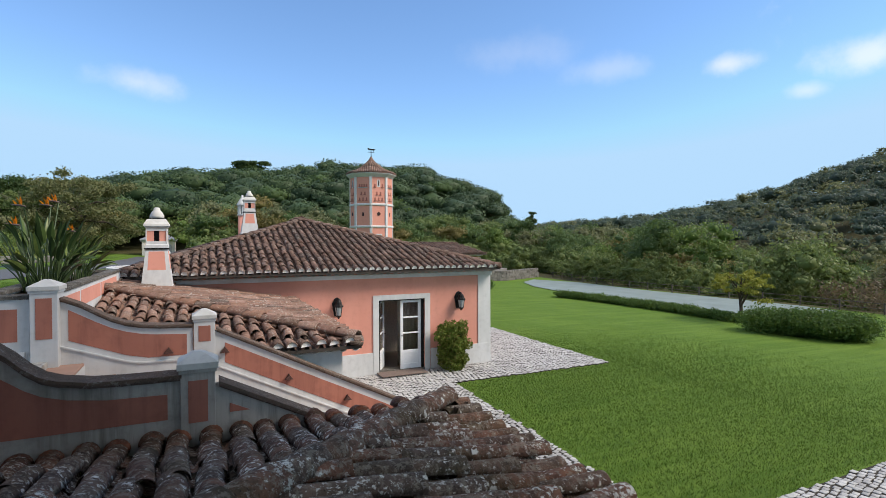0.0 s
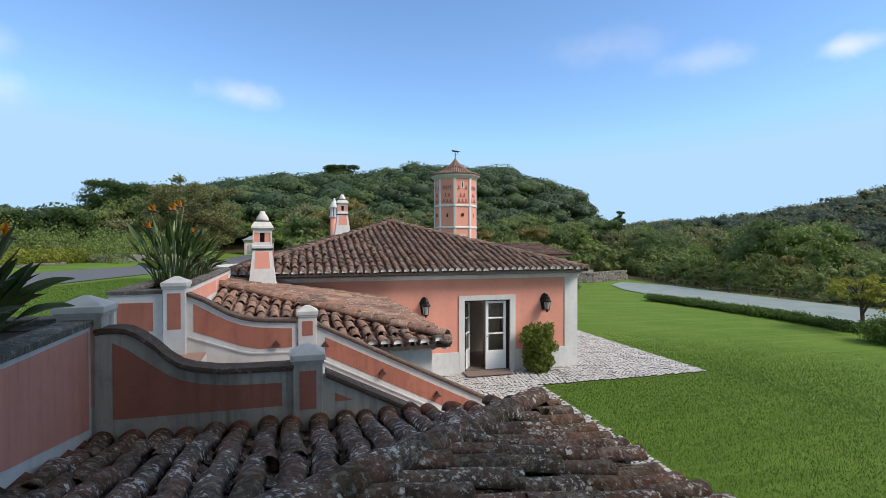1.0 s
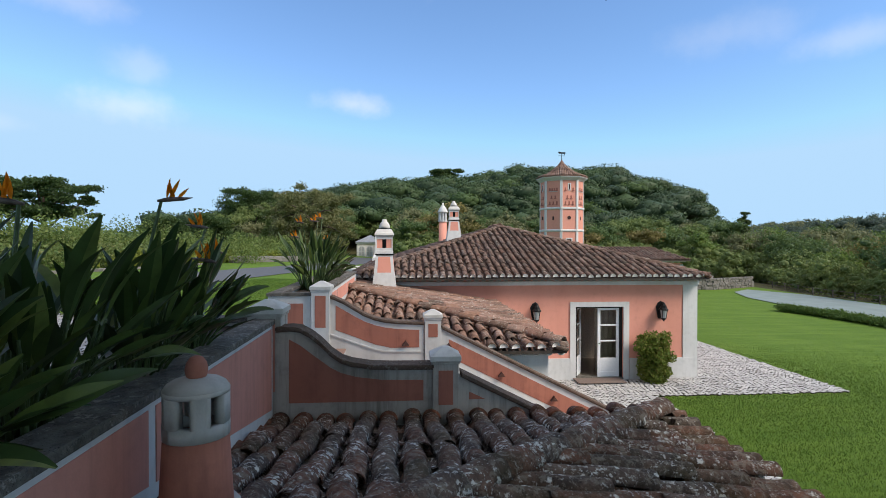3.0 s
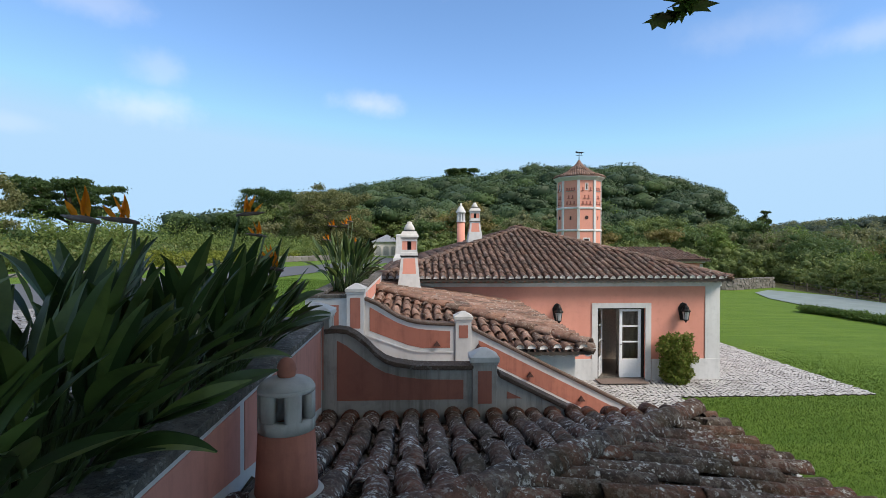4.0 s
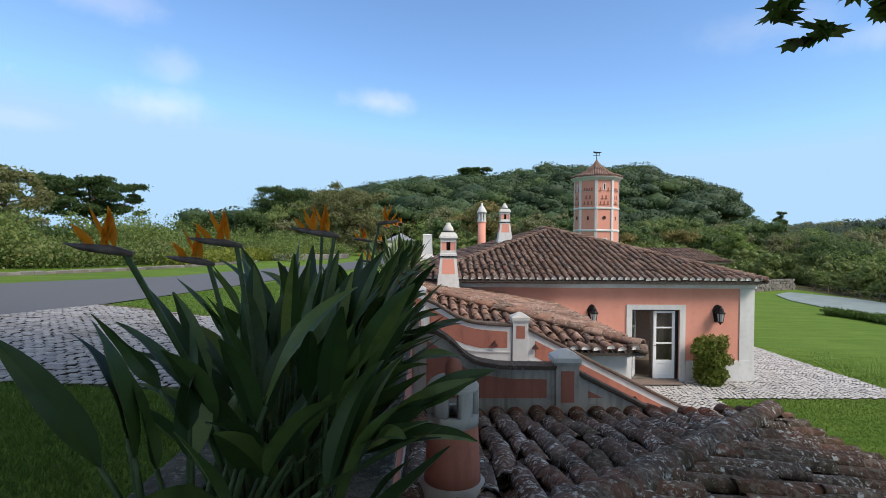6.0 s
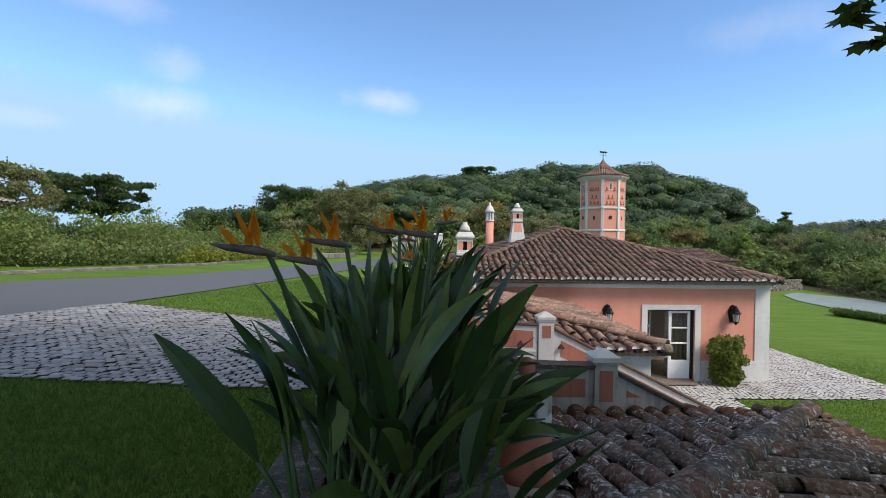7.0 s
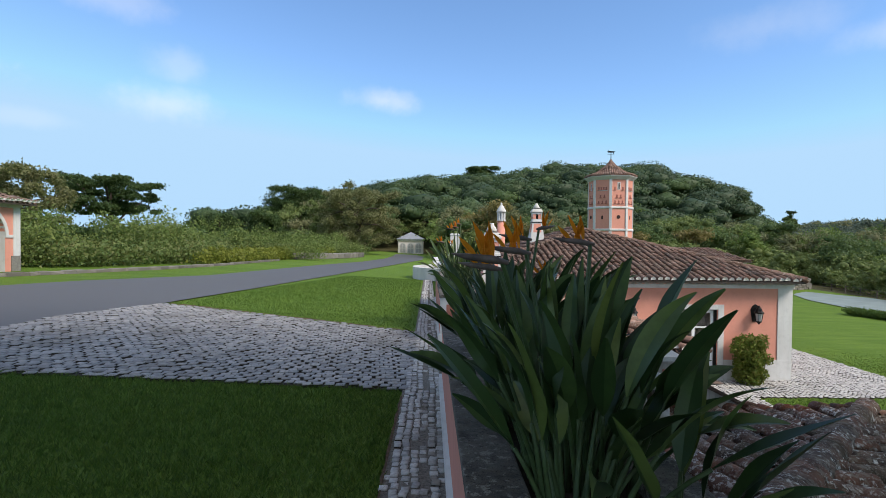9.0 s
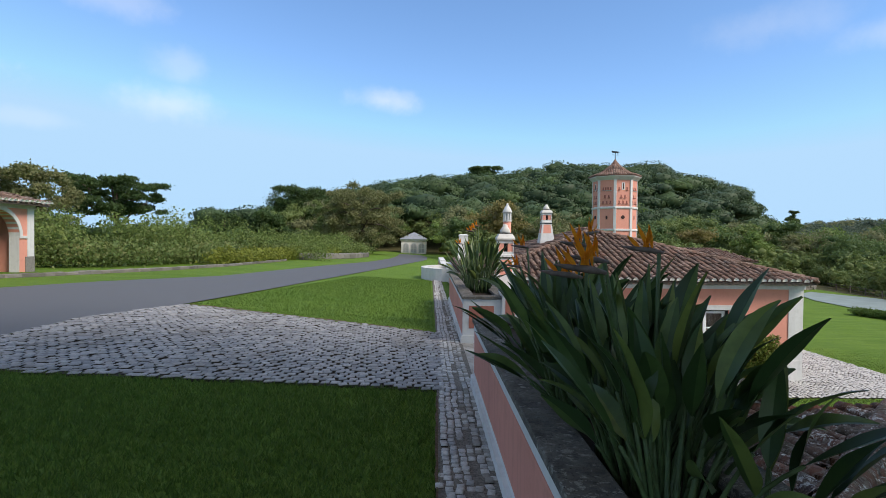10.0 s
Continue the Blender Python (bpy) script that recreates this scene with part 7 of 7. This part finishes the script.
M_FENCE = simple("weathered_rail_wood", (0.10, 0.085, 0.07), 0.9, vary=0.3, scale=6)
rail_fence([(28.2, -1), (28.6, 6), (28.0, 18), (28.6, 27), (30.5, 36)], 0.68, "weathered timber rail fence round the court")
terrace = thing("stone_terrace", "stepped rubble stone terrace wall beyond the house", "stone wall")
for k in range(4):
    bm = bmesh.new()
    prism(bm, [(14.0, 32.0 + 1.2 * k), (22.5, 32.0 + 1.2 * k), (28.0 - 1.2 * k, 34.5 + 1.0 * k), (28.0 - 1.2 * k, 40), (14.0, 40)], "z", -0.6, 0.0 + 0.38 * k)
    part("step", bm, M_RUBBLE, terrace)

rough_wall("stone_terrace", [(14.0, 31.7), (22.4, 31.7), (27.9, 34.2)], 1.05, 0.45, "rubble stone retaining wall at the end of the court", 58)

# round garden basin and white kerbs further along the terrace
basin = thing("basin", "round white rendered garden basin with rose inset on the terrace edge", "basin")
bz = float(ground_z(-8.8, 10.5))
bm = bmesh.new()
ring = [(math.radians(a)) for a in range(80, 285, 12)]
for a0, a1 in zip(ring, ring[1:]):
    prism(bm, [(-8.2 + 1.6 * math.cos(a0), 10.6 + 2.2 * math.sin(a0)), (-8.2 + 1.6 * math.cos(a1), 10.6 + 2.2 * math.sin(a1)),
               (-8.2 + 1.3 * math.cos(a1), 10.6 + 1.9 * math.sin(a1)), (-8.2 + 1.3 * math.cos(a0), 10.6 + 1.9 * math.sin(a0))], "z", bz - 0.2, bz + 0.62)
part("rim_wall", bm, M_WHITE, basin)
part("inner_step", boxed(-8.5, 9.2, bz - 0.2, -7.4, 12.2, bz + 0.8, bevel=0.02), M_WHITE, basin)
for k, (y0, y1) in enumerate(((14.2, 19.0), (20.0, 26.0))):
    kerb = thing("terrace_kerb", "white rendered kerb wall with rose panel along the terrace", "garden wall", "terrace kerbs")
    z = float(ground_z(-9, y0))
    part("wall", boxed(-8.7, y0, z - 0.2, -8.3, y1, z + 0.6 + 0.1 * k, bevel=0.015), M_WHITE, kerb)
    part("panel", boxed(-8.706, y0 + 0.3, z + 0.15, -8.69, y1 - 0.3, z + 0.45), M_ROSE, kerb)
